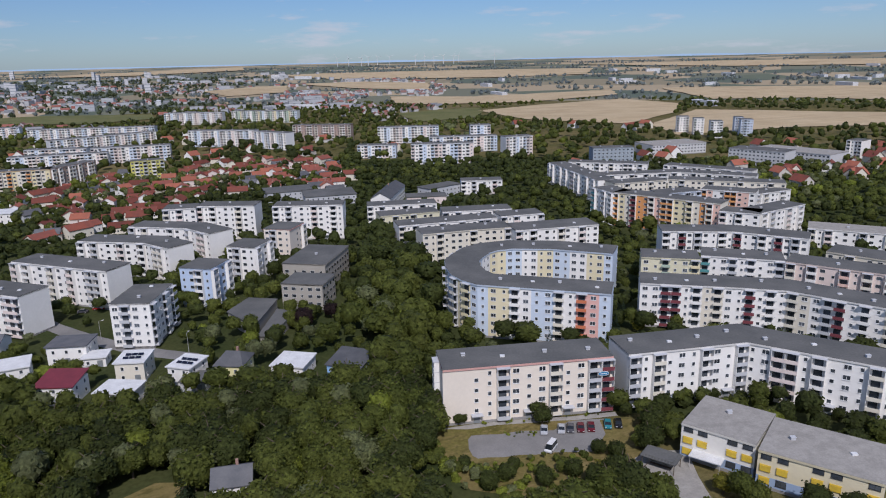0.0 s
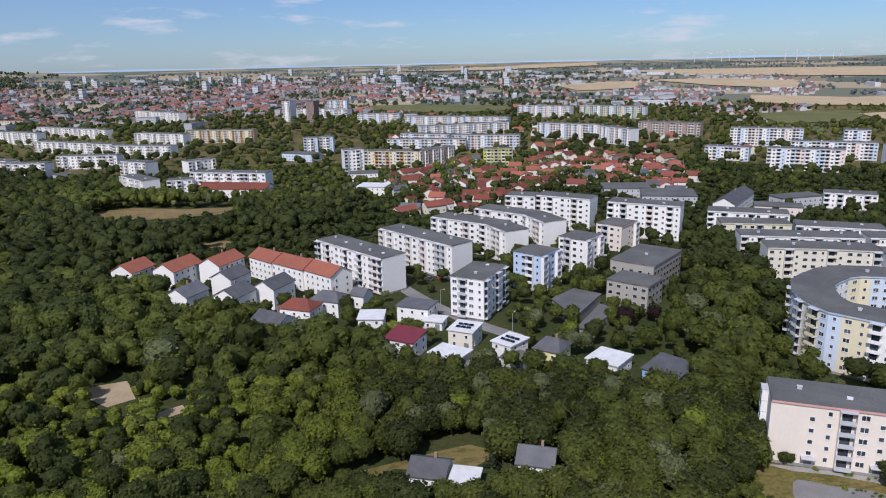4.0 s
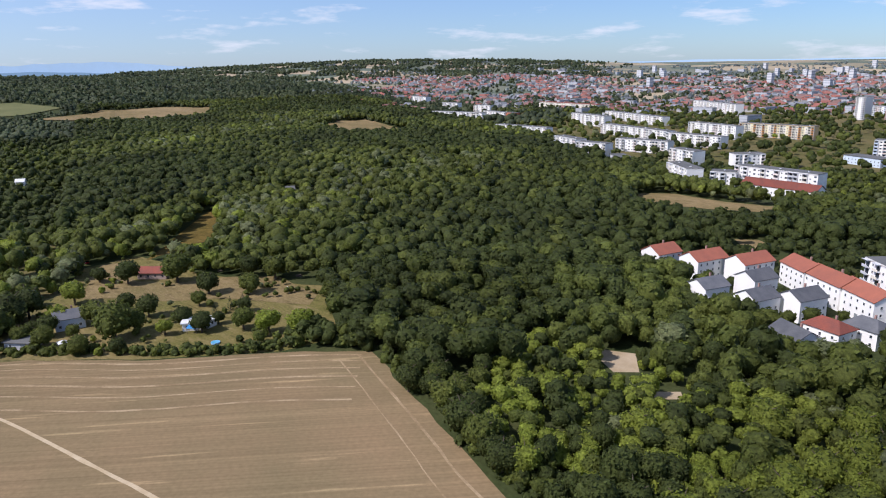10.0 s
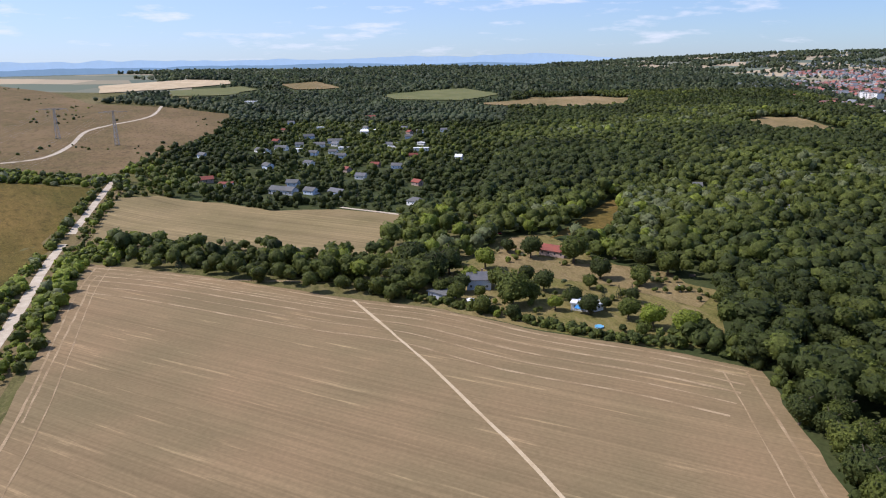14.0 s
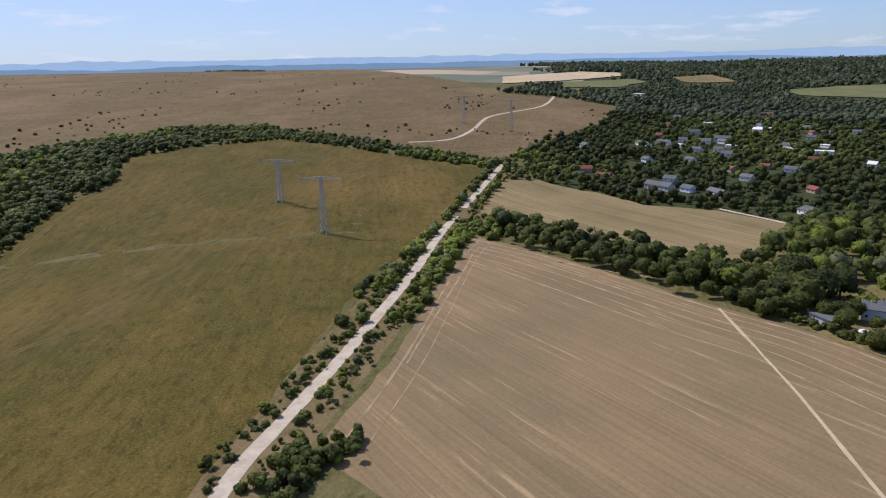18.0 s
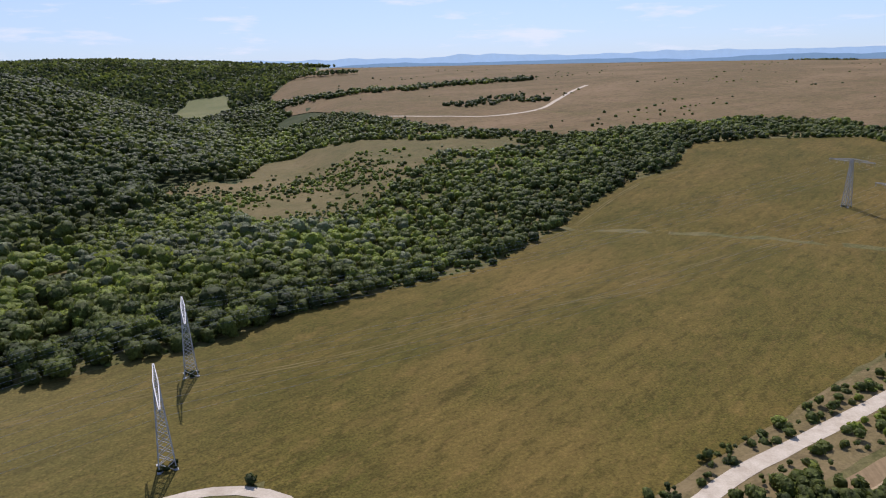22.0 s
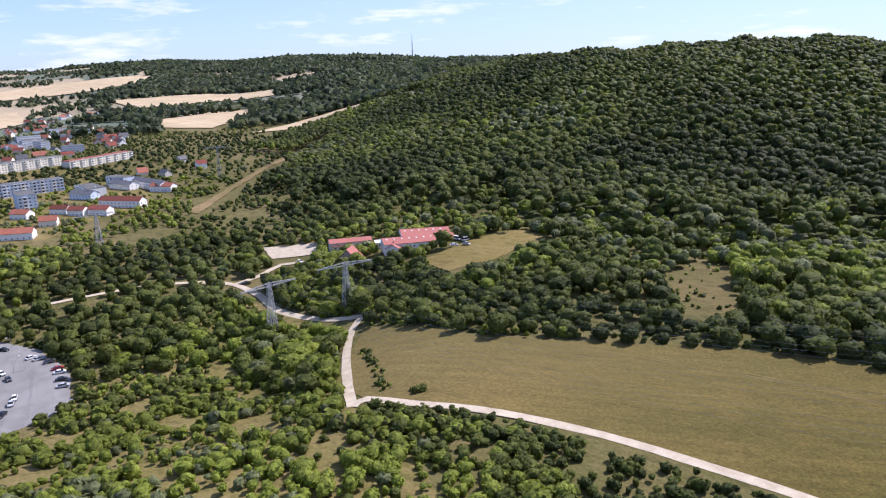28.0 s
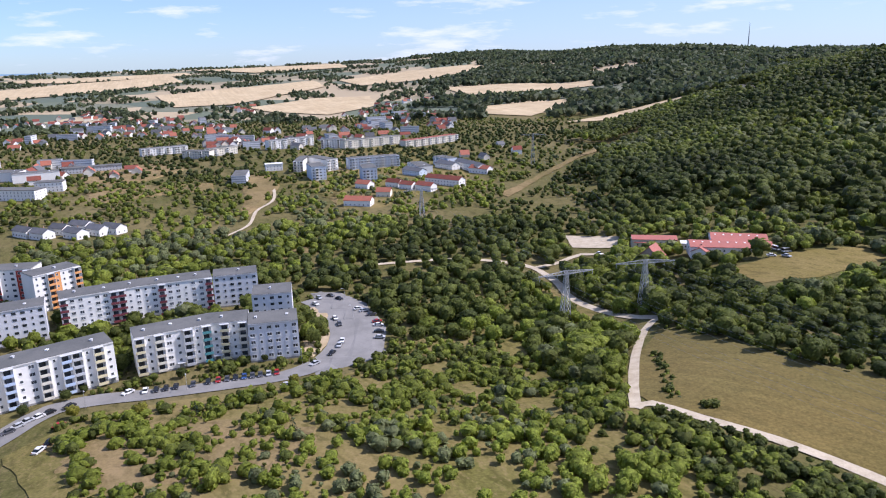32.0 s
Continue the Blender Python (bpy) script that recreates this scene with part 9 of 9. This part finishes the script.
part("roof", Shape().box(-3.5, 3.5, -3.2, 1.2, 2.9, 3.15), WHITE_ROOF, entry)
for px_ in (-3.2, 3.2):
    part("post", Shape().tube((px_, -2.9, 0), (px_, -2.9, 2.9), 0.08, 0.08, 6), METAL, entry)

# ---- allotment clutter ----
tarp = thing("tarpaulin", pose(-246.5, -5, 0, 0, 0, 70), "bright blue tarpaulin over a lean-to", "tarpaulin")
part("sheet", Shape().add([(-1.8, -1.2, 2.1), (1.8, -1.2, 2.0), (1.8, 1.2, 2.5), (-1.8, 1.2, 2.6), (-1.8, -1.2, 2.16), (1.8, -1.2, 2.06), (1.8, 1.2, 2.56), (-1.8, 1.2, 2.66)], [(3, 2, 1, 0), (4, 5, 6, 7), (0, 1, 5, 4), (1, 2, 6, 5), (2, 3, 7, 6), (3, 0, 4, 7)]), mat("blue_tarpaulin", (0.05, 0.25, 0.55), rough=0.5), tarp)
for px_ in (-1.6, 1.6):
    for py_ in (-1.0, 1.0):
        part("post", Shape().bar((px_, py_, 0), (px_, py_, 2.3), 0.1), BARK, tarp)
pool = thing("paddling_pool", pose(-233.5, 2, 0.05), "round light blue paddling pool on dry grass", "pool")
part("wall", Shape().tube((0, 0, 0), (0, 0, 0.5), 1.5, 1.55, 16), mat("pool_liner", (0.25, 0.5, 0.75), rough=0.4), pool)
part("water", Shape().tube((0, 0, 0.5), (0, 0, 0.512), 1.4, 1.4, 16), mat("pool_water", (0.12, 0.4, 0.6), rough=0.05), pool)
for k, (x, y, t) in enumerate(((-249, -46, 20), (-251, -41, 60))):
    awn = thing("party_tent", pose(x, y, 0, 0, 0, t), "white fabric garden tent beside the cabin", "tent", "garden tents")
    part("canopy", Shape().add([(-1.5, -1.5, 2), (1.5, -1.5, 2), (1.5, 1.5, 2), (-1.5, 1.5, 2), (0, 0, 2.8)], [(3, 2, 1, 0), (0, 1, 4), (1, 2, 4), (2, 3, 4), (3, 0, 4)]), WHITE_ROOF, awn)
    for px_ in (-1.4, 1.4):
        for py_ in (-1.4, 1.4):
            part("pole", Shape().bar((px_, py_, 0), (px_, py_, 2.0), 0.06), METAL, awn)
swing = thing("garden_swing", pose(-279, 33, 0.04, 0, 0, 30), "white metal garden swing frame", "swing")
for s in (-1.2, 1.2):
    part("leg", Shape().bar((s, -0.9, 0), (s, 0, 2.2), 0.1), FRAME, swing)
    part("leg", Shape().bar((s, 0.9, 0), (s, 0, 2.2), 0.1), FRAME, swing)
part("crossbar", Shape().bar((-1.3, 0, 2.2), (1.3, 0, 2.2), 0.1), FRAME, swing)
part("seat", Shape().box(-0.9, 0.9, -0.3, 0.3, 0.5, 0.58), FRAME, swing)
for x, y, t in ((-322, 8, 10), (-300, 40, 80), (-288, 52, 100)):
    pile = thing("log_pile", pose(x, y, 0, 0, 0, t), "stacked brown firewood logs by the hedge", "log pile", "log piles")
    for k in range(9):
        part("log", Shape().tube((-1.2, (k % 5) * 0.42 - 0.8 + 0.2 * (k // 5), 0.2 + 0.36 * (k // 5)), (1.2, (k % 5) * 0.42 - 0.8 + 0.2 * (k // 5), 0.2 + 0.36 * (k // 5)), 0.2, 0.2, 7), BARK, pile)
car(-362, -51, 15, "red")
car(-381, -28, 100, "white")
for x, y, t, c, v in ((320, -170, 20, "white", True), (314, -172, 100, "white", True), (306, -168, 30, "silver", False), (310, -163, 75, "white", False), (375, -99, 20, "white", False), (326, -180, 60, "dark grey", False)):
    car(x, y, t, c, v)

# ---- street lamps ----
for x, y, t in ((245, 46, 190), (224, 82, 200), (292, 31, 90), (316, 37, 120), (214, 112, 220), (-118, 222, 40), (-84, 210, 80)):
    lamp = thing("street_lamp", pose(x, y, float(height(x, y)), 0, 0, t), "grey steel street lamp with a short arm", "street lamp", "street lamps")
    part("pole", Shape().tube((0, 0, 0), (0, 0, 6.5), 0.09, 0.06, 7), METAL, lamp)
    part("arm", Shape().bar((0, 0, 6.5), (1.3, 0, 6.7), 0.07), METAL, lamp)
    part("lamp_head", Shape().box(0.9, 1.7, -0.14, 0.14, 6.6, 6.75), FRAME, lamp)

# ---- oval sign on the pale pink block ----
SIGN_POSE = pose(39.06, 163.77, 11.6, 0, 0, 8.2)
sign = thing("sign", SIGN_POSE, "oval blue sign with white rim on a facade", "sign")
ring = [(1.5 * math.cos(k * PI / 10), 0.62 * math.sin(k * PI / 10)) for k in range(20)]
part("rim", Shape().add([(x, -0.02, z) for x, z in ring] + [(x, -0.1, z) for x, z in ring], [tuple(range(20)), tuple(range(39, 19, -1))] + [(i, 20 + i, 20 + (i + 1) % 20, (i + 1) % 20) for i in range(20)]), FRAME, sign)
part("face", Shape().add([(x * 0.88, -0.12, z * 0.82) for x, z in ring] + [(x * 0.88, -0.1, z * 0.82) for x, z in ring], [tuple(range(19, -1, -1)), tuple(range(20, 40))] + [(i, (i + 1) % 20, 20 + (i + 1) % 20, 20 + i) for i in range(20)]), mat("sign_blue", (0.04, 0.25, 0.5), rough=0.4), sign)
part("lettering_bar", Shape().box(-0.8, 0.8, -0.14, -0.12, -0.12, 0.12), FRAME, sign, "white bar of lettering")
